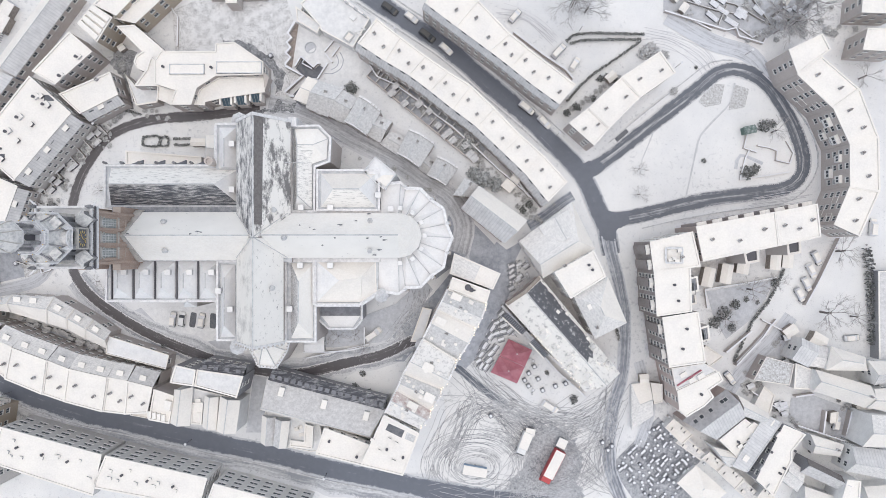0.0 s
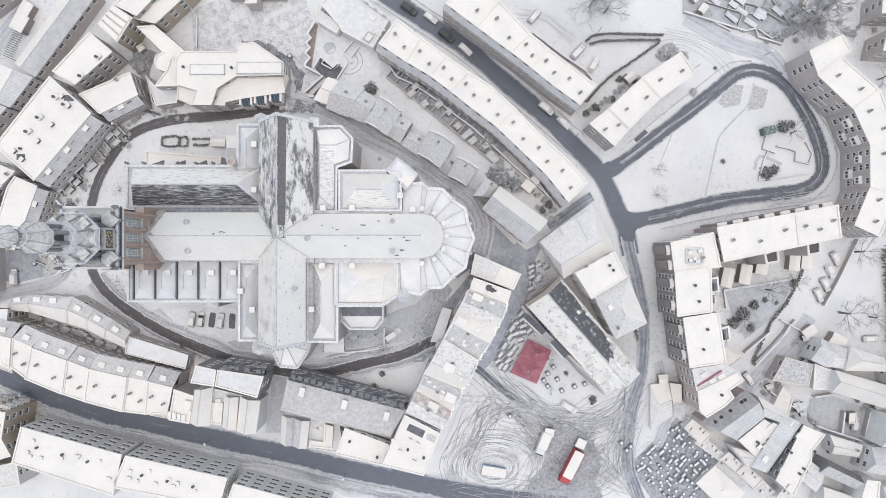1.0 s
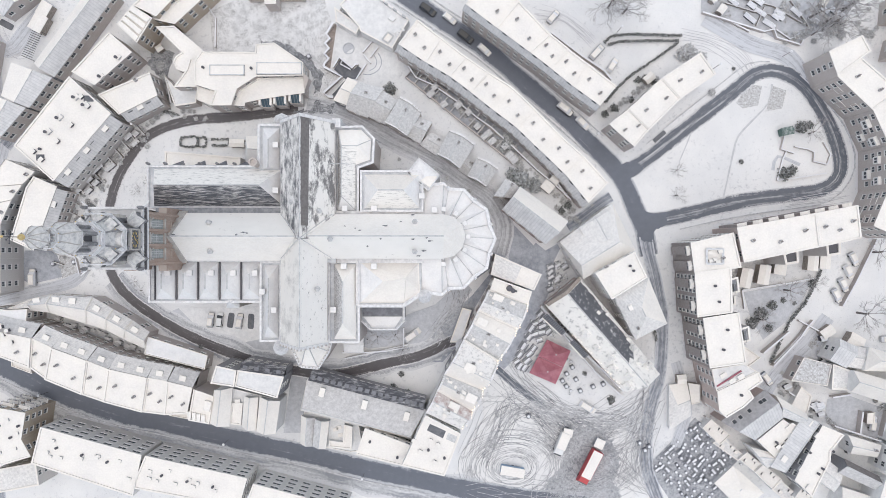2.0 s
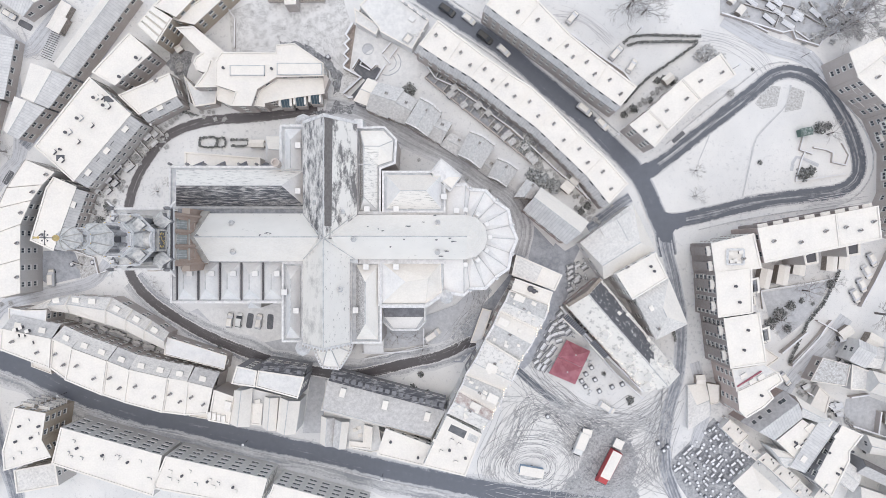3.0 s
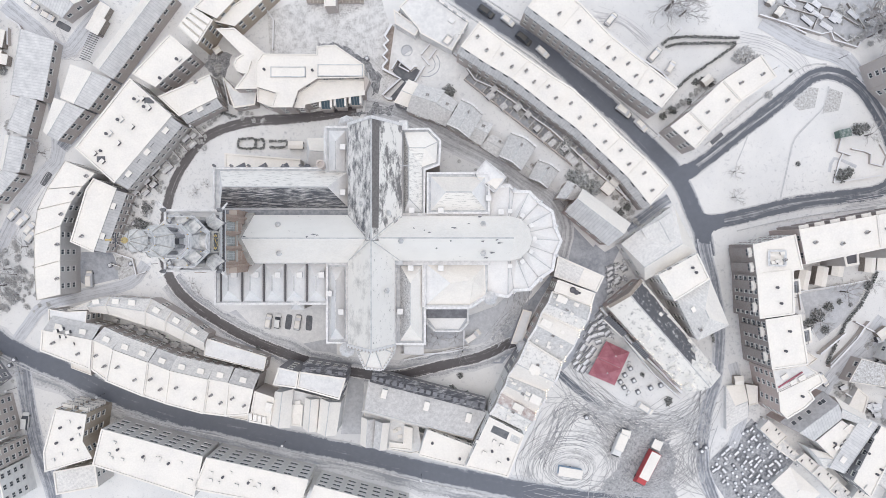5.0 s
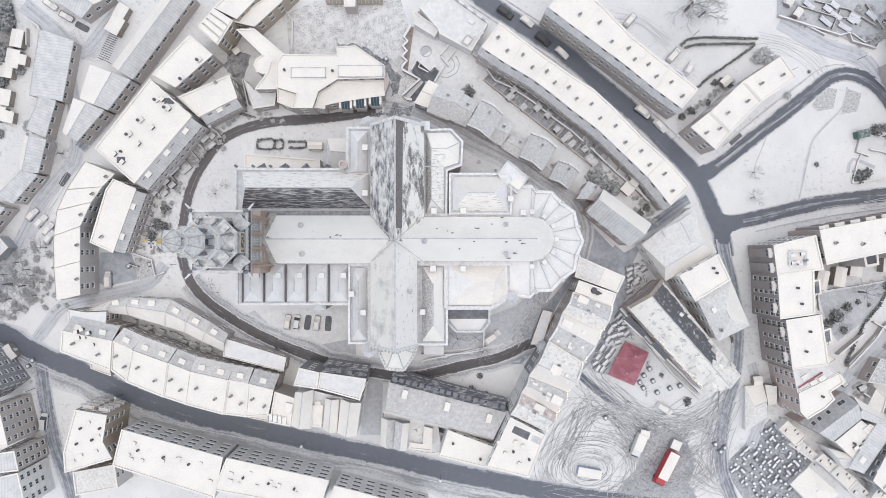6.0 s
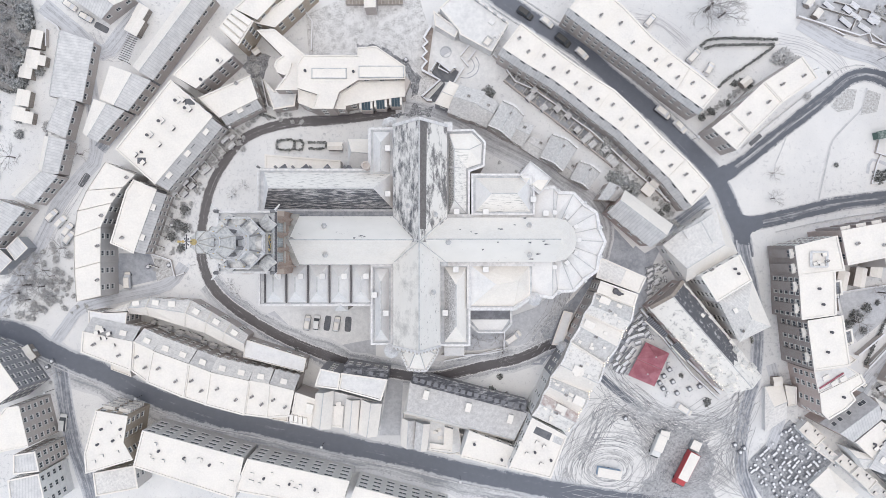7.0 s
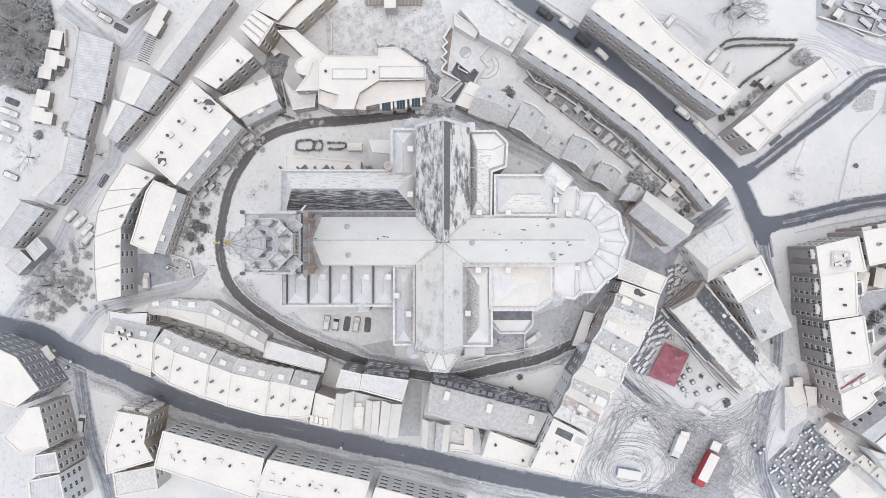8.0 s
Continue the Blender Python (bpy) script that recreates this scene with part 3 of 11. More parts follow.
def tube(bm, pts, r, n=5, r1=None, mat=0):
    """A round bar through pts, tapering from r to r1."""
    pts = [Vector(p) for p in pts]
    rings = []
    for i, p in enumerate(pts):
        d = (pts[min(i + 1, len(pts) - 1)] - pts[max(i - 1, 0)]).normalized()
        u = d.cross(Vector((0.13, 0.31, 0.94)))
        if u.length < 0.05:
            u = d.cross(Vector((1, 0, 0)))
        u.normalize()
        v = d.cross(u)
        k = i / max(1, len(pts) - 1)
        rr = r + ((r1 if r1 is not None else r) - r) * k
        rings.append([bm.verts.new(p + (u * math.cos(2 * math.pi * j / n) + v * math.sin(2 * math.pi * j / n)) * rr) for j in range(n)])
    for a, b in zip(rings, rings[1:]):
        for j in range(n):
            bm.faces.new((a[j], a[(j + 1) % n], b[(j + 1) % n], b[j])).material_index = mat
    bm.faces.new(rings[0][::-1]).material_index = mat
    bm.faces.new(rings[-1]).material_index = mat


def loft(bm, sections, mat=0):
    """Skin over rings of equal length."""
    rings = [[bm.verts.new(p) for p in s] for s in sections]
    n = len(rings[0])
    for a, b in zip(rings, rings[1:]):
        for i in range(n):
            bm.faces.new((a[i], a[(i + 1) % n], b[(i + 1) % n], b[i])).material_index = mat
    bm.faces.new(rings[0][::-1]).material_index = mat
    bm.faces.new(rings[-1]).material_index = mat


def row(name, front, back, top, label, wall, group, tops=(), pots=2, roof=None, ends=True, set_in=None, **win):
    """A terrace of houses between two building lines."""
    made = []
    for i in range(len(front) - 1):
        a, b, c, d = front[i], front[i + 1], back[i + 1], back[i]
        pts = [a, b, c, d]
        flip = area2(pts) < 0
        fs = [j for j in facing(ccw(pts)) if j in ((0, 2) if len(pts) == 4 else ())]
        if ends and i in (0, len(front) - 2):
            fs = facing(ccw(pts))
        z = top + (tops[i] if i < len(tops) else ((i * 37) % 5 - 2) * 0.07)
        m0, m1 = (Vector(a) + Vector(d)) / 2, (Vector(b) + Vector(c)) / 2
        ch = []
        for k in range(pots):
            v = m0.lerp(m1, (k + 0.5) / pots) + (Vector(d) - Vector(a)) * ((0.12 if k % 2 else -0.06) if set_in is None else set_in)
            ch.append((v.x, v.y))
        made.append(flat_house(name, pts, z, label, wall, roof, fs, chimneys=ch, group=group, **win))
    return made


def stepped_gable(house, p, q, eave, ridge, thick=0.5, steps=4, mats=None):
    """A gable parapet that climbs in snow-capped steps from p to the middle and down to q."""
    P, Q = Vector(p), Vector(q)
    d = (Q - P).normalized()
    m = Matrix.Translation((P.x, P.y, 0)) @ Matrix.Rotation(math.atan2(d.y, d.x), 4, 'Z')
    L = (Q - P).length
    prof = [(0.0, eave - 0.5)]
    for k in range(2 * steps):
        z = eave + (ridge - eave) * (min(k, 2 * steps - 1 - k) + 1) / steps + 0.45
        prof += [(L * k / (2 * steps), z), (L * (k + 1) / (2 * steps), z)]
    prof.append((L, eave - 0.5))
    bm = bmesh.new()
    rings = [[bm.verts.new(m @ Vector((u, v, z))) for u, z in prof] for v in (-thick / 2, thick / 2)]
    bm.faces.new(rings[0])
    bm.faces.new(rings[1][::-1])
    n = len(prof)
    for k in range(n):
        f = bm.faces.new((rings[0][k], rings[1][k], rings[1][(k + 1) % n], rings[0][(k + 1) % n]))
        f.material_index = 1 if 0 < k < n - 1 and abs(prof[k][1] - prof[(k + 1) % n][1]) < 0.01 else 0
    bmesh.ops.remove_doubles(bm, verts=bm.verts[:], dist=0.001)
    part("stepped_gable", bm, mats or [STONE, STONE_PALE], house)


def drift_boxes(house, spots, z, size=(1.2, 0.8, 0.5), turn=0.0, mat=None, name="roof_box"):
    """Small boxes on a roof, each with a cap of snow."""
    for x, y in spots:
        bm = bmesh.new()
        m = Matrix.Translation((x, y, z)) @ Matrix.Rotation(turn, 4, 'Z')
        box(bm, -size[0] / 2, -size[1] / 2, -0.3, size[0] / 2, size[1] / 2, size[2], m, 0)
        box(bm, -size[0] / 2 - 0.05, -size[1] / 2 - 0.05, size[2], size[0] / 2 + 0.05, size[1] / 2 + 0.05, size[2] + 0.15, m, 1)
        part(name, bm, [mat or LEAD, SNOW], house)


# ---- ground ----
def smooth_line(pts, step=2.0):
    """A soft curve through pts."""
    P = [Vector(p) for p in pts]
    P = [P[0] * 2 - P[1]] + P + [P[-1] * 2 - P[-2]]
    out = []
    for i in range(1, len(P) - 2):
        a, b, c, d = P[i - 1:i + 3]
        n = max(2, int((c - b).length / step))
        for k in range(n):
            t = k / n
            out.append(0.5 * (2 * b + (c - a) * t + (2 * a - 5 * b + 4 * c - d) * t * t + (3 * b - a - 3 * c + d) * t ** 3))
    out.append(P[-2])
    return out


def ribbon(bm, pts, width, lift, cross=4, step=2.0, wobble=0.0):
    """A strip that lies on the ground, with uv: across -1 to 1, along in metres."""
    line = smooth_line(pts, step)
    uv = bm.loops.layers.uv.verify()
    rows, run = [], 0.0
    for i, p in enumerate(line):
        d = (line[min(i + 1, len(line) - 1)] - line[max(i - 1, 0)]).normalized()
        s = Vector((-d.y, d.x))
        if i:
            run += (p - line[i - 1]).length
        w = width / 2 * (1 + wobble * noise.noise(Vector((p.x * 0.2, p.y * 0.2, 3))))
        r = []
        for j in range(cross + 1):
            k = 2 * j / cross - 1
            q = p + s * (w * k)
            r.append((bm.verts.new((q.x, q.y, terrain(q.x, q.y) + lift - 0.02 * abs(k))), k, run))
        rows.append(r)
    for a, b in zip(rows, rows[1:]):
        for j in range(cross):
            quad = (a[j], a[j + 1], b[j + 1], b[j])
            f = bm.faces.new([v[0] for v in quad])
            for l, v in zip(f.loops, quad):
                l[uv].uv = (v[1], v[2])


def area(bm, pts, lift, step=2.5):
    """A patch that follows the ground inside an outline."""
    pts = ccw(pts)
    lo = [min(p[i] for p in pts) for i in (0, 1)]
    hi = [max(p[i] for p in pts) for i in (0, 1)]
    vs = [bm.verts.new((*p, 0)) for p in pts]
    bm.faces.new(vs)
    x = lo[0] + step
    while x < hi[0]:
        bmesh.ops.bisect_plane(bm, geom=bm.verts[:] + bm.edges[:] + bm.faces[:], plane_co=(x, 0, 0), plane_no=(1, 0, 0))
        x += step
    y = lo[1] + step
    while y < hi[1]:
        bmesh.ops.bisect_plane(bm, geom=bm.verts[:] + bm.edges[:] + bm.faces[:], plane_co=(0, y, 0), plane_no=(0, 1, 0))
        y += step
    for v in bm.verts:
        v.co.z = terrain(v.co.x, v.co.y) + lift


def ground_sheet():
    bm = bmesh.new()
    xs = [-2400, -1500, -900, -600, -420, -320, -260] + [-220 + 4 * i for i in range(101)] + [230, 300, 400, 600, 900, 1500, 2400]
    ys = [-2400, -1500, -900, -600, -380, -260, -180] + [-130 + 4 * i for i in range(66)] + [180, 260, 380, 600, 900, 1500, 2400]
    grid = [[bm.verts.new((x, y, terrain(x, y) + 0.10 * noise.noise(Vector((x * 0.13, y * 0.13, 0))) - 0.06)) for x in xs] for y in ys]
    for a, b in zip(grid, grid[1:]):
        for i in range(len(xs) - 1):
            bm.faces.new((a[i], a[i + 1], b[i + 1], b[i]))
    for f in bm.faces:
        f.smooth = True
    g = new("ground", finish(bm, "ground", GROUND))
    return tagged(g, "snow-covered town ground sloping off a low hill", "ground", kind="structure")


ground_sheet()


def road(name, pts, width, mat, label, lift=0.10, wobble=0.12):
    bm = bmesh.new()
    ribbon(bm, pts, width, lift, 6, 2.0, wobble)
    return tagged(new(name, finish(bm, name, mat)), label, "road", kind="structure")


def kerb(name, pts, off, label="snow-capped stone kerb beside the road"):
    """A raised edge stone that runs beside a road line."""
    line = smooth_line(pts, 2.5)
    bm, rows = bmesh.new(), []
    for i, p in enumerate(line):
        d = (line[min(i + 1, len(line) - 1)] - line[max(i - 1, 0)]).normalized()
        s = Vector((-d.y, d.x))
        row_v = []
        for o, h in ((off - 0.15, -0.1), (off - 0.15, 0.22), (off + 0.15, 0.22), (off + 0.15, -0.1)):
            q = p + s * o
            row_v.append(bm.verts.new((q.x, q.y, terrain(q.x, q.y) + h)))
        rows.append(row_v)
    for a, b in zip(rows, rows[1:]):
        for j in range(3):
            bm.faces.new((a[j], a[j + 1], b[j + 1], b[j]))
    tagged(new(name, finish(bm, name, KERB)), label, "kerb", kind="structure")


KERB = two_tone("snowed_kerbstone", (0.62, 0.63, 0.65), (0.40, 0.40, 0.42), 1.2, 0.42, 0.62)


def patch(name, pts, mat, label, lift=0.07):
    bm = bmesh.new()
    area(bm, pts, lift)
    return tagged(new(name, finish(bm, name, mat)), label, "ground", kind="structure")


def ragged_patch(name, pts, mat, label, lift=0.07, stray=0.5, step=0.8):
    """A patch whose edge wanders, as slush and thaw do."""
    rnd = random.Random(int(abs(pts[0][0] * 17 + pts[0][1])))
    P = [Vector(p) for p in pts]
    out = []
    for a, b in zip(P, P[1:] + P[:1]):
        n = max(2, int((b - a).length / step))
        out += [tuple(a.lerp(b, k / n) + Vector((rnd.uniform(-stray, stray), rnd.uniform(-stray, stray)))) for k in range(n)]
    return patch(name, out, mat, label, lift)


road("road_1", [(-28, 75), (-22.3, 70.7), (-13.0, 64.3), (0.9, 54.7), (11.6, 45.3), (22.3, 36.0), (30.0, 28.2), (35.8, 22.4), (39.1, 17.4), (41.6, 11.6), (43.7, 6.8), (44.8, 3.0), (45.6, -1.5)], 5.4, ROAD, "wet dark asphalt road between two terraces")
road("road_2", [(43.0, 8.2), (48.6, 8.2), (58.8, 10.4), (71.6, 13.4), (84.2, 15.1), (92.6, 16.3), (97.2, 19.2), (98.4, 24.2), (96.0, 32.3), (92.0, 39.8), (88.2, 44.8), (84.2, 47.7), (79.3, 49.0), (74.5, 47.8), (70.0, 44.2), (62.3, 38.1), (52.5, 30.5), (46.0, 25.4), (40.9, 21.9), (37.6, 20.6)], 4.4, ROAD_RUT, "slushy loop road round a snowed green", 0.13)
road("road_3", [(44.6, 3.8), (45.6, -1.0), (47.8, -9.1), (49.5, -18.4), (49.6, -27.7), (49.0, -35.5), (46.8, -43.3), (45.8, -52.8), (46.2, -60.7), (49.4, -70.2), (52, -80)], 3.6, ROAD_LIGHT, "narrow street with two wheel ruts in the snow", 0.12)
road("road_4", [(-5.0, -23.7), (-9.0, -24.7), (-16.4, -28.3), (-26.2, -30.7), (-39.9, -33.9), (-52.3, -32.9), (-64.8, -30.0), (-77.5, -25.4), (-87.0, -20.8), (-96.6, -14.5), (-102.2, -8.2), (-104.5, -0.3), (-104.1, 7.6), (-102.0, 17.0), (-98.0, 24.9), (-91.7, 31.9), (-80.5, 35.7), (-64.7, 36.7), (-49.9, 38.3)], 3.2, CHURCH_LANE, "cleared dark lane curving round the church", 0.10)
road("road_5", [(-47.5, 39.2), (-42.7, 38.2), (-34.1, 35.0), (-24.7, 29.6), (-12.5, 23.2), (-3.6, 17.2), (2.4, 13.0), (5.6, 6.1), (4.2, -1)], 5.6, STREET_SNOW, "trodden snowy street below a row of old houses", 0.12)
road("road_6", [(-230, 5), (-200, -9), (-176.2, -17.0), (-166.7, -20.2), (-156.3, -22.6), (-144.6, -28.9), (-131.9, -34.2), (-119.2, -40.1), (-103.3, -45.6), (-90.5, -48.2), (-77.7, -51.0), (-63.4, -54.0), (-46.1, -57.3), (-31.9, -60.8), (-16.2, -63.9), (-0.5, -67.1), (15.3, -69.5), (45, -73)], 6.0, ROAD, "wet dark main street below the old town", 0.14)
road("road_7", [(-144.9, -30), (-143.1, -43.3), (-140.8, -54.5), (-136.9, -65.7), (-135.4, -73.7), (-134, -90)], 4.6, ROAD_LIGHT, "side street with slush ruts", 0.11)
road("road_8", [(-166.0, -20.4), (-161.9, -16), (-153.9, -4.3), (-149.0, 4.4), (-144.2, 13.9), (-137.7, 21.8), (-133.7, 28.1), (-136, 50), (-140, 62)], 4.0, LANE, "snowed back lane with faint ruts", 0.09)
road("verge_1", [(-176.2, -18.5), (-156.3, -24.6), (-144.6, -30.9), (-131.9, -36.2), (-119.2, -42.1), (-103.3, -47.6), (-90.5, -50.2), (-77.7, -53.0), (-63.4, -56.0), (-46.1, -59.3), (-31.9, -62.8), (-16.2, -65.9), (-0.5, -69.1)], 10.5, VERGE, "slushy trodden pavement along the main street", 0.075, 0.3)
road("verge_2", [(-9.0, -24.7), (-16.4, -28.3), (-26.2, -30.2), (-39.9, -33.2), (-52.3, -32.3), (-64.8, -29.4), (-77.5, -24.8), (-87.0, -20.2), (-96.6, -14.2), (-102.2, -8.2)], 7.0, VERGE, "speckled verge of trodden snow along the church lane", 0.07, 0.4)
patch("square", [(-1, -30.7), (14.8, -38.8), (27.3, -46.1), (39.8, -48.6), (44.5, -58), (43.9, -66.4), (41.6, -71.8), (-10.0, -72.0), (-5, -56), (0.9, -46)], PLAZA, "town square covered in churned slush", 0.05)
patch("court", [(2.4, 12.5), (9.8, 5.1), (15.6, -0.9), (22.0, 2.7), (15.9, -9.9), (12, -25), (4, -33), (9, -14), (6.8, -1.3), (0.9, -5.8), (-2, -8), (0, 3)], COURT, "snow-dusted cobbled court behind the church", 0.06)
patch("court_4", [(2.4, -2.1), (4.6, -0.9), (2.8, -7.0), (-2.1, -15.5), (-5.4, -23.9), (-10.4, -30.1), (-20.3, -30.1), (-14.1, -23.9), (-8.8, -17.7), (-2.4, -11.7), (2.1, -6.1)], COURT, "grey slushy court beside the apse", 0.055)
patch("yard", [(-44, 72), (-61, 72), (-75, 66), (-74.1, 53.7), (-59.8, 52.7), (-46.6, 49.3), (-45.6, 40.5), (-41.5, 41.8), (-41.6, 50.0), (-40.6, 61.0)], YARD, "trampled school yard with grass showing through snow", 0.06)
ragged_patch("thaw_1", [(-61.1, 57.1), (-60.0, 57.6), (-55.7, 57.4), (-51.5, 55.6), (-45.8, 51.0), (-43.3, 48.2), (-43.8, 43.3), (-45.6, 42.7), (-45.6, 46.3), (-46.2, 48.1), (-48.5, 51.0), (-54.3, 54.0), (-59.2, 53.9)], THAW, "half-thawed wet ground beside the school", 0.09)
ragged_patch("thaw_2", [(-51.0, 37.2), (-46.4, 38.6), (-45.2, 40.6), (-43.7, 40.2), (-42.0, 38.9), (-40.0, 39.2), (-40.6, 37.4), (-46.2, 36.8)], THAW, "half-cleared paving where the lane meets the street", 0.13, 0.7, 0.6)
ragged_patch("junction_1", [(35.4, 22.0), (38.2, 23.4), (42.4, 24.5), (43.6, 21.6), (40.4, 19.2), (39.0, 16.8)], ROAD, "wet asphalt where the loop road branches off", 0.155, 0.25, 0.5)
ragged_patch("junction_2", [(41.6, 12.2), (43.4, 10.8), (47.0, 9.9), (50.6, 10.4), (50.4, 6.9), (47.2, 5.4), (46.5, 2.0), (43.3, 2.6), (42.2, 7.0)], ROAD, "wet asphalt where three streets meet", 0.155, 0.25, 0.5)
R1 = [(-22.3, 70.7), (-13.0, 64.3), (0.9, 54.7), (11.6, 45.3), (22.3, 36.0), (30.7, 28.4)]
kerb("kerb_1", R1, 3.4)
kerb("kerb_2", R1, -3.3)
R2 = [(53.2, 9.7), (64.2, 12.2), (76.6, 14.4), (85.9, 15.6), (93.5, 17.1), (97.3, 21.0), (98.1, 25.6), (95.7, 31.7), (90.3, 38.7), (84.1, 44.8)]
kerb("kerb_3", R2, -4.2)
kerb("kerb_4", [(78.7, 48.2), (74.1, 47.9), (68.0, 43.3), (61.0, 37.9), (53.3, 31.7), (47.0, 26.3)], -3.2)
R6 = [(-156.3, -22.6), (-144.6, -28.9), (-131.9, -34.2), (-119.2, -40.1), (-103.3, -45.6), (-90.5, -48.2), (-77.7, -51.0), (-63.4, -54.0), (-46.1, -57.3), (-31.9, -60.8), (-16.2, -63.9)]
kerb("kerb_5", R6, -3.5)

# ---- terraces north-east ----
TER_UP = row("terrace_house", [(0.9, 70.2), (8.9, 63.6), (16.9, 55.2), (21.6, 51.4), (26.8, 47.4), (33.9, 41.9)], [(-4.6, 62.8), (3.2, 56.9), (11.7, 50.6), (17.1, 46.5), (23.2, 41.6), (29.7, 36.9)], 18.0, "flat-roofed brown brick terrace house under fresh snow", BRICK_BROWN, "terrace above the road", gap=3.2)
TER_LOW = row("terrace_house", [(-17.0, 58.9), (-11.0, 54.3), (-4.6, 49.4), (1.2, 45.4), (6.9, 41.9), (13.0, 36.2), (19.7, 29.3), (25.7, 23.9), (31.8, 17.1)], [(-21.8, 52.6), (-15.0, 48.1), (-8.9, 44.5), (-3.5, 40.5), (2.3, 35.9), (8.4, 31.3), (15.1, 24.9), (21.0, 19.2), (26.8, 12.0)], 18.0, "flat-roofed grey brick terrace house with back gardens", BRICK_GREY, "terrace below the road", gap=3.2)
row("corner_house", [(32.3, 32.3), (37.3, 36.2), (45.8, 44.1), (55.6, 50.6)], [(38.8, 26.5), (42.7, 31.0), (50.6, 38.9), (59.5, 45.1)], 17.0, "brown brick house of a stepped block of three", BRICK_BROWN, "stepped block", tops=(0, 0.3, 0.6))
CRESCENT = row("crescent_house", [(89.9, 44.3), (99.0, 35.7), (103.1, 26.7), (103.2, 15.9), (99.2, 6.2)], [(96.3, 48.9), (105.8, 40.6), (110.5, 28.4), (110.8, 14.6), (105.8, 3.2)], 19.0, "brown brick house in a bent terrace with bay windows", BRICK_BROWN, "bent terrace", wide=1.5, tall=1.6, gap=3.0)
flat_house("crescent_house", [(87.6, 50.5), (96.2, 54.6), (98.3, 50.6), (89.9, 44.3)], 19.2, "brown brick end house of a bent terrace", BRICK_BROWN, group="bent terrace", wide=1.5, tall=1.6, gap=3.0)
flat_house("brick_house", [(108.4, 67.1), (118.8, 67.1), (118.8, 60.6), (107.9, 61.0)], 16.0, "brown brick house at the edge of town", BRICK_BROWN)
flat_house("brick_house", [(109.5, 56.9), (118.8, 56.7), (118.8, 50.8), (108.2, 51.4)], 16.0, "brown brick house with a railed flat roof", BRICK_BROWN)

# ---- large block east ----
EAST_ROW = row("apartment_block", [(63.2, 5.6), (83.1, 9.3), (93.5, 11.3)], [(65.0, -3.1), (84.1, 0.8), (94.4, 3.0)], 22.0, "tall brick apartment block with a level snowed roof", BRICK_RED, "east apartment blocks", gap=3.2, pots=3)
for q in ([(77.1, -1.0), (80.8, 0.6), (81.1, -3.2), (77.7, -3.8)], [(88.1, 1.6), (91.7, 2.8), (91.8, -1.0), (88.4, -1.6)]):
    flat_house("stair_tower", q, 17.0, "narrow glazed stair tower with a sunken flat roof", BRICK_GREY, DARK, [], group="stair towers", category="stair tower", rim=0.5)
for q, z in (([(61.6, -7.4), (64.2, -6.8), (64.6, -10.6), (61.9, -11.2)], 20.0), ([(64.4, -20.0), (67.0, -19.2), (67.4, -22.9), (64.9, -23.6)], 20.0), ([(63.3, -11.6), (65.4, -11.2), (65.7, -14.2), (63.6, -14.6)], 15.0)):
    flat_house("stair_tower", q, z, "narrow stair tower with a sunken flat roof", BRICK_GREY, GUTTER, [], group="stair towers", category="stair tower", rim=0.4)
F_BLOCKS = []
F_BLOCKS.append(flat_house("apartment_block", [(51.9, 1.8), (62.7, 4.4), (64.7, -4.4), (52.9, -5.8)], 21.0, "red brick apartment block with roof terrace", BRICK_TAN, chimneys=[(60, -2)], group="east apartment blocks", wide=1.75, tall=1.9, gap=2.55))
F_BLOCKS.append(flat_house("apartment_block", [(52.9, -5.8), (62.1, -4.4), (62.4, -15.7), (53.6, -16.9)], 21.2, "red brick apartment block with tall windows", BRICK_TAN, vents=[(58, -9), (59, -13)], group="east apartment blocks", wide=1.75, tall=1.9, gap=2.55))
F_BLOCKS.append(flat_house("apartment_block", [(54.9, -17.1), (63.9, -15.7), (65.8, -28.4), (56.6, -29.7)], 21.5, "red brick apartment block at the end of a wing", BRICK_TAN, vents=[(61, -20), (60, -25)], group="east apartment blocks", wide=1.75, tall=1.9, gap=2.55))

# ---- houses between church and east street ----
gable_house("hipped_house", [(19.8, 1.9), (32.9, 11.7), (38.6, 0.1), (25.7, -7.1)], 17.5, 21.5, "hipped town house with snow-dusted tiles", PLASTER, (ROOF_THIN, SNOW), (3.3, 0.6), shift=0.68)
gable_house("cross_wing", [(24.6, 5.6), (27.6, 0.8), (34.0, 4.6), (31.6, 9.6)], 19.0, 21.4, "small gabled cross wing on a town house", PLASTER, (ROOF_THIN, ROOF_THIN), (0, 0))
flat_house("town_house", [(27.9, -5.9), (37.8, -0.4), (40.9, -6.9), (32.0, -12.4)], 21.5, "level-roofed plastered town house", PLASTER, chimneys=[(30.5, -4.2)], vents=[(36.5, -4), (37.4, -5.2)])
PYR = gable_house("hipped_house", [(41.6, -7.4), (46.2, -18.6), (38.6, -22.4), (33.4, -12.1)], 19.5, 23.2, "plastered house with a hipped roof, one slope ribbed", PLASTER, (SNOW, ROOF_THIN), (4.6, 4.8), shift=0.56, chimneys=[(38.6, -19.6)])
drift_boxes(PYR, [(36.9, -14.4)], 21.2, (1.5, 1.2, 0.5), 0.5)
HALL = gable_house("gabled_hall", [(16.3, -14.1), (36.5, -36.2), (45.1, -31.9), (24.7, -7.3)], 17.0, 21.6, "long steep-roofed old hall with one bare slate slope", BRICK_RED, (HALL_SNOW, HALL_SNOW), (0, 0))
ha, hb, hc, hd = [Vector(p) for p in ((16.3, -14.1), (36.5, -36.2), (45.1, -31.9), (24.7, -7.3))]
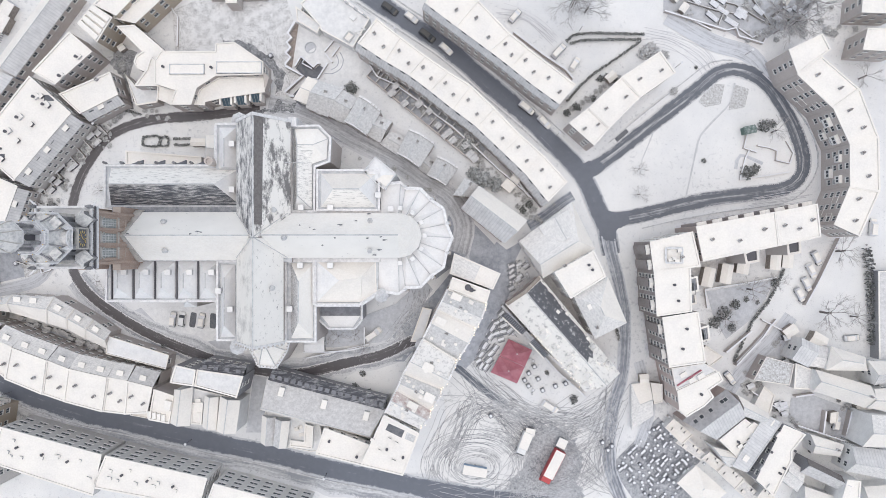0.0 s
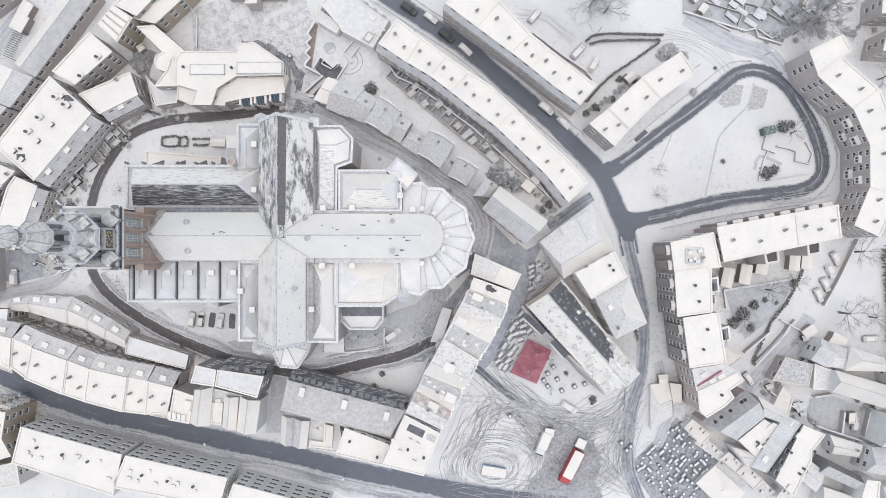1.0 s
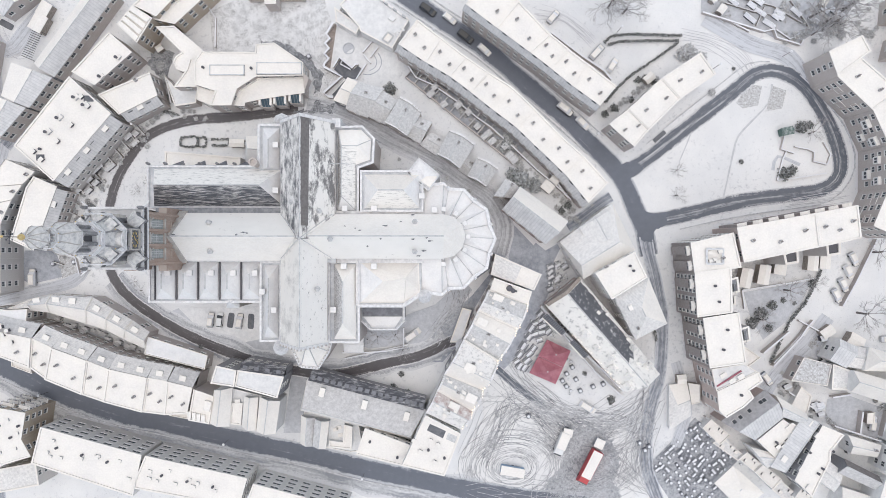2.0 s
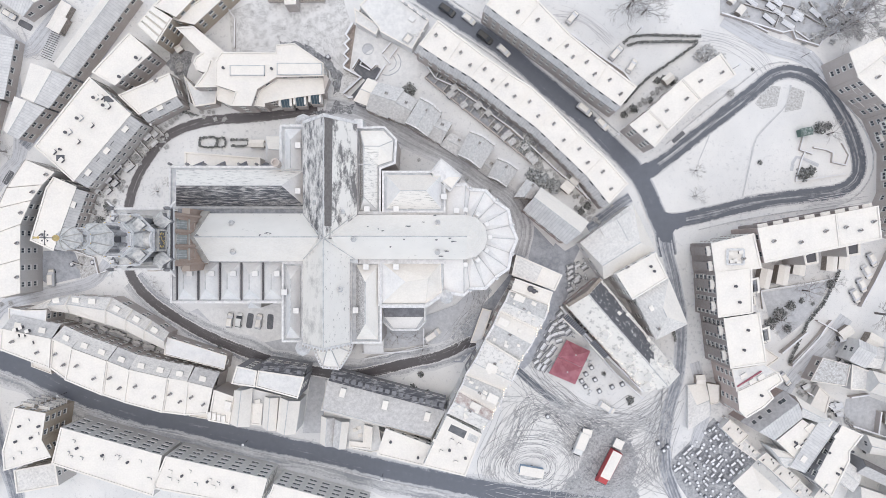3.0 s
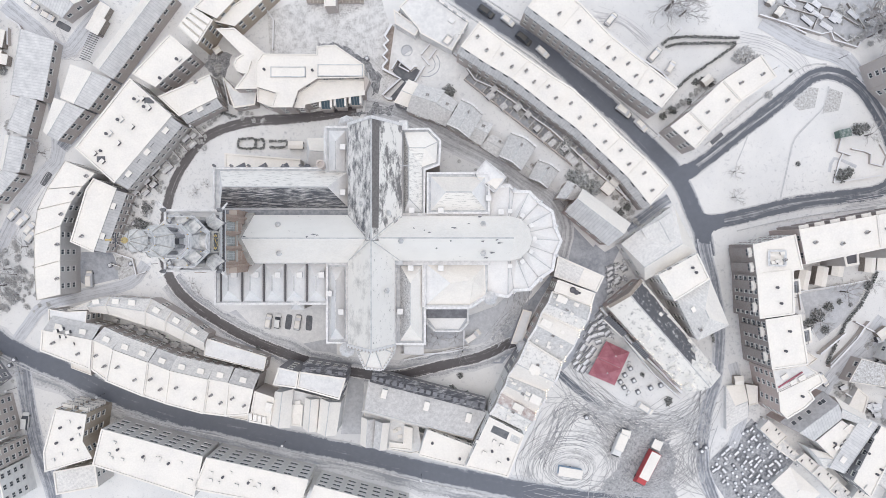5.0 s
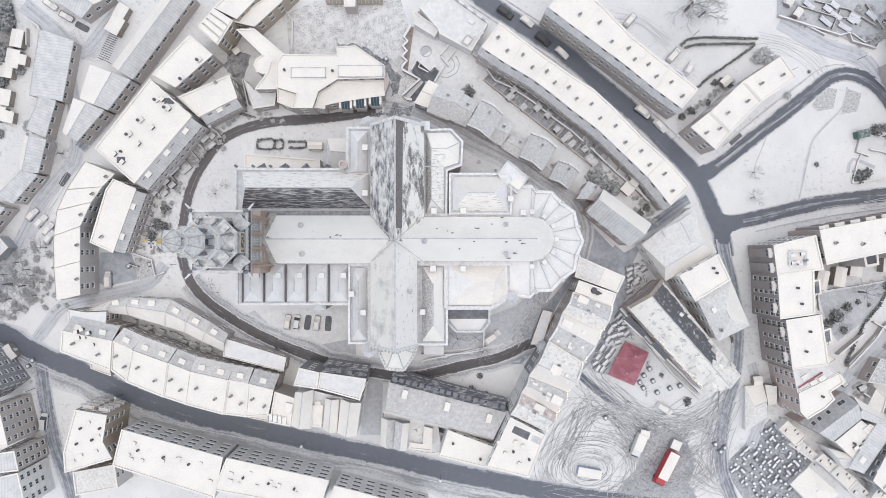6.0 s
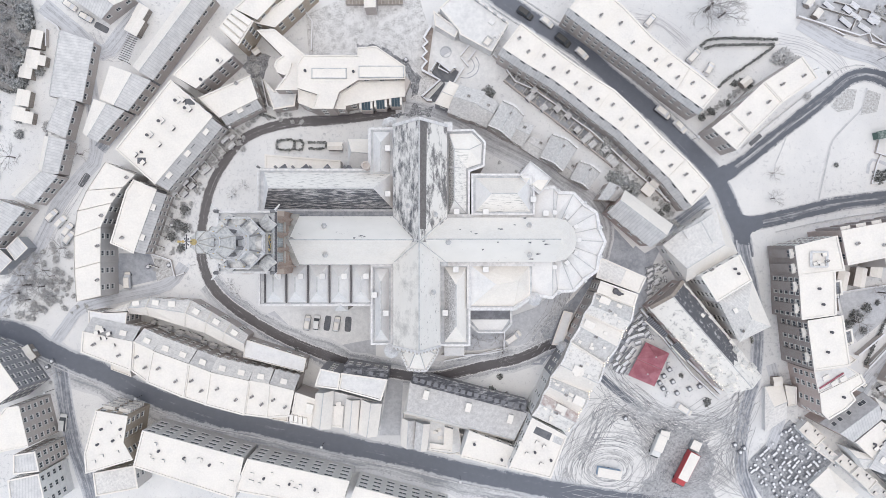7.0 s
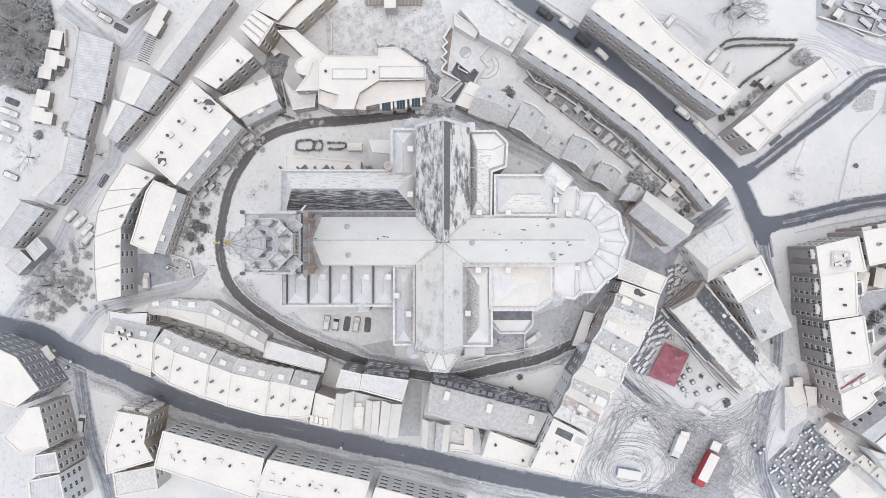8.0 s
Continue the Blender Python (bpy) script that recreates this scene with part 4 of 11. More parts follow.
h0, h1 = (ha + hd) / 2, (hb + hc) / 2
def on_slope(u, v, side, lift):
    """A place on a hall slope: u along the ridge, v from ridge to eave."""
    p = h0.lerp(h1, u).lerp((ha if side < 0 else hd).lerp(hb if side < 0 else hc, u), v)
    return (p.x, p.y, 21.76 - 4.6 * v + lift)
bm = bmesh.new()
rng = random.Random(8)
edge = [(0.02, 0.05), (0.3, 0.04), (0.6, 0.05), (0.76, 0.07), (0.74, 0.3), (0.77, 0.42), (0.71, 0.55), (0.72, 0.7), (0.66, 0.80), (0.6, 0.92), (0.3, 0.90), (0.22, 0.94), (0.02, 0.90)]
ragged = []
for (u0, v0), (u1, v1) in zip(edge, edge[1:] + edge[:1]):
    n = 7
    ragged += [(u0 + (u1 - u0) * k / n + rng.uniform(-0.006, 0.006), v0 + (v1 - v0) * k / n + rng.uniform(-0.04, 0.04) * (0.2 if v0 < 0.2 and v1 < 0.2 else 1)) for k in range(n)]
slab(bm, [on_slope(u, max(0.02, v), 1, 0.05) for u, v in ragged], 0.04)
part("bare_slope", bm, HALL_SLATE, HALL, "bare dark slates where the snow has slid off")
HALL_BRICK = brickwork("old_hall_brick", (0.27, 0.225, 0.20), (0.34, 0.285, 0.25), (0.40, 0.37, 0.35))
stepped_gable(HALL, tuple(ha + (hd - ha) * 0.0), tuple(hd), 17.2, 21.8, 0.9, 11, [HALL_BRICK, WOOD])
def slope_place(x, y):
    """The height of the hall roof above a place, and which slope it is."""
    d = (h1 - h0).normalized()
    off = (x - h0.x) * d.y - (y - h0.y) * d.x
    half = abs((ha - h0).x * d.y - (ha - h0).y * d.x)
    return 21.76 - 4.6 * min(1.0, abs(off) / half)
for x, y, r in ((25.9, -21.4, 1.5), (28.6, -24.9, 1.1), (32.0, -26.9, 1.2), (33.0, -30.2, 1.5), (36.6, -31.9, 1.25), (36.7, -34.6, 1.4), (37.9, -24.9, 1.0), (39.8, -28.4, 1.1), (42.2, -29.4, 1.2)):
    z = slope_place(x, y)
    bm = bmesh.new()
    turned(bm, [(r, -1.6), (r, 0.35), (r * 1.12, 0.3), (r * 0.5, 1.1), (0.05, 2.0)], 4, (x, y, z), 0, -0.05)
    part("roof_turret", bm, HALL_SNOW, HALL)
for a, b in (((16.0, -17.0), (20.9, -21.6)), ((23.0, -23.6), (26.7, -27.6))):
    a, b = Vector(a), Vector(b)
    d = (b - a).normalized()
    n = Vector((-d.y, d.x)) * 0.75
    bm = bmesh.new()
    slab(bm, [(*(a - n), 15.6), (*(b - n), 15.6), (*(b + n), 16.2), (*(a + n), 16.2)], 0.1)
    c = part("glass_canopy", bm, DARK, HALL, "black ribbed glass canopy along the eave")
    for k in range(12):
        p = a.lerp(b, (k + 0.5) / 12)
        bm = bmesh.new()
        tube(bm, [(*(p - n), 15.66), (*(p + n), 16.26)], 0.07, 4)
        part("canopy_rib", bm, STEEL, c)
    bm = bmesh.new()
    tube(bm, [(*(a - n * 1.15), 15.6), (*(b - n * 1.15), 15.6)], 0.2, 4)
    part("canopy_beam", bm, SNOW, c)
for u, v in ((0.3, 0.6), (0.36, 0.9), (0.62, 0.9)):
    x, y, z = on_slope(u, v, 1, 0)
    drift_boxes(HALL, [(x, y)], z, (0.9, 0.7, 0.5), -0.83)
HALL_BULBS = [on_slope(u, 1.04, -1, 0.6) for u in (0.34, 0.5, 0.62, 0.75, 0.86, 0.97)]
gable_house("gabled_house", [(4.9, 10.3), (15.4, 1.8), (20.9, 7.1), (9.1, 15.6)], 20.5, 24.5, "old house with a seamed roof, half snowed", BRICK_RED, (ROOF_RIB, SNOW), (0, 0))

# ---- old houses on the street north of the church ----
gable_house("old_house", [(-35.3, 45.1), (-32.6, 43.8), (-35.0, 37.7), (-39.1, 39.2)], 13.0, 13.6, "narrow old house with a plain white roof", BRICK_DARK, (SNOW, SNOW), (0, 0), over=0.1, group="old street houses")
for q, e, r, mats, step in (([(-32.6, 43.9), (-25.9, 42.2), (-30.2, 34.7), (-35.8, 37.0)], 13.0, 16.0, (ROOF_OLD, ROOF_OLD), False), ([(-26.1, 41.6), (-22.4, 39.2), (-25.6, 33.0), (-29.9, 34.9)], 13.0, 15.6, (ROOF_OLD, ROOF_OLD), False), ([(-21.5, 39.3), (-25.3, 32.9), (-19.7, 29.4), (-16.1, 35.5)], 16.0, 19.0, (ROOF_OLD, ROOF_OLD), True), ([(-17.5, 34.9), (-13.3, 33.3), (-16.3, 27.8), (-19.4, 29.6)], 14.0, 16.2, (ROOF_OLD, ROOF_OLD), False), ([(-13.6, 30.6), (-7.9, 27.9), (-11.2, 24.2), (-16.3, 27.6)], 13.0, 13.9, (ROOF_OLD, ROOF_OLD), False), ([(-8.7, 30.7), (-11.8, 24.7), (-6.1, 21.1), (-2.3, 27.1)], 16.0, 19.5, (ROOF_OLD, ROOF_OLD), True), ([(-4.8, 25.0), (-1.1, 21.4), (-3.0, 18.8), (-6.3, 21.0)], 13.0, 14.6, (ROOF_OLD, ROOF_OLD), False)):
    c = centre(q)
    h = gable_house("gabled_house", q, e, r, "small old gabled house with thin snow on its tiles", BRICK_BROWN, mats, (0, 0), over=0.15, group="old street houses", chimneys=[(c.x + 0.8, c.y + 1.2)])
    if step:
        stepped_gable(h, q[0], q[3], e, r)
        stepped_gable(h, q[1], q[2], e, r, 0.35)
for q, e, r, mats, step in (([(-1.5, 23.8), (-4.0, 19.1), (0.7, 16.5), (3.8, 20.9)], 15.5, 18.5, (ROOF_OLD, ROOF_OLD), True), ([(5.6, 18.0), (2.7, 13.7), (7.0, 13.3), (9.1, 15.7)], 18.5, 20.5, (ROOF_OLD, ROOF_OLD), False)):
    c = centre(q)
    h = gable_house("gabled_house", q, e, r, "small old gabled house with thin snow on its tiles", BRICK_BROWN, mats, (0, 0), over=0.15, group="old street houses", chimneys=[(c.x + 0.8, c.y + 1.2)])
    if step:
        stepped_gable(h, q[0], q[3], e, r)
        stepped_gable(h, q[1], q[2], e, r, 0.35)

# ---- houses south-east of the church ----
NH = flat_house("town_house", [(2.8, -1.1), (14.5, -6.2), (12.6, -10.2), (1.7, -6.2)], 20.5, "tall old town house with a shallow tiled roof", BRICK_BROWN, ROOF_THIN)
roof_patch = bmesh.new()
prism(roof_patch, ccw([(9.4, -4.4), (13.9, -6.3), (12.3, -9.8), (7.8, -8.2)]), 20.1, 20.28)
part("snow_sheet", roof_patch, SNOW, NH)
NH = flat_house("town_house", [(2.4, -7.0), (11.8, -10.4), (10.9, -13.3), (1.4, -9.8)], 22.5, "tall old town house with a bright flat roof", BRICK_BROWN)
for x, y, r in ((6.2, -9.6, 0.8), (7.1, -10.2, 0.6), (7.9, -10.3, 0.25)):
    bm = bmesh.new()
    turned(bm, [(r, 21.9), (r, 22.5), (r * 0.8, 22.9), (r * 0.2, 23.0)], 12, (x, y, 0))
    part("roof_tank", bm, DARK, NH)
ROOF_SPECK = snowy("speckled_snow_on_slates", (0.22, 0.225, 0.245), 0.83, 1.2, (0.80, 0.79, 0.78), 0.13)
ROOF_DIM = snowy("dusted_old_slates", (0.26, 0.265, 0.28), 0.72, 1.3, (0.72, 0.72, 0.725), 0.24)
ROOF_TILE = snowy("red_clay_tiles_under_thin_snow", (0.27, 0.145, 0.125), 0.62, 0.7, (0.74, 0.73, 0.73), 0.16)
LIGHTS = bpy.data.materials.new("lit_bulbs")
LIGHTS.use_nodes = True
LIGHTS.node_tree.nodes["Principled BSDF"].inputs["Emission Color"].default_value = (1.0, 0.72, 0.38, 1)
LIGHTS.node_tree.nodes["Principled BSDF"].inputs["Emission Strength"].default_value = 1.6


def bulbs(house, pts, step=0.55, size=0.16, zig=0.35):
    """A string of small lit bulbs along pts."""
    bm, k = bmesh.new(), 0
    for a, b in zip(pts, pts[1:]):
        a, b = Vector(a), Vector(b)
        n = max(1, int((b - a).length / step))
        side = Vector((-(b - a).y, (b - a).x, 0)).normalized()
        for j in range(n):
            p = a.lerp(b, j / n) + side * (zig * ((k % 4) - 1.5) / 1.5)
            turned(bm, [(0.02, -size), (size, 0), (0.02, size)], 4, p)
            k += 1
    part("string_light", bm, LIGHTS, house, "string of small lit bulbs")


bulbs(HALL, HALL_BULBS, 0.8, 0.13, 0.35)
LF = [(1.2, -10.0), (-1.4, -15.2), (-5.0, -22.4), (-9.8, -31.0), (-11.6, -35.2), (-14.5, -41.0)]
LB = [(11.0, -13.5), (8.3, -19.8), (3.6, -27.8), (-0.1, -35.0), (-2.7, -40.3), (-5.7, -45.2)]
for i, (e, r, shift, mats, wall) in enumerate(((21.6, 24.0, 0.55, (ROOF_DIM, ROOF_SPECK), BRICK_BROWN), (21.4, 23.8, 0.45, (SNOW, ROOF_DIM), BRICK_RED), (21.8, 24.8, 0.62, (ROOF_SPECK, SNOW), BRICK_DARK), (21.5, 23.9, 0.5, (ROOF_DIM, SNOW), PLASTER), (21.2, 23.6, 0.42, (ROOF_TILE, ROOF_SPECK), PLASTER))):
    q = [LF[i], LB[i], LB[i + 1], LF[i + 1]]
    h = gable_house("stepped_town_house", q, e, r, "narrow old town house with gable to the street", wall, mats, (0, 0), over=0.0, shift=shift, chimneys=[tuple(Vector(LF[i]).lerp(Vector(LB[i + 1]), 0.45))], group="row of narrow town houses", wide=1.0, tall=1.6, gap=2.0)
    stepped_gable(h, LB[i], LB[i + 1], e - 0.4, r - 0.4, 0.5, 5)
    stepped_gable(h, LF[i], LF[i + 1], e - 0.4, r - 0.4, 0.5, 5)
    P, Q = Vector(LF[i]), Vector(LB[i])
    bm = bmesh.new()
    tube(bm, [(P.x, P.y, e + 0.5), (Q.x, Q.y, e + 0.5)], 0.26, 4)
    part("party_wall", bm, SNOW, h)
    bulbs(h, [(*LB[i], e + 1.0), (*LB[i + 1], e + 1.0)])
    rng = random.Random(90 + i)
    for k in range(7):
        u, v = rng.uniform(0.12, 0.85), rng.uniform(0.15, 0.85)
        p = Vector(LF[i]).lerp(Vector(LB[i]), u).lerp(Vector(LF[i + 1]).lerp(Vector(LB[i + 1]), u), v)
        z = e + (r - e) * (v / shift if v < shift else (1 - v) / (1 - shift))
        big = k == 0
        drift_boxes(h, [tuple(p)], z, (2.6, 2.0, 0.5) if big else (rng.uniform(0.4, 1.0), rng.uniform(0.4, 0.8), rng.uniform(0.3, 0.7)), -0.45, None if big or k % 3 else DARK)
    for k in range(3):
        c = P.lerp(Vector(LF[i + 1]), 0.25 + 0.25 * k)
        drift_boxes(h, [(c.x + 0.9, c.y - 0.3)], e + 0.3, (0.8, 0.6, 0.7), 1.1, wall, "dormer")
CORN = flat_house("corner_house", [(-14.7, -41.4), (-5.9, -46.0), (-10.0, -56.6), (-20.6, -54.0)], 22.0, "corner house with a white flat roof and a small light well", PLASTER, vents=[(-14, -50), (-10, -52)])
for q, mt, z in (([(-13.6, -43.6), (-9.6, -45.4), (-10.4, -47.2), (-14.4, -45.2)], PIT, 21.74), ([(-9.0, -45.8), (-6.8, -46.8), (-7.4, -48.4), (-9.6, -47.4)], ROOF_DIM, 21.76)):
    bm = bmesh.new()
    prism(bm, ccw(q), z - 0.4, z)
    part("roof_well", bm, mt, CORN)
drift_boxes(CORN, [(-11.6, -48.6), (-13.4, -47.6), (-16.0, -50.4), (-12.4, -53.0), (-17.6, -47.6)], 21.7, (0.9, 0.7, 0.6), -0.45, DARK)
flat_house("back_house", [(-47.3, -43.0), (-32.8, -46.8), (-31.8, -53.4), (-35.0, -54.0), (-47.6, -51.6)], 9.6, "low white infill roofs behind a long house", PLASTER, COURT_ROOF, [], group="back houses", rim=0.15)
M_HOUSE = gable_house("mansard_house", [(-45.5, -33.8), (-15.1, -41.7), (-18.6, -48.9), (-47.1, -41.5)], 15.0, 18.0, "long house with dormered dark mansard and snowed top", BRICK_DARK, (ROOF_GREY, SNOW), (0.5, 0.5), shift=0.86, chimneys=[(-30, -41), (-20, -44)])
gable_house("back_house", [(-47.8, -44.0), (-48.1, -51.2), (-44.8, -52.0), (-44.3, -44.6)], 11.0, 12.8, "narrow gabled back house on the main street", PLASTER, (SNOW, ROOF_GREY), (0, 0), [], 0.1, group="back houses")
gable_house("back_house", [(-44.0, -44.7), (-44.6, -51.7), (-41.3, -52.4), (-40.4, -45.3)], 12.0, 13.6, "gabled back house with one grey slope", PLASTER, (ROOF_GREY, SNOW), (0, 0), [], 0.1, group="back houses")
bh = flat_house("back_house", [(-40.1, -46.0), (-36.6, -46.6), (-36.6, -51.3), (-40.4, -50.8)], 9.0, "low back house with a roof yard", PLASTER, ROOF_THIN, [], group="back houses")
drift_boxes(bh, [(-39.0, -48.0), (-37.7, -49.5), (-38.1, -47.5)], 8.7, (1.2, 0.8, 0.7), 0.2, DARK)
flat_house("back_house", [(-36.5, -46.3), (-34.3, -46.9), (-34.6, -52.9), (-40.6, -52.3), (-40.4, -50.6), (-36.8, -51.1)], 11.0, "white-roofed back house bent round a yard", PLASTER, None, [], group="back houses")
flat_house("back_house", [(-33.8, -48.2), (-30.5, -49.3), (-32.0, -54.8), (-34.1, -54.2)], 8.0, "low infill house with a snowed roof", PLASTER, ROOF_THIN, [], group="back houses")
drift_boxes(M_HOUSE, [(-41.4, -36.6), (-30.5, -39.8), (-19.7, -42.8)], 16.0, (1.3, 2.2, 1.2), -0.25, PLASTER, "dormer")
patch("passage", [(-52.0, -34.8), (-47.9, -35.6), (-48.9, -50.8), (-54.6, -50.9)], COURT_LIGHT, "grey paved passage between houses", 0.07)
flat_house("lean_to", [(-5.3, -15.2), (-2.9, -15.8), (-5.6, -24.2), (-8.5, -24.2)], 13.5, "narrow lean-to with a grey snowed roof", BRICK_DARK, CHURCH_SNOW, [])
flat_house("shop_house", [(-30.3, -45.6), (-17.8, -50.3), (-20.7, -55.2), (-32.5, -52.3)], 18.0, "shop house with a bright flat roof on the main street", PLASTER, vents=[(-29, -49), (-22, -53)])

# ---- houses south of the church ----
YARD_STORES = []
S_ROW = row("street_house", [(-131.3, -20.6), (-118.2, -23.3), (-113.0, -25.7), (-103.7, -29.1), (-98.1, -31.3), (-87.9, -33.6), (-82.7, -34.5), (-76.0, -36.2)], [(-131.7, -26.1), (-118.7, -31.0), (-114.6, -34.0), (-104.9, -38.0), (-99.3, -39.9), (-89.2, -42.6), (-83.4, -43.3), (-77.4, -42.9)], 13.0, "white-roofed town house in a curved street row", BRICK_BROWN, "curved street row", tops=(0.3, -0.2, 0.4, 0.1, 0.3, -0.1, 0.2), gap=2.6)
BOX_HOUSE = flat_house("street_house", [(-75.8, -36.7), (-70.6, -38.5), (-71.8, -45.8), (-77.2, -44.8)], 12.7, "flat-roofed house with plant boxes on its roof", BRICK_BROWN, faces=[])
flat_house("street_house", [(-68.6, -29.8), (-63.4, -31.0), (-64.0, -35.2), (-70.0, -34.3)], 17.0, "tall narrow flat-roofed house", BRICK_DARK, COURT_ROOF)
IN_FILL = flat_house("back_house", [(-66.6, -36.6), (-53.4, -39.8), (-54.8, -47.6), (-66.8, -46.0)], 11.2, "low white infill roofs between gabled houses", PLASTER, COURT_ROOF, [], group="back houses", rim=0.15)
drift_boxes(IN_FILL, [(-64.6, -40.0), (-64.2, -43.6), (-61.0, -44.5)], 10.9, (1.3, 0.9, 0.7), 0.1, CHAPEL_SNOW)
SG_HOUSE = flat_house("street_house", [(-63.2, -31.0), (-51.3, -32.7), (-53.0, -38.2), (-63.9, -35.2)], 16.6, "house with a snow-dusted flat roof and dark dormers", BRICK_DARK, COURT_ROOF)
for q, e, r in (([(-70.4, -37.0), (-71.6, -45.5), (-66.6, -46.4), (-65.8, -36.4)], 12.4, 14.6), ([(-62.4, -38.6), (-63.0, -46.5), (-59.6, -47.4), (-59.0, -38.9)], 12.6, 14.4), ([(-58.3, -38.8), (-59.2, -47.6), (-54.4, -48.2), (-53.2, -39.8)], 12.8, 15.0)):
    gable_house("gabled_shop", q, e, r, "gabled shop house end-on to the street", PLASTER, (SNOW, SNOW), (0, 0), over=0.15, group="gabled shops", faces=[])
flat_house("street_house", [(-66.1, -40.5), (-63.2, -40.5), (-63.7, -46.3), (-66.5, -46.0)], 11.8, "narrow infill house with a white flat roof", PLASTER, faces=[])
LN = [(-121.0, -13.5), (-116.0, -12.4), (-104.8, -13.0), (-99.3, -16.2), (-94.1, -19.2), (-89.6, -22.3)]
LS = [(-121.2, -16.4), (-116.4, -17.0), (-106.6, -20.0), (-101.3, -21.6), (-96.5, -24.1), (-90.8, -26.7)]
for i in range(5):
    q = [LN[i], LN[i + 1], LS[i + 1], LS[i]]
    h = gable_house("lane_house", q, 7.2, 9.5, "low house with a white slope and a dormered grey slope", BRICK_BROWN, (ROOF_THIN, SNOW), (0, 0), over=0.1, group="lane houses", shift=0.44)
    A, B, D = Vector(q[0]), Vector(q[1]), Vector(q[3])
    n = max(1, int((B - A).length / 4.5))
    drift_boxes(h, [tuple(A.lerp(B, (k + 0.5) / n).lerp(D, 0.22)) for k in range(n)], 8.2, (1.7, 1.4, 0.8), math.atan2((B - A).y, (B - A).x), PLASTER, "dormer")
    bm = bmesh.new()
    p, w = Vector(LS[i]), Vector(LN[i])
    tube(bm, [(p.x, p.y, 7.6), (*p.lerp(w, 0.56), 9.9), (w.x, w.y, 7.6)], 0.22, 4)
    part("party_wall", bm, SNOW, h)
flat_house("lane_house", [(-90.4, -23.4), (-73.8, -28.6), (-74.6, -32.3), (-90.8, -28.2)], 7.4, "long low house with a plain grey snowed roof", BRICK_BROWN, CHURCH_SNOW, group="lane houses", rim=0.15)
flat_house("lane_house", [(-131.6, -15.5), (-127.0, -16.2), (-121.4, -16.0), (-121.7, -19.4), (-124.2, -20.4), (-131.4, -20.4)], 9.3, "angled end house joining two rows", BRICK_BROWN, CHURCH_SNOW, group="lane houses", rim=0.15)
flat_house("lane_house", [(-127.6, -15.9), (-121.1, -13.4), (-121.3, -15.7), (-126.9, -16.0)], 7.6, "narrow low wing with a snowed roof", BRICK_BROWN, ROOF_THIN, group="lane houses", rim=0.12)
rng = random.Random(17)
for k in range(16):
    u = k / 15
    p = Vector((-117.5, -20.0)).lerp(Vector((-93.5, -28.6)), u) + Vector((rng.uniform(-0.5, 0.5), rng.uniform(-0.9, 0.9)))
    YARD_STORES.append((p.x, p.y, -20 + rng.uniform(-6, 6), rng.uniform(0.8, 1.8), rng.uniform(0.6, 1.1), rng.uniform(0.7, 1.8)))

# ---- crescent and blocks west ----
row("crescent_flat", [(-127.8, -11.5), (-127.9, -2.5), (-127.8, 6.8), (-124.9, 13.2), (-122.0, 17.3), (-118.7, 20.7)], [(-134.2, -13.0), (-134.8, -4.4), (-134.9, 4.2), (-134.0, 11.0), (-131.5, 16.5), (-126.6, 24.0)], 10.5, "brown brick dwelling in a curved flat-roofed block", BRICK_GREY, "curved block", pots=1, gap=3.0, tops=(0, 0, 0, 0, 0), set_in=-0.40, rim=0.1, lip=-0.24)
WX_BLOCK = flat_house("apartment_block", [(-108.6, 45.5), (-97.6, 35.7), (-112.7, 17.9), (-123.1, 27.2)], 12.5, "wide apartment block with a white level roof", BRICK_GREY, vents=[(-107.8, 32.6), (-116.2, 26.4)], gap=3.4)
for p in ((-106.6, 40.0), (-104.1, 38.0), (-110.9, 34.6), (-113.9, 30.9)):
    roof_stack(WX_BLOCK, *p, 12.18, 0.7)
X_BLOCK = flat_house("apartment_block", [(-119.5, 19.5), (-113.3, 16.8), (-119.5, -0.3), (-125.7, 2.5), (-121.5, 16.5)], 9.6, "small brick block set at an angle", BRICK_DARK, chimneys=[(-122.5, 4)])
X7_BLOCK = flat_house("apartment_block", [(-102.1, 41.2), (-88.4, 47.1), (-86.3, 41.0), (-96.5, 35.9)], 10.2, "brick block with lean-to glazing along its foot", BRICK_BROWN, chimneys=[(-92, 45)])
XP_BLOCK = flat_house("apartment_block", [(-98.4, 57.2), (-92.3, 52.0), (-102.1, 43.3), (-108.2, 46.8)], 12.0, "brick block at a narrow lane", BRICK_BROWN)
for p in ((-95.8, 50.6), (-100.2, 45.6)):
    roof_stack(XP_BLOCK, *p, 11.68, 0.8, 0.85)
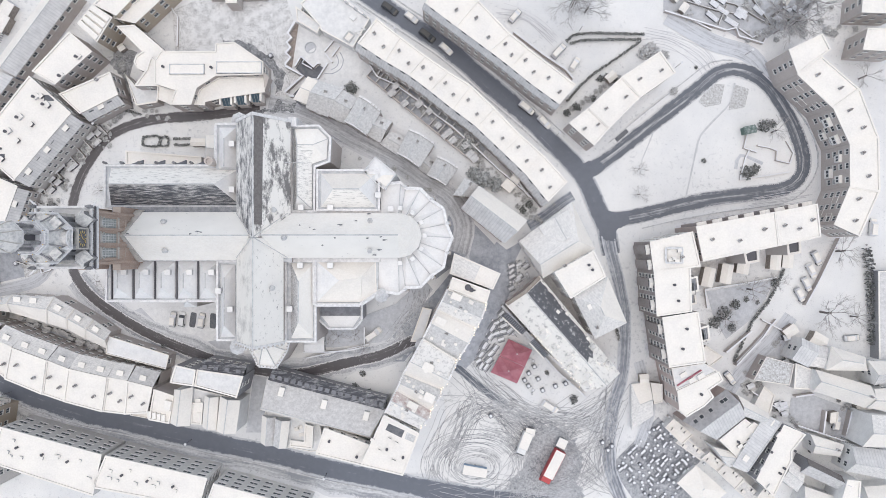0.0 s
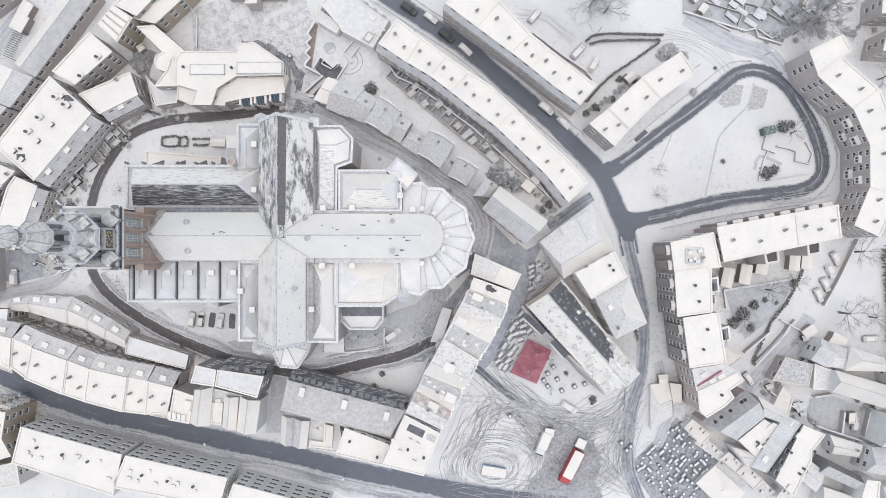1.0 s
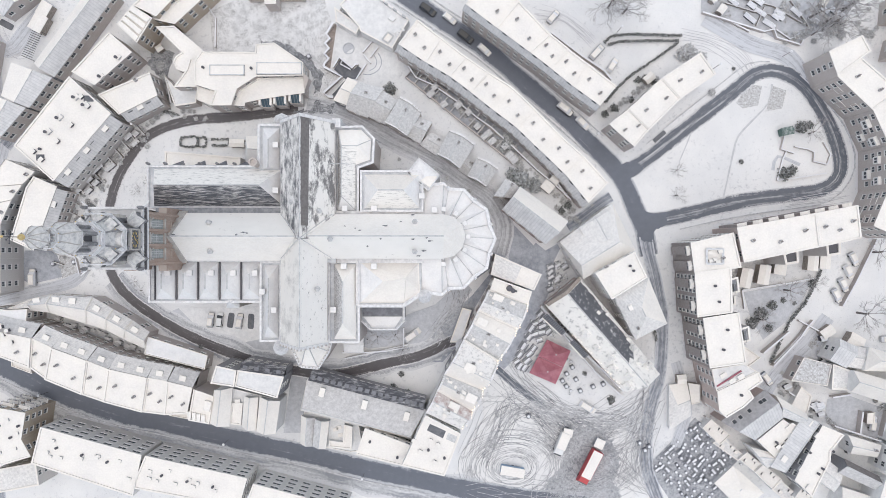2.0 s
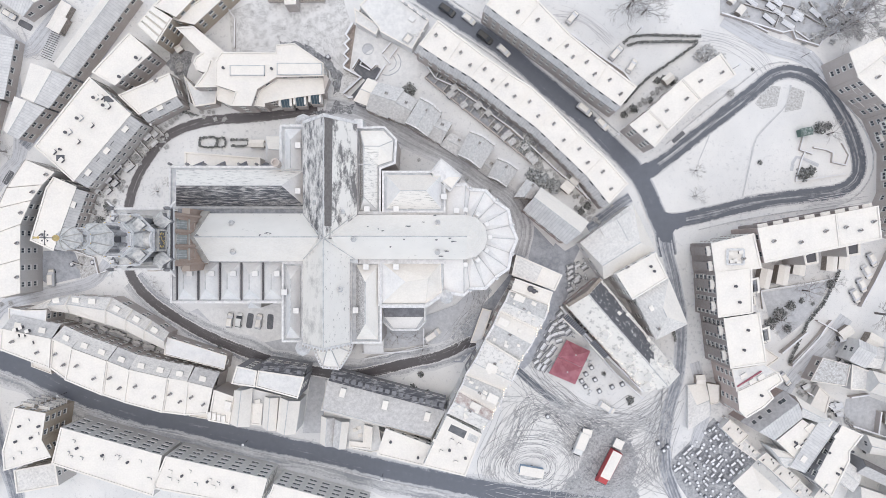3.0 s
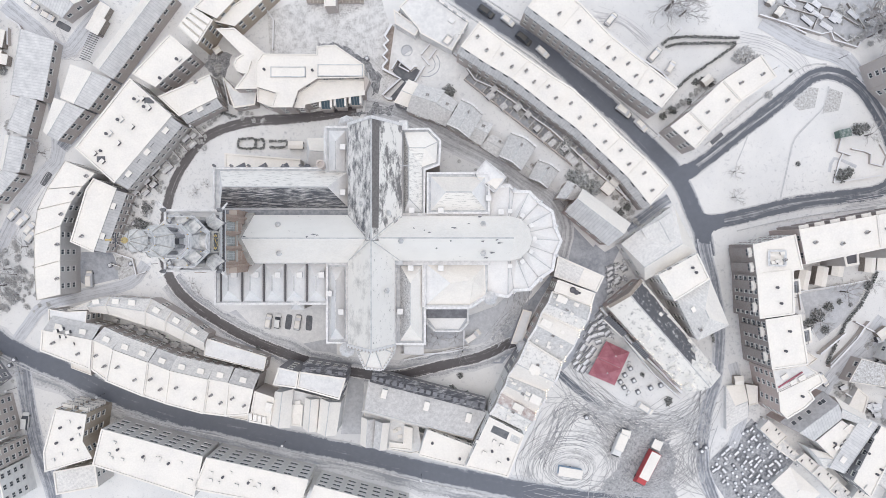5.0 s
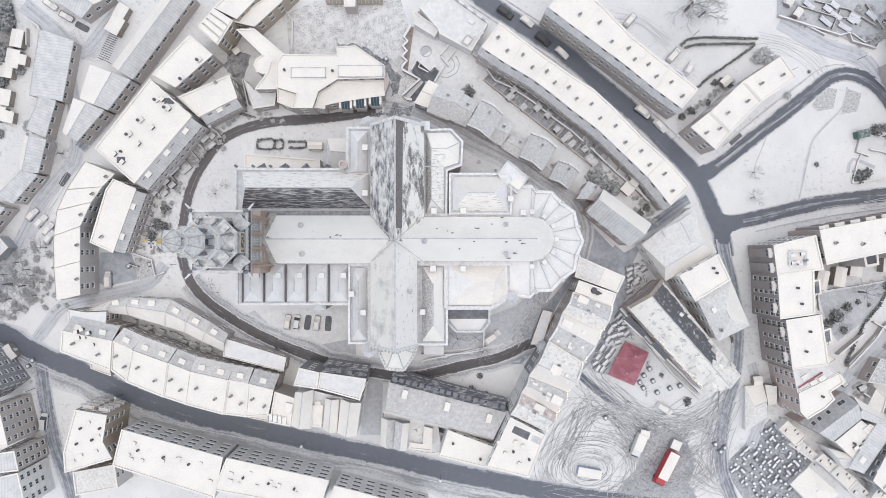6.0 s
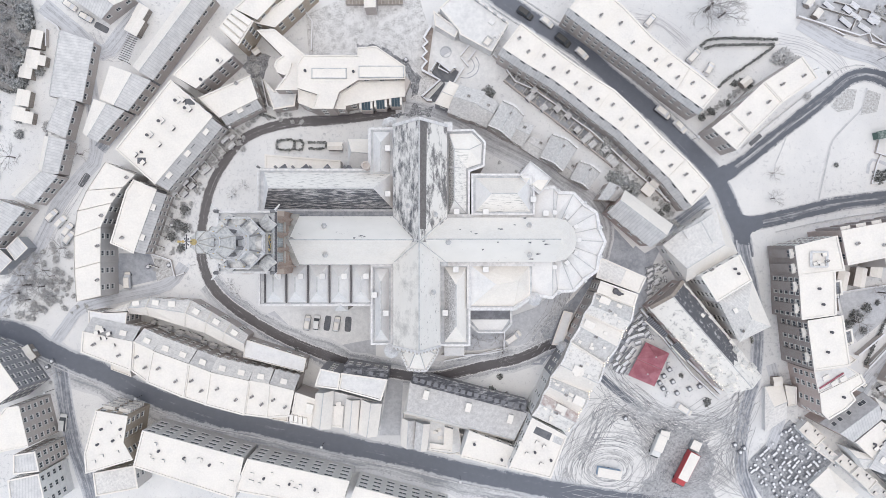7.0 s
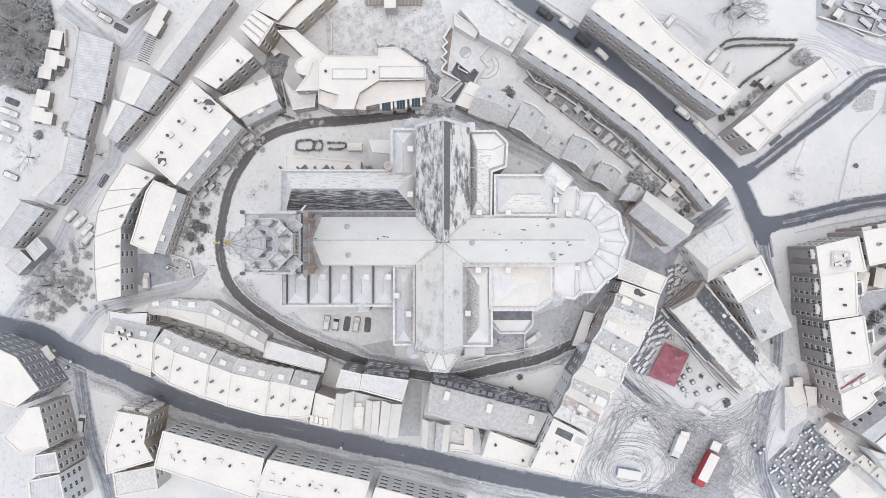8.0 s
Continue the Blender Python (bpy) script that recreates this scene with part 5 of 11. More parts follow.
for q, e, r, w in (([(-120.7, 50.3), (-106.0, 70.3), (-98.9, 68.8), (-115.4, 46.6)], 7.0, 9.5, 0.52), ([(-126.6, 50.2), (-129.2, 41.4), (-121.9, 38.2), (-115.8, 46.2)], 7.5, 9.0, 0.60), ([(-131.0, 41.2), (-133.8, 32.3), (-130.1, 29.8), (-122.9, 38.1)], 7.5, 9.0, 0.50), ([(-141.3, 60.2), (-144.0, 42.5), (-135.2, 41.1), (-132.1, 57.3)], 5.4, 7.0, 0.12), ([(-140.9, 41.9), (-144.5, 33.5), (-139.7, 31.2), (-137.0, 41.0)], 5.4, 7.0, 0.12), ([(-144.9, 31.4), (-146.8, 20.5), (-141.4, 21.5), (-139.2, 30.4)], 6.0, 7.6, 0.35), ([(-146.8, 22.0), (-153.6, 15.7), (-147.9, 13.1), (-141.4, 20.8)], 6.4, 8.0, 0.35), ([(-157.1, 14.6), (-164.2, 3.5), (-158.7, 1.2), (-149.9, 11.8)], 7.0, 9.5, 0.35)):
    gable_house("row_house", q, e, r, "brown brick house with a seamed snowed roof", BRICK_BROWN, (SNOW if w > 0.2 else ROOF_RIB, ROOF_RIB), (0, 0), over=0.15, shift=w, group="west row houses", wide=1.7, tall=1.6, gap=2.7)

gable_house("row_house", [(-138.4, 69.6), (-129.6, 63.4), (-121.6, 69.4), (-129.4, 76.0)], 6.0, 8.2, "brown brick house with a seamed snowed roof", BRICK_BROWN, (ROOF_RIB, SNOW), (0, 0), over=0.15, group="west row houses")

# ---- south-west buildings ----
flat_house("dark_house", [(-163.5, -22.3), (-153.4, -27.1), (-147.4, -35.5), (-153.7, -40.2), (-163.5, -37.0)], 14.0, "dark brick corner house with white window frames", BRICK_DARK, wide=1.3, tall=1.5, gap=2.3)
flat_house("dark_house", [(-157.0, -48.0), (-151.0, -40.4), (-147.4, -39.9), (-144.9, -50.5), (-152.5, -52.0)], 14.0, "brown brick house with a bright flat roof", BRICK_BROWN, wide=1.3, tall=1.5, gap=2.4)
flat_house("dark_house", [(-149.1, -52.8), (-143.4, -51.9), (-142.3, -57.1), (-149.1, -57.9)], 13.6, "brown brick house with a dormered roof", BRICK_BROWN, ROOF_RIB, gap=2.2)
flat_house("dark_house", [(-150.9, -59.6), (-142.8, -57.9), (-140.8, -66.8), (-150.1, -66.7)], 13.0, "pale plastered house with a dark eaves line", PLASTER, ROOF_RIB, gap=2.2)
OFFICE = flat_house("office_block", [(-127.5, -41.1), (-119.2, -42.6), (-120.3, -49.5), (-117.8, -54.0), (-130.1, -57.6), (-130.5, -52.5)], 14.0, "ochre brick office block with stepped balconies", BRICK_OCHRE, vents=[(-126, -46), (-123, -49), (-127, -50), (-121, -46)], gap=2.6)
flat_house("office_block", [(-131.0, -59.3), (-119.8, -57.2), (-118.9, -63.4), (-130.2, -65.5)], 8.0, "low annex with a snow-dusted roof", BRICK_GREY, ROOF_THIN)
SLABS = []
for q in ([(-115.6, -46.4), (-89.1, -53.7), (-91.4, -64.5), (-118.0, -55.9)], [(-88.2, -53.9), (-61.5, -59.8), (-63.7, -67.5), (-91.7, -62.3)], [(-60.0, -61.2), (-35.6, -67.6), (-37.8, -74.3), (-62.2, -67.5)]):
    a, b = Vector(q[0]), Vector(q[1])
    SLABS.append(flat_house("apartment_slab", q, 13.5, "long grey brick apartment slab with many windows", BRICK_PALE, vents=[tuple(a.lerp(b, k) + Vector((-1, -4))) for k in (0.2, 0.45, 0.7)], group="apartment slabs", wide=2.3, tall=1.5, gap=3.5))

# ---- school north ----
SCHOOL = flat_house("school", [(-73.7, 51.7), (-59.4, 51.6), (-59.3, 53.7), (-54.5, 54.1), (-46.9, 48.9), (-46.9, 45.6), (-55.1, 45.4), (-59.3, 45.3), (-64.3, 42.1), (-65.8, 37.7), (-71.2, 37.7), (-69.9, 41.5), (-75.3, 43.2), (-75.3, 49.3)], 13.5, "large school with stepped white roofs", BRICK_BROWN, vents=[(-73.1, 47.6), (-60.5, 47.4)], category="school", rim=0.2)
flat_house("school_wing", [(-86.4, 59.0), (-81.6, 59.2), (-73.7, 52.5), (-75.0, 49.5), (-77.1, 47.7), (-79.2, 47.1), (-81.0, 47.8), (-81.8, 49.5), (-81.2, 51.1), (-79.5, 52.2)], 11.0, "slanting school wing with a rounded end", BRICK_BROWN, category="school")
flat_house("school_wing", [(-77.0, 50.8), (-74.9, 48.7), (-74.9, 43.0), (-81.3, 42.9), (-78.0, 47.5)], 11.8, "angled white-roofed wing of a school", BRICK_BROWN, category="school")
flat_house("school_annex", [(-85.7, 47.1), (-82.7, 43.7), (-76.6, 43.6), (-77.1, 39.6), (-82.8, 38.7)], 7.0, "low grey-roofed annex of a school", BRICK_BROWN, COURT_ROOF, category="school")
flat_house("school_wing", [(-88.1, 61.4), (-76.1, 69.7), (-71.3, 69.7), (-81.8, 60.0)], 10.0, "pale school wing with a window band", BRICK_OCHRE, category="school")
SPORTS = flat_house("sports_hall", [(-96.0, 59.1), (-92.0, 64.1), (-86.8, 60.8), (-90.8, 54.3)], 12.5, "sports hall with a ribbed white roof", BRICK_OCHRE, category="hall")
flat_house("school_wing", [(-92.1, 64.4), (-86.2, 69.7), (-78.0, 69.8), (-86.0, 61.4)], 12.0, "white-roofed brick school wing", BRICK_OCHRE, category="school")
flat_house("school_annex", [(-75.3, 43.1), (-70.2, 41.6), (-71.3, 38.0), (-75.3, 39.6)], 11.5, "lower flat-roofed step of a school", BRICK_BROWN, SNOW, category="school", rim=0.15)
ANNEX = flat_house("school_annex", [(-64.3, 42.0), (-59.3, 45.2), (-55.1, 45.3), (-47.0, 45.5), (-47.0, 41.4), (-50.9, 40.9), (-58.8, 39.7), (-62.8, 38.8), (-62.8, 37.9), (-65.6, 38.1)], 11.5, "lower school roof with three deep glazed bays", BRICK_BROWN, SNOW, category="school", rim=0.2)
# ---- cluster south-east ----
flat_house("corner_house", [(59.6, -36.1), (70.2, -31.1), (71.3, -33.4), (67.8, -35.8), (68.9, -37.7), (66.5, -40.0), (61.9, -42.8), (60.1, -41.0)], 18.5, "red brick corner house with a white roof", BRICK_RED, vents=[(65.7, -37.0)], gap=2.3)
RT = flat_house("roof_terrace", [(58.2, -30.4), (66.6, -29.1), (69.9, -31.1), (59.4, -36.0)], 18.3, "house with a grey roof terrace edged in red", BRICK_RED, COURT_ROOF, rim=0.15, gap=2.3)
bm = bmesh.new()
tube(bm, [(59.6, -34.8, 18.35), (65.8, -30.8, 18.35)], 0.22, 4)
part("red_edging", bm, RED_CANVAS, RT, "thin red edging of the roof terrace")
drift_boxes(RT, [(63.4, -33.4), (65.6, -32.3), (61.2, -32.0)], 18.0, (1.7, 1.0, 0.5), 0.55, CHAPEL_SNOW)
GB = gable_house("gabled_house", [(63.2, -45.3), (74.7, -37.1), (79.9, -44.1), (72.2, -50.2)], 11.5, 15.5, "broad gabled house with one bare slope and skylights", BRICK_RED, (SLATE_DUST, ROOF_RIB), (0, 0), shift=0.36, over=0.1, faces=[])
for u in (0.15, 0.3, 0.52, 0.8, 0.88):
    a, b = Vector((63.5, -44.9)), Vector((74.2, -37.2))
    d = (b - a).normalized()
    p = a.lerp(b, u) + Vector((d.y, -d.x)) * (1.4 + u % 0.2)
    bm = bmesh.new()
    slab(bm, [(p.x + d.x * f + d.y * g, p.y + d.y * f - d.x * g, 13.35 + g * 1.1) for f, g in ((-0.55, -0.42), (0.55, -0.42), (0.55, 0.42), (-0.55, 0.42))], 0.1)
    part("skylight", bm, TRIM, GB)
    bm = bmesh.new()
    slab(bm, [(p.x + d.x * f + d.y * g, p.y + d.y * f - d.x * g, 13.38 + g * 1.1) for f, g in ((-0.48, -0.35), (0.48, -0.35), (0.48, 0.35), (-0.48, 0.35))], 0.06)
    part("skylight_pane", bm, GLASS, GB)
def huddle(q, e, r, mats=None, hp=(0, 0), wall=None, shift=0.5, faces=None, label="old gabled house of a tight huddle of roofs", chimneys=()):
    return gable_house("gabled_house", q, e, r, label, wall or PLASTER, mats or (SNOW, ROOF_THIN), hp, faces, 0.12, shift, chimneys, "huddled houses")
huddle([(77.5, -38.5), (85.6, -43.3), (84.2, -45.6), (79.4, -44.0)], 12, 14, (SNOW, ROOF_THIN), faces=[])
W2 = huddle([(84.9, -43.6), (76.2, -57.2), (80.2, -58.6), (89.2, -45.8)], 12.0, 13.2, (ROOF_RIB, ROOF_RIB), (0, 0), None, 0.8, [])
drift_boxes(W2, [(79.4, -54.9), (86.8, -45.9)], 12.2, (1.6, 1.3, 0.6), 0.95)
huddle([(71.8, -52.6), (77.6, -54.3), (79.4, -57.0), (76.0, -58.0)], 10.0, 11.5, (SNOW, ROOF_THIN), (0, 0), None, 0.4, [])
TER = flat_house("back_house", [(72.9, -50.4), (79.7, -44.8), (84.0, -48.0), (82.4, -53.0), (78.5, -55.8)], 11.4, "back house with a cluttered roof terrace", PLASTER, None, [], vents=[(77.9, -50.9)], rim=0.2)
drift_boxes(TER, [(79.7, -51.9), (80.9, -50.4), (79.1, -53.8), (80.6, -52.7), (78.3, -52.0), (80.0, -53.2)], 11.1, (1.3, 0.8, 0.7), 0.7, DARK, "plant_box")
flat_house("back_house", [(80.2, -47.2), (82.0, -45.7), (85.0, -47.5), (83.2, -49.7)], 11.6, "small roof terrace beside a stair", PLASTER, None, [])
GC = flat_house("brick_house", [(89.3, -46.0), (95.0, -48.5), (91.4, -53.1), (91.4, -55.3), (86.7, -64.8), (82.0, -60.4)], 13.0, "house with a long narrow bright roof", BRICK_DARK, vents=[(85.9, -53.1), (89.3, -57.4), (88.2, -58.7), (92.0, -52.8)])
drift_boxes(GC, [(87.9, -48.7), (85.5, -62.3), (83.7, -57.5)], 12.7, (1.4, 1.0, 0.6), 0.9)
for q, z in (([(60.1, -48.3), (62.4, -45.9), (67.6, -50.3), (64.8, -52.9)], 6.5), ([(63.2, -52.6), (65.8, -51.0), (71.6, -55.9), (70.1, -57.5)], 5.5), ([(70.0, -56.7), (72.2, -54.9), (76.3, -58.3), (74.2, -60.2)], 6.5), ([(74.1, -60.2), (76.3, -58.1), (81.4, -62.1), (79.0, -64.8)], 7.0), ([(79.1, -65.1), (81.7, -62.7), (86.8, -67.3), (83.7, -68.8)], 6.0), ([(86.7, -63.6), (89.2, -66.6), (87.7, -68.9), (84.4, -66.6)], 8.0)):
    h = flat_house("terrace_annex", q, z, "low flat-roofed annex along a terrace", PLASTER, SNOW if z > 6 else ROOF_THIN, [], group="low annexes", rim=0.2)
    A, B = Vector(q[0]), Vector(q[2])
    drift_boxes(h, [tuple(A.lerp(B, 0.3)), tuple(A.lerp(B, 0.55) + Vector((0.7, 0.6))), tuple(A.lerp(B, 0.75))], z - 0.3, (0.9, 0.7, 0.6), -0.6, DARK)
gable_house("market_tent", [(64.2, -63.8), (69.0, -59.3), (77.0, -66.4), (71.5, -70.7)], 5.0, 6.6, "wide low white tent roof on the terrace", TRIM, (SNOW, SNOW), (3, 3), [], category="tent")
flat_house("garden_house", [(86.4, -28.8), (93.8, -30.8), (92.6, -36.4), (83.0, -35.0)], 9.0, "low house with a planted roof under snow", BRICK_BROWN, SHRUB, rim=0.12)
flat_house("back_house", [(87.1, -37.2), (90.1, -39.7), (88.6, -45.1), (84.5, -42.2)], 6.0, "low back house with a plain snowed roof", PLASTER, None, [])
huddle([(94.9, -23.6), (99.4, -25.7), (96.6, -31.2), (92.4, -29.1)], 11, 12.6, (ROOF_RIB, ROOF_RIB), (0, 0), None, 0.3)
huddle([(102.6, -25.8), (111.4, -28.6), (112.0, -32.1), (101.2, -31.9)], 11.5, 14.5, (SNOW, SNOW), (2.5, 2), None, 0.45, None, chimneys=[(104.1, -30.6)])
huddle([(100.0, -25.7), (103.4, -26.6), (102.2, -31.7), (97.6, -31.1)], 10, 10.7, (ROOF_GREY, ROOF_THIN))
huddle([(98.6, -32.0), (113.1, -36.2), (111.8, -42.0), (98.0, -37.5)], 11, 14.5, (SNOW, SNOW), (0, 0), None, 0.45, [3], "long gabled house with a pale end wall", [(111.2, -38.3)])
flat_house("back_house", [(94.2, -30.5), (99.4, -32.5), (98.7, -37.6), (93.8, -37.3)], 9.0, "square back house with a grey roof", PLASTER, ROOF_THIN, [])
huddle([(112.0, -29.6), (119.8, -29.6), (119.8, -34.3), (113.6, -35.8)], 12, 15.5, (SNOW, ROOF_GREY), (2, 0))
huddle([(113.6, -37.0), (119.8, -36.4), (119.8, -43.0), (111.7, -41.8)], 12, 14.5, (SNOW, SNOW), (3, 0))
huddle([(111.7, -43.3), (118.6, -43.7), (118.6, -51.7), (109.3, -51.4)], 14, 17, (ROOF_THIN, SNOW), (0, 0), None, 0.5, [3], "pale plastered house with white sash windows")
huddle([(98.3, -49.7), (107.1, -52.4), (106.0, -55.4), (99.0, -54.5)], 9, 10.8, (SNOW, SNOW), (1, 0), chimneys=[(104.6, -53.2)])
huddle([(97.2, -56.0), (108.1, -61.5), (106.9, -64.8), (95.7, -59.6)], 9, 11.5, (BARE_BROWN, ROOF_GREY), (0, 0), BRICK_DARK, 0.35, [])
flat_house("brick_house", [(106.5, -60.7), (110.0, -61.1), (109.4, -68.3), (104.2, -68.3)], 12.0, "house with a bright flat roof", PLASTER, None, [])
huddle([(108.2, -52.2), (120.5, -53.7), (120.5, -61.4), (106.7, -58.7)], 11, 14.5, (ROOF_RIB, ROOF_THIN), (5, 0), None, 0.55)
huddle([(93.5, -56.8), (97.3, -59.8), (95.0, -65.1), (91.2, -62.1)], 8, 9.0, (ROOF_THIN, ROOF_THIN), faces=[])
huddle([(97.3, -63.9), (105.3, -66.6), (104.1, -71.2), (95.3, -69.7)], 8, 10, (SNOW, SNOW), faces=[])
huddle([(112.6, -63.6), (121.7, -63.0), (121.7, -70.8), (111.9, -69.3)], 9, 12, (SNOW, ROOF_THIN), (3, 0), faces=[])
gable_house("pavilion", [(51.5, -36.9), (56.1, -36.6), (56.9, -45.1), (51.5, -48.9)], 5.5, 6.6, "small pavilion with a snowed hipped roof", PLASTER, (SNOW, ROOF_THIN), (0, 2), [])
for q in ([(56.1, -36.1), (59.2, -36.5), (59.2, -41.3), (57.0, -41.8)], [(71.1, -26.1), (75.6, -29.1), (71.8, -31.9), (69.5, -27.3)], [(105.2, -44.5), (107.2, -44.2), (107.0, -47.2), (105.0, -47.2)]):
    flat_house("shed", q, 7.0 if q[0][0] < 80 else 6.0, "small snowed timber garden shed", WOOD, faces=[], category="shed", rim=0.15)
patch("court_2", [(95.6, -41.0), (101.8, -40.2), (111.1, -43.6), (109.6, -51.9), (100.4, -50.3), (94.9, -46.5)], COURT_LIGHT, "snow-dusted back court among old houses", 0.06)
patch("court_3", [(87.0, -24.7), (91.6, -22.3), (95.5, -24.6), (95.9, -30.9), (89.0, -29.0)], COURT_LIGHT, "cluttered back garden among old houses", 0.06)
rng = random.Random(63)
for h, q in zip(SLABS, ([(-115.6, -46.4), (-89.1, -53.7), (-91.4, -64.5), (-118.0, -55.9)], [(-88.2, -53.9), (-61.5, -59.8), (-63.7, -67.5), (-91.7, -62.3)], [(-60.0, -61.2), (-35.6, -67.6), (-37.8, -74.3), (-62.2, -67.5)])):
    a, b, c, d = [Vector(p) for p in q]
    for k in range(9):
        u, v = rng.uniform(0.06, 0.94), rng.choice((0.3, 0.45, 0.62)) + rng.uniform(-0.05, 0.05)
        p = a.lerp(b, u).lerp(d.lerp(c, u), v)
        drift_boxes(h, [tuple(p)], 13.2, (rng.uniform(0.5, 1.3), rng.uniform(0.5, 0.9), rng.uniform(0.3, 0.7)), -0.26, STEEL)
drift_boxes(OFFICE, [(-124, -44.5), (-121.5, -48), (-126, -53), (-122, -52), (-128, -54.5)], 13.7, (1.0, 0.7, 0.5), 0.3, STEEL)
drift_boxes(WX_BLOCK, [(-105.3, 40.1), (-103.6, 37.6), (-111.0, 34.8), (-108.0, 32.7), (-117.8, 25.7), (-113.8, 30.9), (-111.6, 28.4), (-115.7, 23.6)], 12.2, (1.1, 0.9, 0.9), 0.8, DARK)
drift_boxes(S_ROW[0], [(-127.5, -20.9), (-126.0, -20.3), (-124.3, -21.2), (-123.2, -24.3), (-125.4, -22.4), (-126.9, -22.5)], 12.9, (0.9, 0.8, 0.9), 0.3, DARK, "plant_box")
for h, x, y, w, d, z in ((WX_BLOCK, *(-103.6, 39.7), 2.6, 1.6, 12.24), (WX_BLOCK, *(-116.3, 24.2), 2.2, 1.6, 12.24)):
    bm = bmesh.new()
    slab(bm, [(x - w / 2, y - d / 2, z), (x + w / 2, y - d / 2, z), (x + w / 2, y + d / 2, z), (x - w / 2, y + d / 2, z)], 0.03)
    part("light_well", bm, PIT, h)
patch("court_5", [(-124.1, -20.2), (-114.2, -20.6), (-103.1, -25.3), (-91.9, -29.7), (-90.4, -32.3), (-103.1, -30.4), (-114.3, -26.0), (-125.1, -22.5)], COURT_LIGHT, "narrow snowed court between two house rows", 0.06)

# ---- the church ----
CH = thing("church", (-45, 2.6, terrain(-45, 2.6)), "large cruciform brick church under melting snow", "church")


def body(pts, top, name="wall", mat=None):
    bm = bmesh.new()
    prism(bm, ccw(pts), -2.0, top)
    bm.faces.ensure_lookup_table()
    bm.faces[-2].material_index = 1
    return part(name, bm, [mat or BRICK_BROWN, GUTTER_SNOW], CH)


def gutter(pts, z, w=0.36, closed=True):
    """A parapet with a snowed coping round an outline."""
    pts = ccw(pts)
    inner = inset(pts, w)
    out = inset(pts, -0.12)
    bm = bmesh.new()
    n = len(pts)
    rings = [[bm.verts.new((*p, h)) for p in r] for r, h in ((out, z - 0.5), (out, z + 0.55), (inner, z + 0.55), (inner, z - 0.6))]
    for a, b in zip(rings, rings[1:]):
        for i in range(n):
            bm.faces.new((a[i], a[(i + 1) % n], b[(i + 1) % n], b[i]))
    part("parapet", bm, STONE_PALE, CH)


def rect(x0, y0, x1, y1):
    return [(x0, y0), (x1, y0), (x1, y1), (x0, y1)]


def pitched(x0, y0, x1, y1, eave, ridge, axis, hips, mats, name="roof_slope", ridge_x=None):
    """A pitched roof over a rectangle; mats: the slope on the low side of the other axis, the high side, then the hips."""
    if axis == 'x':
        m = (y0 + y1) / 2
        E0, E1 = (x0 + hips[0], m, ridge), (x1 - hips[1], m, ridge)
        A, B, C, D = (x0, y0, eave), (x1, y0, eave), (x1, y1, eave), (x0, y1, eave)
    else:
        m = (x0 + x1) / 2 if ridge_x is None else ridge_x
        E0, E1 = (m, y0 + hips[0], ridge), (m, y1 - hips[1], ridge)
        A, B, C, D = (x0, y0, eave), (x0, y1, eave), (x1, y1, eave), (x1, y0, eave)
    for pts, mt in (((A, B, E1, E0), mats[0]), ((C, D, E0, E1), mats[1]), ((D, A, E0), mats[-1]), ((B, C, E1), mats[-1])):
        bm = bmesh.new()
        slab(bm, pts, 0.25)
        part(name, bm, mt, CH)
    bm = bmesh.new()
    tube(bm, [(E0[0], E0[1], E0[2] + 0.05), (E1[0], E1[1], E1[2] + 0.05)], 0.16, 5)
    part("ridge_cap", bm, LEAD, CH)


SPECK_ROWS = snowy("snowed_slates_with_rows_of_specks", (0.22, 0.215, 0.22), 0.79, 1.2, (0.88, 0.865, 0.845), 0.04, (1.0, 0.7, 1))
SLATE_DOTS = snowy("dotted_snow_on_slates", (0.24, 0.245, 0.265), 0.60, 2.4, (0.74, 0.745, 0.76), 0.10)
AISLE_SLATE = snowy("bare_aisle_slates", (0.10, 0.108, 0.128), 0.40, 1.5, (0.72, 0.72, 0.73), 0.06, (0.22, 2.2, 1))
WEST_THAW = snowy("snow_thawing_on_west_slates", (0.30, 0.295, 0.295), 0.84, 0.2, (0.85, 0.835, 0.81), 0.16)
# nave, aisles, transept, choir
body(rect(-74.0, -2.4, -40, 8.6), 30.6)
pitched(-73.6, -2.6, -44, 8.8, 30.6, 39.0, 'x', (0.05, 0.05), (NAVE_SNOW, SLATE_SPECK, NAVE_SNOW))
body(rect(-49.1, 2.0, -36.4, 30.0), 30.8)
body(rect(-49.1, -21.8, -38.1, 2.0), 30.8)
body(rect(-38.3, -3.1, -36.0, 1.5), 30.2)
for y0, y1, h0, h1, mats in ((2.6, 30.2, 0.05, 0.05, (SLATE_MELT, SLATE_PATCH, STONE_PALE)), (-22.0, 2.6, 0.05, 0.05, (WEST_THAW, SPECK_ROWS, STONE_PALE))):
    pitched(-49.0, y0, -36.2 if y0 > 0 else -37.9, y1, 31.0, 41.0 if y0 > 0 else 41.1, 'y', (h0, h1), mats, ridge_x=-42.6)
SA = [(-48.0, -22.2), (-47.4, -25.0), (-45.6, -28.9), (-41.4, -29.3), (-38.8, -25.2), (-38.0, -22.2)]
body(SA, 22.8, "apse_wall")
peak = (-43.2, -22.5, 28.8)
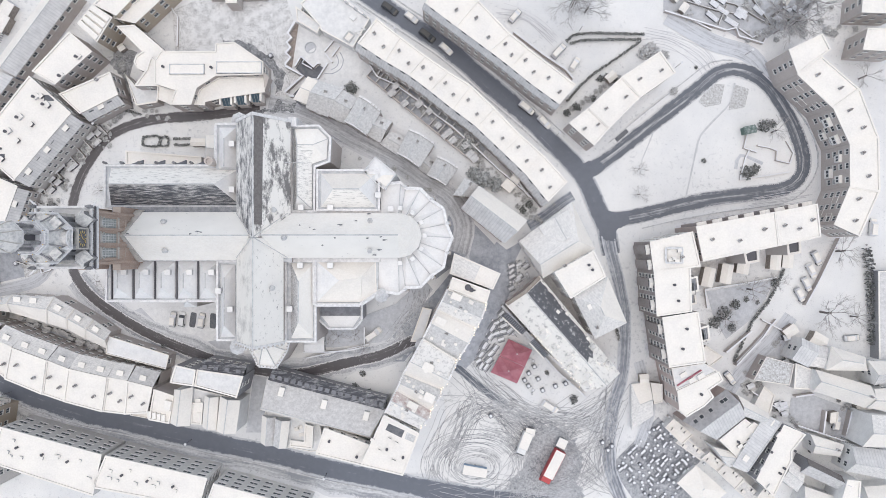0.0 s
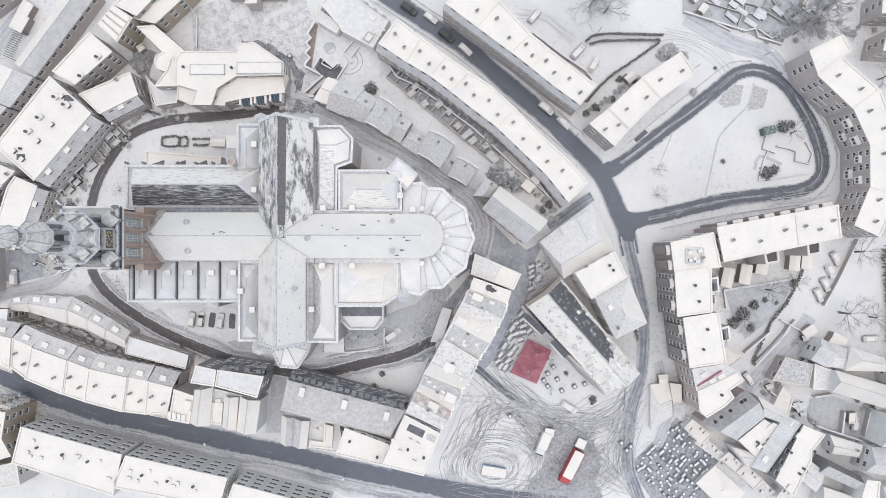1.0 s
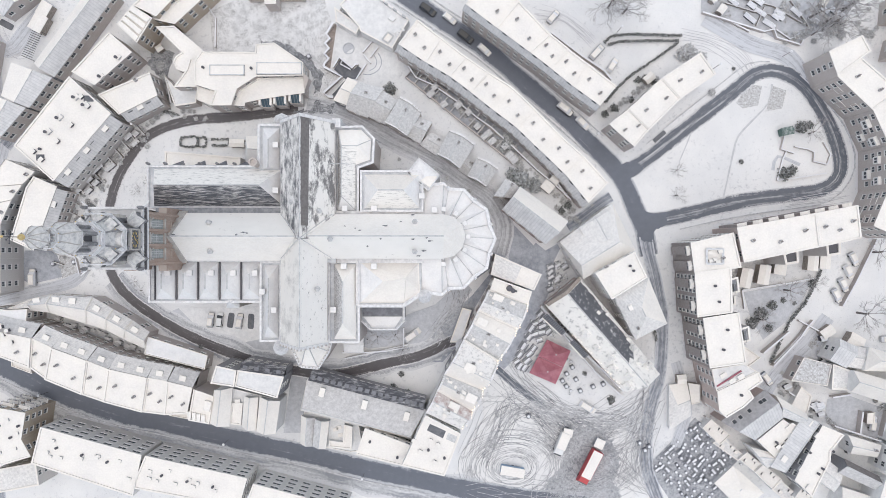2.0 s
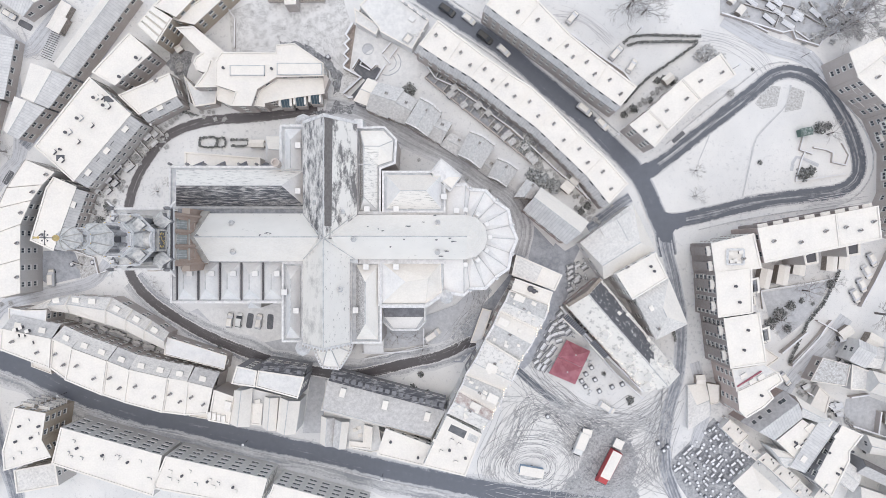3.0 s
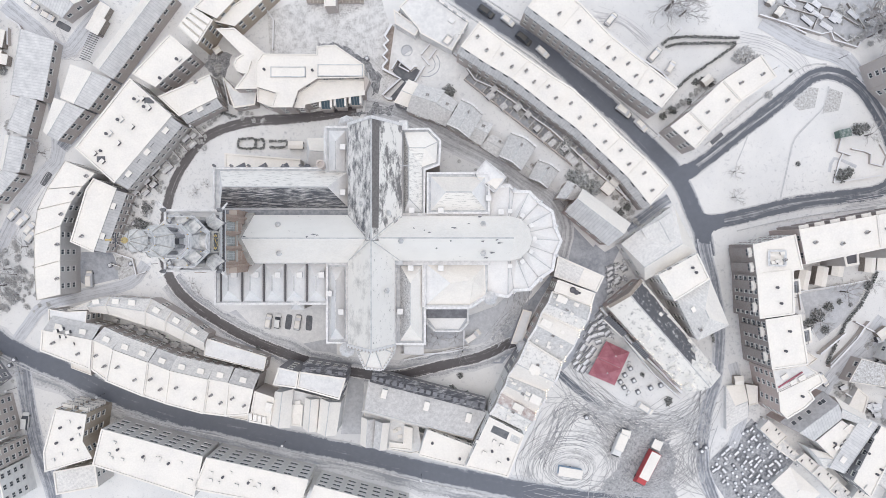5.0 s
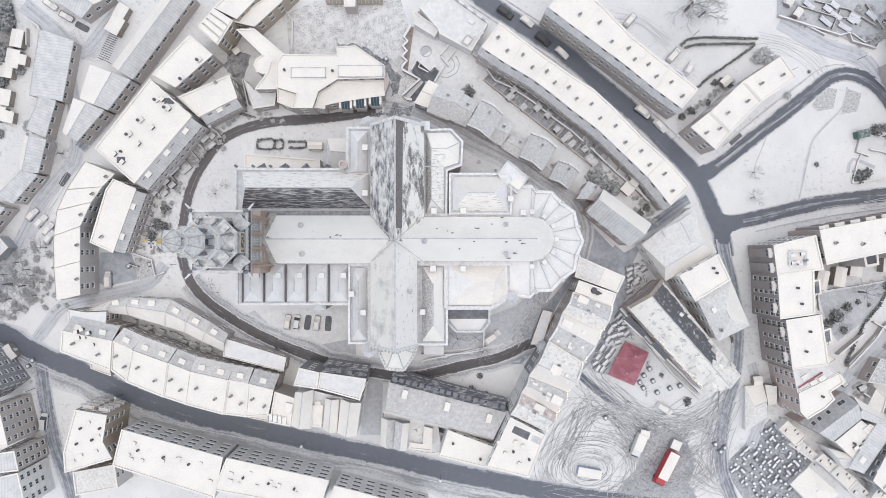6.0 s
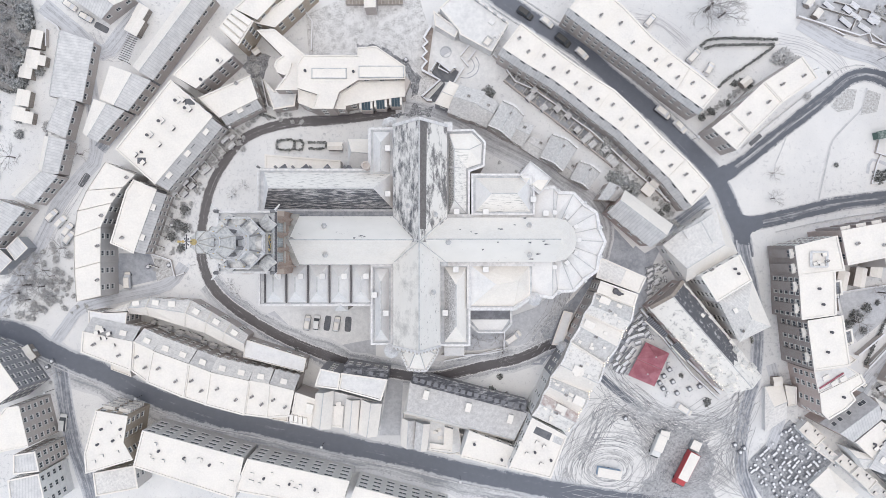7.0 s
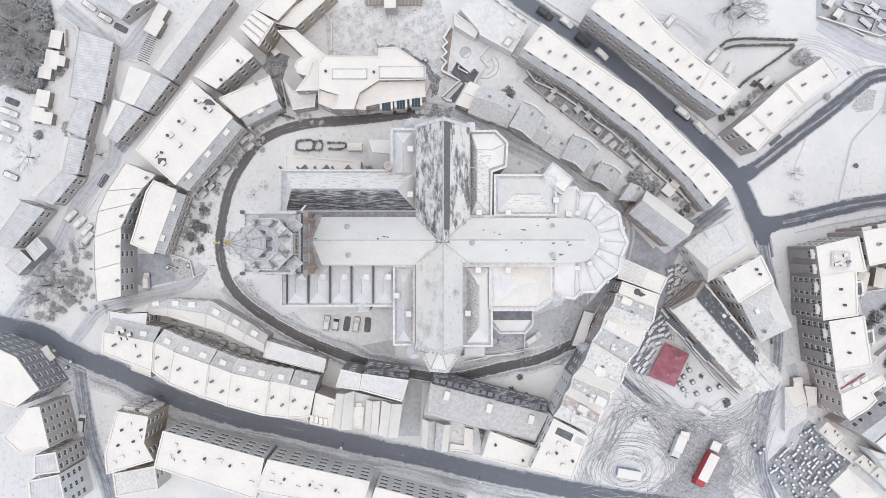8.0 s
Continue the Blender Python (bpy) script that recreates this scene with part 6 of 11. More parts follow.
for a, b in zip(SA, SA[1:]):
    bm = bmesh.new()
    slab(bm, [(*a, 23.2), (*b, 23.2), peak], 0.25)
    part("apse_roof", bm, NAVE_SNOW, CH)
    bm = bmesh.new()
    tube(bm, [(*a, 23.5), (*b, 23.5)], 0.42, 4)
    part("parapet", bm, STONE_PALE, CH)
    bm = bmesh.new()
    tube(bm, [(*a, 23.35), peak], 0.13, 4)
    part("ridge_cap", bm, LEAD, CH)
    n = max(3, int((Vector(b) - Vector(a)).length / 0.75))
    for k in range(n):
        p = Vector(a).lerp(Vector(b), (k + 0.5) / n)
        bm = bmesh.new()
        box(bm, p.x - 0.13, p.y - 0.13, 23.4, p.x + 0.13, p.y + 0.13, 24.1)
        part("merlon", bm, STONE, CH)
for x0 in (-49.2, -37.7):
    for k in range(7):
        u = (k + 0.5) / 7
        bm = bmesh.new()
        x, z = x0 + (-42.6 - x0) * u, 31.6 + 10.2 * u
        box(bm, x - 0.16, -22.75, z - 0.5, x + 0.16, -22.4, z + 0.1)
        part("merlon", bm, STONE, CH)
    bm = bmesh.new()
    slab(bm, [(x0, -22.7, 31.2), (-42.6, -22.7, 41.6), (-42.6, -21.9, 41.6), (x0, -21.9, 31.2)], 1.0)
    part("gable_coping", bm, STONE_PALE, CH)
for x0, x1, s in ((-49.2, -42.6, 1), (-36.0, -42.6, 1)):
    bm = bmesh.new()
    q = [(x0, 30.0, 31.2), (x1, 30.0, 41.6), (x1, 30.7, 41.6), (x0, 30.7, 31.2)]
    slab(bm, q, 1.0)
    part("gable_coping", bm, STONE_PALE, CH)
body(rect(-37, -1.9, -10.4, 8.4), 30.6)
pitched(-41.2, -2.1, -10.2, 8.5, 30.6, 39.0, 'x', (0.05, 0.05), (SLATE_SPECK, NAVE_SNOW, NAVE_SNOW))
AC = (-10.4, 3.2)
AP = [(AC[0] + 5.35 * math.sin(a), AC[1] - 5.35 * math.cos(a)) for a in [math.pi * k / 6 for k in range(7)]]
body(AP, 30.6, "apse_wall")
for k in range(6):
    bm = bmesh.new()
    slab(bm, [(*AP[k], 30.6), (*AP[k + 1], 30.6), (AC[0], AC[1], 39.0)], 0.25)
    part("apse_roof", bm, NAVE_SNOW, CH)

# ring of chapels round the choir
RC = (-10.8, 2.7)
OUT = []
for k in range(-5, 6):
    r = 13.4 if k % 2 == 0 else 12.5
    a = radians(16.4 * k)
    OUT.append((RC[0] + r * math.cos(a), RC[1] + r * math.sin(a)))
OUT = [(-15.6, -10.4), (-10.6, -11.2)] + OUT + [(-10.2, 16.4), (-15.0, 16.0)]
body(OUT + [(-15.6, 9)], 26.8, "chapel_wall")
INN = []
for k in range(len(OUT)):
    v = Vector(OUT[k]) - Vector(RC)
    a = math.atan2(v.y, v.x)
    x = max(-15.4, RC[0] + 5.0 * math.cos(a)) if abs(a) < 1.7 else OUT[k][0]
    INN.append((x, AC[1] + 5.3 * math.sin(a)))
for k in range(len(OUT) - 1):
    hi0, hi1 = (28.3 if k % 2 else 27.1), (27.1 if k % 2 else 28.3)
    bm = bmesh.new()
    o0, o1, i0, i1 = OUT[k], OUT[k + 1], INN[k], INN[k + 1]
    slab(bm, [(*o0, hi0 - 0.3), (*o1, hi1 - 0.3), (*i1, hi1 + 1.5)], 0.3)
    slab(bm, [(*o0, hi0 - 0.3), (*i1, hi1 + 1.5), (*i0, hi0 + 1.5)], 0.3)
    part("chapel_roof", bm, CHAPEL_SNOW, CH)
    q = inset(ccw([o0, o1, RC]), 0.0)
    v = (Vector(o0) + Vector(o1)) / 2 - Vector(RC)
    v.normalize()
    e0, e1 = Vector(o0) - (Vector(o0) - Vector(RC)).normalized() * 0.75, Vector(o1) - (Vector(o1) - Vector(RC)).normalized() * 0.75
    bm = bmesh.new()
    prism(bm, ccw([o0, o1, tuple(e1), tuple(e0)]), 26.6, 28.4)
    part("chapel_coping", bm, STONE_PALE, CH)
    bm = bmesh.new()
    tube(bm, [(*o0, hi0 - 0.15), (*i0, hi0 + 1.6)], 0.12, 5)
    part("ridge_cap", bm, LEAD, CH)
for k in range(-3, 4):
    a = radians(32.8 * k / 1.15)
    m = Matrix.Translation((RC[0] + 6.4 * math.cos(a), AC[1] + 6.6 * math.sin(a), 29.3)) @ Matrix.Rotation(a, 4, 'Z') @ Matrix.Scale(0.8, 4)
    put("roof_hatch", HATCH, m, CH)

# small porch turret on the south aisle
bm = bmesh.new()
box(bm, -62.2 - 1.5, -12.7 - 1.5, 10.0, -62.2 + 1.5, -12.7 + 1.5, 24.4)
part("porch_wall", bm, STONE, CH)
bm = bmesh.new()
turned(bm, [(2.3, 24.3), (2.3, 24.6), (0.05, 27.6)], 4, (-62.2, -12.7, 0), 0, math.pi / 4)
part("porch_roof", bm, CHURCH_SNOW, CH)

# aisle roofs along the transept
for x0, y0, x1, y1, mats, h in ((-54.9, 18.6, -49.2, 30.2, (CHURCH_SNOW, CHURCH_SNOW), (0.2, 3)), (-54.5, -22.1, -49.4, -2.9, (CHURCH_SNOW, CHURCH_SNOW), (3, 3)), (-38.0, -22.4, -30.6, -2.6, (SLATE_DOTS, NAVE_SNOW), (4.2, 4))):
    body(rect(x0, y0, x1, y1), 27.6, "aisle_wall")
    pitched(x0 + (1.3 if x0 > -40 else 0.85), y0 + 0.85, x1 - 0.85, y1 - 0.85, 27.9, 32.4 if x0 > -40 else 31.0, 'y', h, mats)
    if y0 > 10:
        for a, b in (((x0, y0 + 2), (x0, y1)), ((x0, y1), (x1, y1))):
            bm = bmesh.new()
            tube(bm, [(*a, 28.2), (*b, 28.2)], 0.36, 4)
            part("parapet", bm, STONE_PALE, CH)
    else:
        gutter(rect(x0, y0, x1, y1), 28.0)
NE = [(-36.4, 8.8), (-30.8, 8.8), (-30.7, 19.7), (-27.2, 21.0), (-26.9, 26.8), (-29.8, 29.8), (-36.6, 29.6)]
body(NE, 28.2, "aisle_wall")
gutter(NE, 28.6)
NE_WEST = snowy("streaked_slates_under_snow", (0.19, 0.195, 0.21), 0.55, 1.3, (0.80, 0.795, 0.79), 0.10, (0.5, 2.2, 1))
NE_EAST = snowy("thin_snow_with_slate_courses", (0.26, 0.26, 0.275), 0.74, 1.0, (0.86, 0.85, 0.83), 0.10, (0.45, 2.6, 1))
N0, N1, N2 = (-34.5, 12.7, 31.9), (-34.5, 24.7, 31.9), (-30.8, 24.7, 31.6)
for pts, mt in (([(-35.7, 9.6, 28.7), N0, N1, (-35.7, 28.8, 28.7)], NE_WEST), ([(-35.7, 9.6, 28.7), (-31.5, 9.6, 28.7), N0], CHURCH_SNOW), ([(-31.5, 9.6, 28.7), (-31.5, 20.5, 28.7), N0], NE_EAST), ([(-31.5, 20.5, 28.7), N1, N0], NE_EAST), ([(-31.5, 20.5, 28.7), N2, N1], NE_EAST), ([(-31.5, 20.5, 28.7), (-28.0, 21.7, 28.7), N2], NAVE_SNOW), ([(-28.0, 21.7, 28.7), (-27.7, 26.5, 28.7), N2], NAVE_SNOW), ([(-27.7, 26.5, 28.7), (-30.1, 28.9, 28.7), N2], NAVE_SNOW), ([(-30.1, 28.9, 28.7), (-35.7, 28.8, 28.7), N1, N2], NAVE_SNOW)):
    bm = bmesh.new()
    slab(bm, pts, 0.25)
    part("chapel_roof", bm, mt, CH)
for a, b in ((N0, N1), (N1, N2), (N0, (-35.7, 9.6, 28.8)), (N0, (-31.5, 9.6, 28.8)), (N2, (-27.7, 26.5, 28.8)), (N1, (-35.7, 28.8, 28.8))):
    bm = bmesh.new()
    tube(bm, [a, b], 0.12, 4)
    part("ridge_cap", bm, LEAD, CH)

# chapels beside the choir
body(rect(-30.2, 9.2, -15.2, 19.0), 29.0, "chapel_wall")
pitched(-29.3, 10.0, -16.1, 18.1, 29.2, 33.6, 'x', (3.6, 3.6), (SLATE_STREAK, SNOW, CHURCH_SNOW))
gutter(rect(-30.2, 9.2, -15.2, 19.0), 29.2)
body([(-30.8, -13.2), (-19.9, -13.2), (-15.6, -10.2), (-15.6, -2.6), (-30.8, -2.6)], 28.0, "chapel_wall")
for pts, mt in (([(-30.4, -12.8, 28.3), (-19.9, -12.8, 28.3), (-19.2, -6.6, 32.0), (-24.6, -7.4, 32.0)], SNOW), ([(-30.4, -12.8, 28.3), (-24.6, -7.4, 32.0), (-30.4, -3.0, 28.3)], CHURCH_SNOW), ([(-30.4, -3.0, 28.3), (-24.6, -7.4, 32.0), (-19.2, -6.6, 32.0), (-16.2, -3.0, 28.3)], SNOW), ([(-19.9, -12.8, 28.3), (-16.0, -10.2, 28.3), (-16.2, -3.0, 28.3), (-19.2, -6.6, 32.0)], SNOW)):
    bm = bmesh.new()
    slab(bm, pts, 0.25)
    part("chapel_roof", bm, mt, CH)
bm = bmesh.new()
for a, b in (((-30.8, -13.4), (-19.9, -13.4)), ((-19.9, -13.4), (-15.5, -10.4)), ((-30.9, -13.4), (-30.9, -2.6))):
    tube(bm, [(*a, 28.7), (*b, 28.7)], 0.5, 4)
part("parapet", bm, STONE_PALE, CH)
body([(-30.6, -13.4), (-20.2, -13.4), (-20.2, -17.6), (-22.0, -19.6), (-28.4, -19.6), (-30.6, -17.6)], 22.6, "sacristy_wall", BRICK_DARK)
# the dark slate strip stands in for a shaded, roofless recess by the chapel
for pts, mt in (([(-30.4, -13.6, 23.2), (-20.4, -13.6, 23.2), (-20.4, -16.6, 22.8), (-30.4, -16.6, 22.8)], SLATE_PLAIN), ([(-30.2, -16.6, 23.0), (-20.6, -16.6, 23.0), (-22.4, -19.4, 22.7), (-28.0, -19.4, 22.7)], CHAPEL_SNOW)):
    bm = bmesh.new()
    slab(bm, pts, 0.3)
    part("sacristy_roof_and_recess", bm, mt, CH)

for a, b in (((-30.6, -17.6), (-28.4, -19.7)), ((-28.4, -19.7), (-22.0, -19.7)), ((-22.0, -19.7), (-20.1, -17.6)), ((-20.1, -17.6), (-20.1, -13.4))):
    bm = bmesh.new()
    tube(bm, [(*a, 23.3), (*b, 23.3)], 0.3, 4)
    part("parapet", bm, STONE_PALE, CH)
# north aisle with its long roof, south aisle of five cross roofs
body(rect(-82.0, 9.9, -49.2, 20.2), 26.8, "aisle_wall")
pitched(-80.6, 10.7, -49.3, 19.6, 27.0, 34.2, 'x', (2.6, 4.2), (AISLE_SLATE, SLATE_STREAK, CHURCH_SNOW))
for a, b in (((-55.0, 20.3), (-82.0, 20.3)), ((-82.0, 20.3), (-82.0, 10.0)), ((-82.0, 10.0), (-49.4, 10.0))):
    bm = bmesh.new()
    tube(bm, [(*a, 27.2), (*b, 27.2)], 0.3, 4)
    part("parapet", bm, STONE_PALE, CH)
body(rect(-82.0, -12.6, -54.4, -2.5), 26.4, "aisle_wall")
gutter(rect(-82.0, -12.8, -54.4, -2.5), 26.4)
for k in range(5):
    x0 = -80.6 + 5.25 * k
    pitched(x0 + 0.35, -12.0, x0 + 5.0, -3.0, 26.6, 29.6, 'y', (2.6, 2.8), (CHURCH_SNOW, CHURCH_SNOW, CHURCH_SNOW))
    put("roof_hatch", HATCH, Matrix.Translation((x0 + 3.9, -5.6, 28.2)), CH)
# dark bars paint in the shadow lines along the valley gutters
for k in range(6):
    x0 = -80.6 + 5.25 * k
    bm = bmesh.new()
    box(bm, x0 - 0.12, -12.2, 26.3, x0 + 0.2, -2.8, 26.9)
    part("shaded_valley_gutter", bm, DARK, CH)
for x, y in ((-50.4, 25.1), (-50.4, 14.2), (-53.6, -10.0), (-50.8, -14.4), (-33.9, 9.9), (-26.9, 9.9), (-34.1, -3.9), (-26.9, -3.9), (-36.6, -14.3), (-15.5, 12.9), (-12.5, 9.6)):
    put("roof_hatch", HATCH, Matrix.Translation((x, y, 29.6)), CH)
for x, y, z in ((-64.6, -0.4, 34.6), (-64.9, 6.4, 34.6), (-17, 6.6, 34.0), (-17, -0.4, 34.6), (-36, 2.5, 39.0), (-39, 9, 36), (-45.2, 11, 36.6), (-39.4, -9, 35.8)):
    bm = bmesh.new()
    turned(bm, [(0.55, -0.8), (0.45, 0.5), (0.7, 0.55), (0.12, 1.5), (0.02, 1.8)], 6, (x, y, z))
    part("roof_lantern", bm, LEAD, CH)

# gutter floors between the roofs
for x0, y0, x1, y1, mt in ((-79.8, 8.5, -49.0, 10.1, GUTTER), (-80, -2.9, -49.2, -2.2, STONE_PALE), (-37, 8.2, -15.0, 9.4, STONE_PALE), (-37, -3.2, -15.0, -1.8, STONE_PALE)):
    bm = bmesh.new()
    box(bm, x0, y0, 24, x1, y1, 28.2 if mt is GUTTER else 29.0)
    part("gutter_floor", bm, mt, CH)

# coping of the nave gable against the tower
for side in (-1, 1):
    bm = bmesh.new()
    slab(bm, [(-73.3, 3.1 + side * 6.2, 30.4), (-73.3, 3.1, 40.2), (-72.3, 3.1, 39.9), (-71.4, 3.1 + side * 6.2, 30.4)], 0.9)
    part("gable_coping", bm, STONE, CH)
# dark slate wedges stand in for the triangular shadows by the aisle buttresses
for k in range(4):
    x = -78.6 + 5.6 * k
    bm = bmesh.new()
    slab(bm, [(x, 21.0, 22.0), (x + 2.2, 21.0, 18.5), (x, 23.4, 12.5)], 0.5)
    part("buttress_shadow_wedge", bm, SLATE_PLAIN, CH)
# turrets
for x, y, z, r in ((-50.2, 31.6, 24, 1.9), (-49.5, -23.6, 28, 1.75), (-14.9, -11.2, 27.5, 1.6), (-5.6, -24.6, 17.0, 1.5)):
    bm = bmesh.new()
    turned(bm, [(r * 0.92, -22), (r * 0.92, 0), (r * 1.1, 0.1), (r * 1.1, 0.5), (r * 0.45, 3.0), (0.05, 4.6)], 8, (x, y, z))
    part("turret", bm, STONE_PALE, CH)
for y in (29.8, 30.4):
    bm = bmesh.new()
    box(bm, -36.9, y - 0.6, 10, -34.9, y + 1.6, 30.6)
    part("pinnacle", bm, STONE_PALE, CH)
    break

# low north-west annex and boiler house
flat_house("annex", [(-84.6, 26.2), (-64.4, 24.6), (-64.4, 21.4), (-84.6, 21.4)], 9.5, "low white-roofed annex beside the church aisle", BRICK_GREY, faces=[])
gable_house("boiler_house", [(-61.6, 29.4), (-55.2, 29.4), (-55.2, 21.6), (-61.6, 22.6)], 14.0, 17.0, "boiler house with a tall round flue", BRICK_GREY, (SNOW, CHURCH_SNOW), (1, 1), faces=[])
bm = bmesh.new()
turned(bm, [(0.95, -14), (0.9, 14.5), (1.05, 14.6), (1.05, 15.4), (0.65, 15.4), (0.6, 14.9)], 14, (-55.6, 20.9, 16))
solid("flue", bm, BRICK_BROWN, "round brick flue beside the church", "chimney")

# roof platform north of the chapels
PL = thing("roof_platform", (-15.1, 18.2, terrain(-15, 18)), "square stair tower with a railed flat roof", "tower")
sq = [(-16.2, 22.0), (-11.2, 18.0), (-14.0, 14.2), (-19.0, 18.4)]
bm = bmesh.new()
prism(bm, ccw(sq), 2, 29.0)
part("wall", bm, STONE_PALE, PL)
bm = bmesh.new()
prism(bm, ccw(inset(ccw(sq), 0.4)), 28.8, 29.3)
part("deck", bm, CHURCH_SNOW, PL)
bm = bmesh.new()
prism(bm, ccw([(-14.4, 17.6), (-11.8, 17.6), (-13.6, 14.9), (-15.8, 16.6)]), 29.2, 30.1)
part("skylight", bm, SNOW, PL)
cs = ccw(sq)
for i in range(4):
    bm = bmesh.new()
    a, b = Vector((*cs[i], 0)), Vector((*cs[(i + 1) % 4], 0))
    for z in (29.8, 30.4):
        tube(bm, [(a.x, a.y, z), (b.x, b.y, z)], 0.10, 4)
    for k in range(5):
        p = a.lerp(b, k / 4)
        tube(bm, [(p.x, p.y, 28.9), (p.x, p.y, 30.5)], 0.10, 4)
    part("railing", bm, STONE_PALE, PL)

# ---- tower ----
TOWER_SNOW = two_tone("patchy_snow_on_lead", (0.74, 0.73, 0.72), (0.40, 0.405, 0.42), 1.3, 0.44, 0.72, 0.7, 0.4, 0.05, fine=3.5, specks=(0.26, 0.27, 0.29))
LEADED = two_tone("leaded_glass", (0.22, 0.25, 0.25), (0.34, 0.37, 0.365), 1.2, rough=0.4, bump=0.0)
TW = thing("church_tower", (-79.2, 2.6, terrain(-79, 2.6)), "square brick church tower with octagonal lantern and gilded cross", "tower")
TX0, TX1, TY0, TY1 = -83.4, -72.9, -3.4, 8.2
bm = bmesh.new()
for p, q, holes in (((TX1, TY0), (TX1, TY1), [(1.5, 41.0, 3.6, 49.0), (4.75, 41.0, 6.85, 49.0), (8.0, 41.0, 10.1, 49.0)]), ((TX1, TY1), (TX0, TY1), []), ((TX0, TY1), (TX0, TY0), []), ((TX0, TY0), (TX1, TY0), [])):
    facade(bm, p, q, -2.0, 52.2, holes, 0.35)
bm.faces.new([bm.verts.new(v) for v in ((TX0, TY0, 52.2), (TX1, TY0, 52.2), (TX1, TY1, 52.2), (TX0, TY1, 52.2))])
part("shaft", bm, TOWER_BRICK, TW)
for u in (1.5, 4.75, 8.0):
    bm = bmesh.new()
    box(bm, TX1 - 0.33, TY0 + u + 0.05, 41.05, TX1 - 0.24, TY0 + u + 2.05, 48.95)
    win = part("belfry_window", bm, LEADED, TW, "leaded belfry window")
    bm = bmesh.new()
    for k in range(1, 4):
        box(bm, TX1 - 0.24, TY0 + u + 0.525 * k - 0.06, 41.05, TX1 - 0.16, TY0 + u + 0.525 * k + 0.06, 48.95)
    for k in range(1, 6):
        box(bm, TX1 - 0.23, TY0 + u + 0.05, 41 + 1.35 * k, TX1 - 0.17, TY0 + u + 2.05, 41.12 + 1.35 * k)
    part("glazing_bar", bm, LEAD, win)
    bm = bmesh.new()
    box(bm, TX1, TY0 + u - 0.3, 40.5, TX1 + 0.25, TY0 + u + 2.4, 40.9)
    part("string_course", bm, STONE, TW)
    bm = bmesh.new()
    box(bm, TX1, TY0 + u - 0.3, 49.1, TX1 + 0.2, TY0 + u + 2.4, 49.5)
    part("string_course", bm, STONE, TW)
for u in (1.5, 4.75, 8.0):
    cy = TY0 + u + 1.05
    for sgn in (-1, 1):
        bm = bmesh.new()
        arc = [(cy + sgn * 1.05 * math.cos(math.pi / 2 * k / 5), 47.2 + 1.75 * math.sin(math.pi / 2 * k / 5)) for k in range(6)]
        pts = [(y, z) for y, z in arc] + [(cy + sgn * 1.06, 49.0)]
        rings = [[bm.verts.new((x, y, z)) for y, z in pts] for x in (TX1 - 0.2, TX1 - 0.02)]
        bm.faces.new(rings[0])
        bm.faces.new(rings[1][::-1])
        for k in range(len(pts)):
            bm.faces.new((rings[0][k], rings[0][(k + 1) % len(pts)], rings[1][(k + 1) % len(pts)], rings[1][k]))
        part("arch_spandrel", bm, TOWER_BRICK, TW)
for y in (TY0 + 0.15, TY0 + 4.15, TY0 + 7.45, TY1 - 0.65):
    bm = bmesh.new()
    box(bm, TX1, y, 30, TX1 + 0.3, y + 0.5, 51)
    part("pilaster", bm, TOWER_BRICK, TW)
for u in (1.5, 4.75, 8.0):
    bm = bmesh.new()
    cy = TY0 + u + 1.05
    tube(bm, [(TX1 + 0.12, cy + 1.15 * math.cos(math.pi * k / 8), 47.6 + 1.5 * math.sin(math.pi * k / 8)) for k in range(9)], 0.16, 5)
    part("arch", bm, STONE, TW)
    bm = bmesh.new()
    for y0 in (cy - 1.1, cy + 0.85):
        box(bm, TX1, y0, 33.5, TX1 + 0.3, y0 + 0.25, 40)
    box(bm, TX1, cy - 1.1, 36.6, TX1 + 0.22, cy + 1.1, 37.0)
    part("panel_moulding", bm, TOWER_BRICK, TW)
bm = bmesh.new()
box(bm, TX0 - 0.7, TY0 - 0.7, 51.4, TX1 + 0.7, TY1 + 0.7, 52.4)
part("cornice", bm, STONE_PALE, TW)
bm = bmesh.new()
box(bm, TX0 - 0.5, TY0 - 0.5, 52.4, TX1 + 0.5, TY1 + 0.5, 52.9)
part("platform", bm, CHURCH_SNOW, TW)
for x0, y0, x1, y1 in ((TX0 - 0.7, TY0 - 0.7, TX1 + 0.7, TY0 - 0.2), (TX0 - 0.7, TY1 + 0.2, TX1 + 0.7, TY1 + 0.7), (TX1 + 0.2, TY0 - 0.2, TX1 + 0.7, TY1 + 0.2), (TX0 - 0.7, TY0 - 0.2, TX0 - 0.2, TY1 + 0.2)):
    bm = bmesh.new()
    box(bm, x0, y0, 54.1, x1, y1, 54.5)
    part("balustrade_rail", bm, STONE_PALE, TW)
    bm = bmesh.new()
    n = 14
    for k in range(n):
        f = (k + 0.5) / n
        cx, cy = (x0 + (x1 - x0) * f, (y0 + y1) / 2) if x1 - x0 > y1 - y0 else ((x0 + x1) / 2, y0 + (y1 - y0) * f)
        box(bm, cx - 0.12, cy - 0.12, 52.4, cx + 0.12, cy + 0.12, 54.1)
    part("balusters", bm, STONE, TW)["kind"] = "stuff"
TC = (-77.1, 2.1)
bm = bmesh.new()
box(bm, TX1 + 0.75, TY0 - 0.5, 53.2, TX1 + 1.05, TY1 + 0.5, 53.6)
part("gutter_slit", bm, DARK, TW)
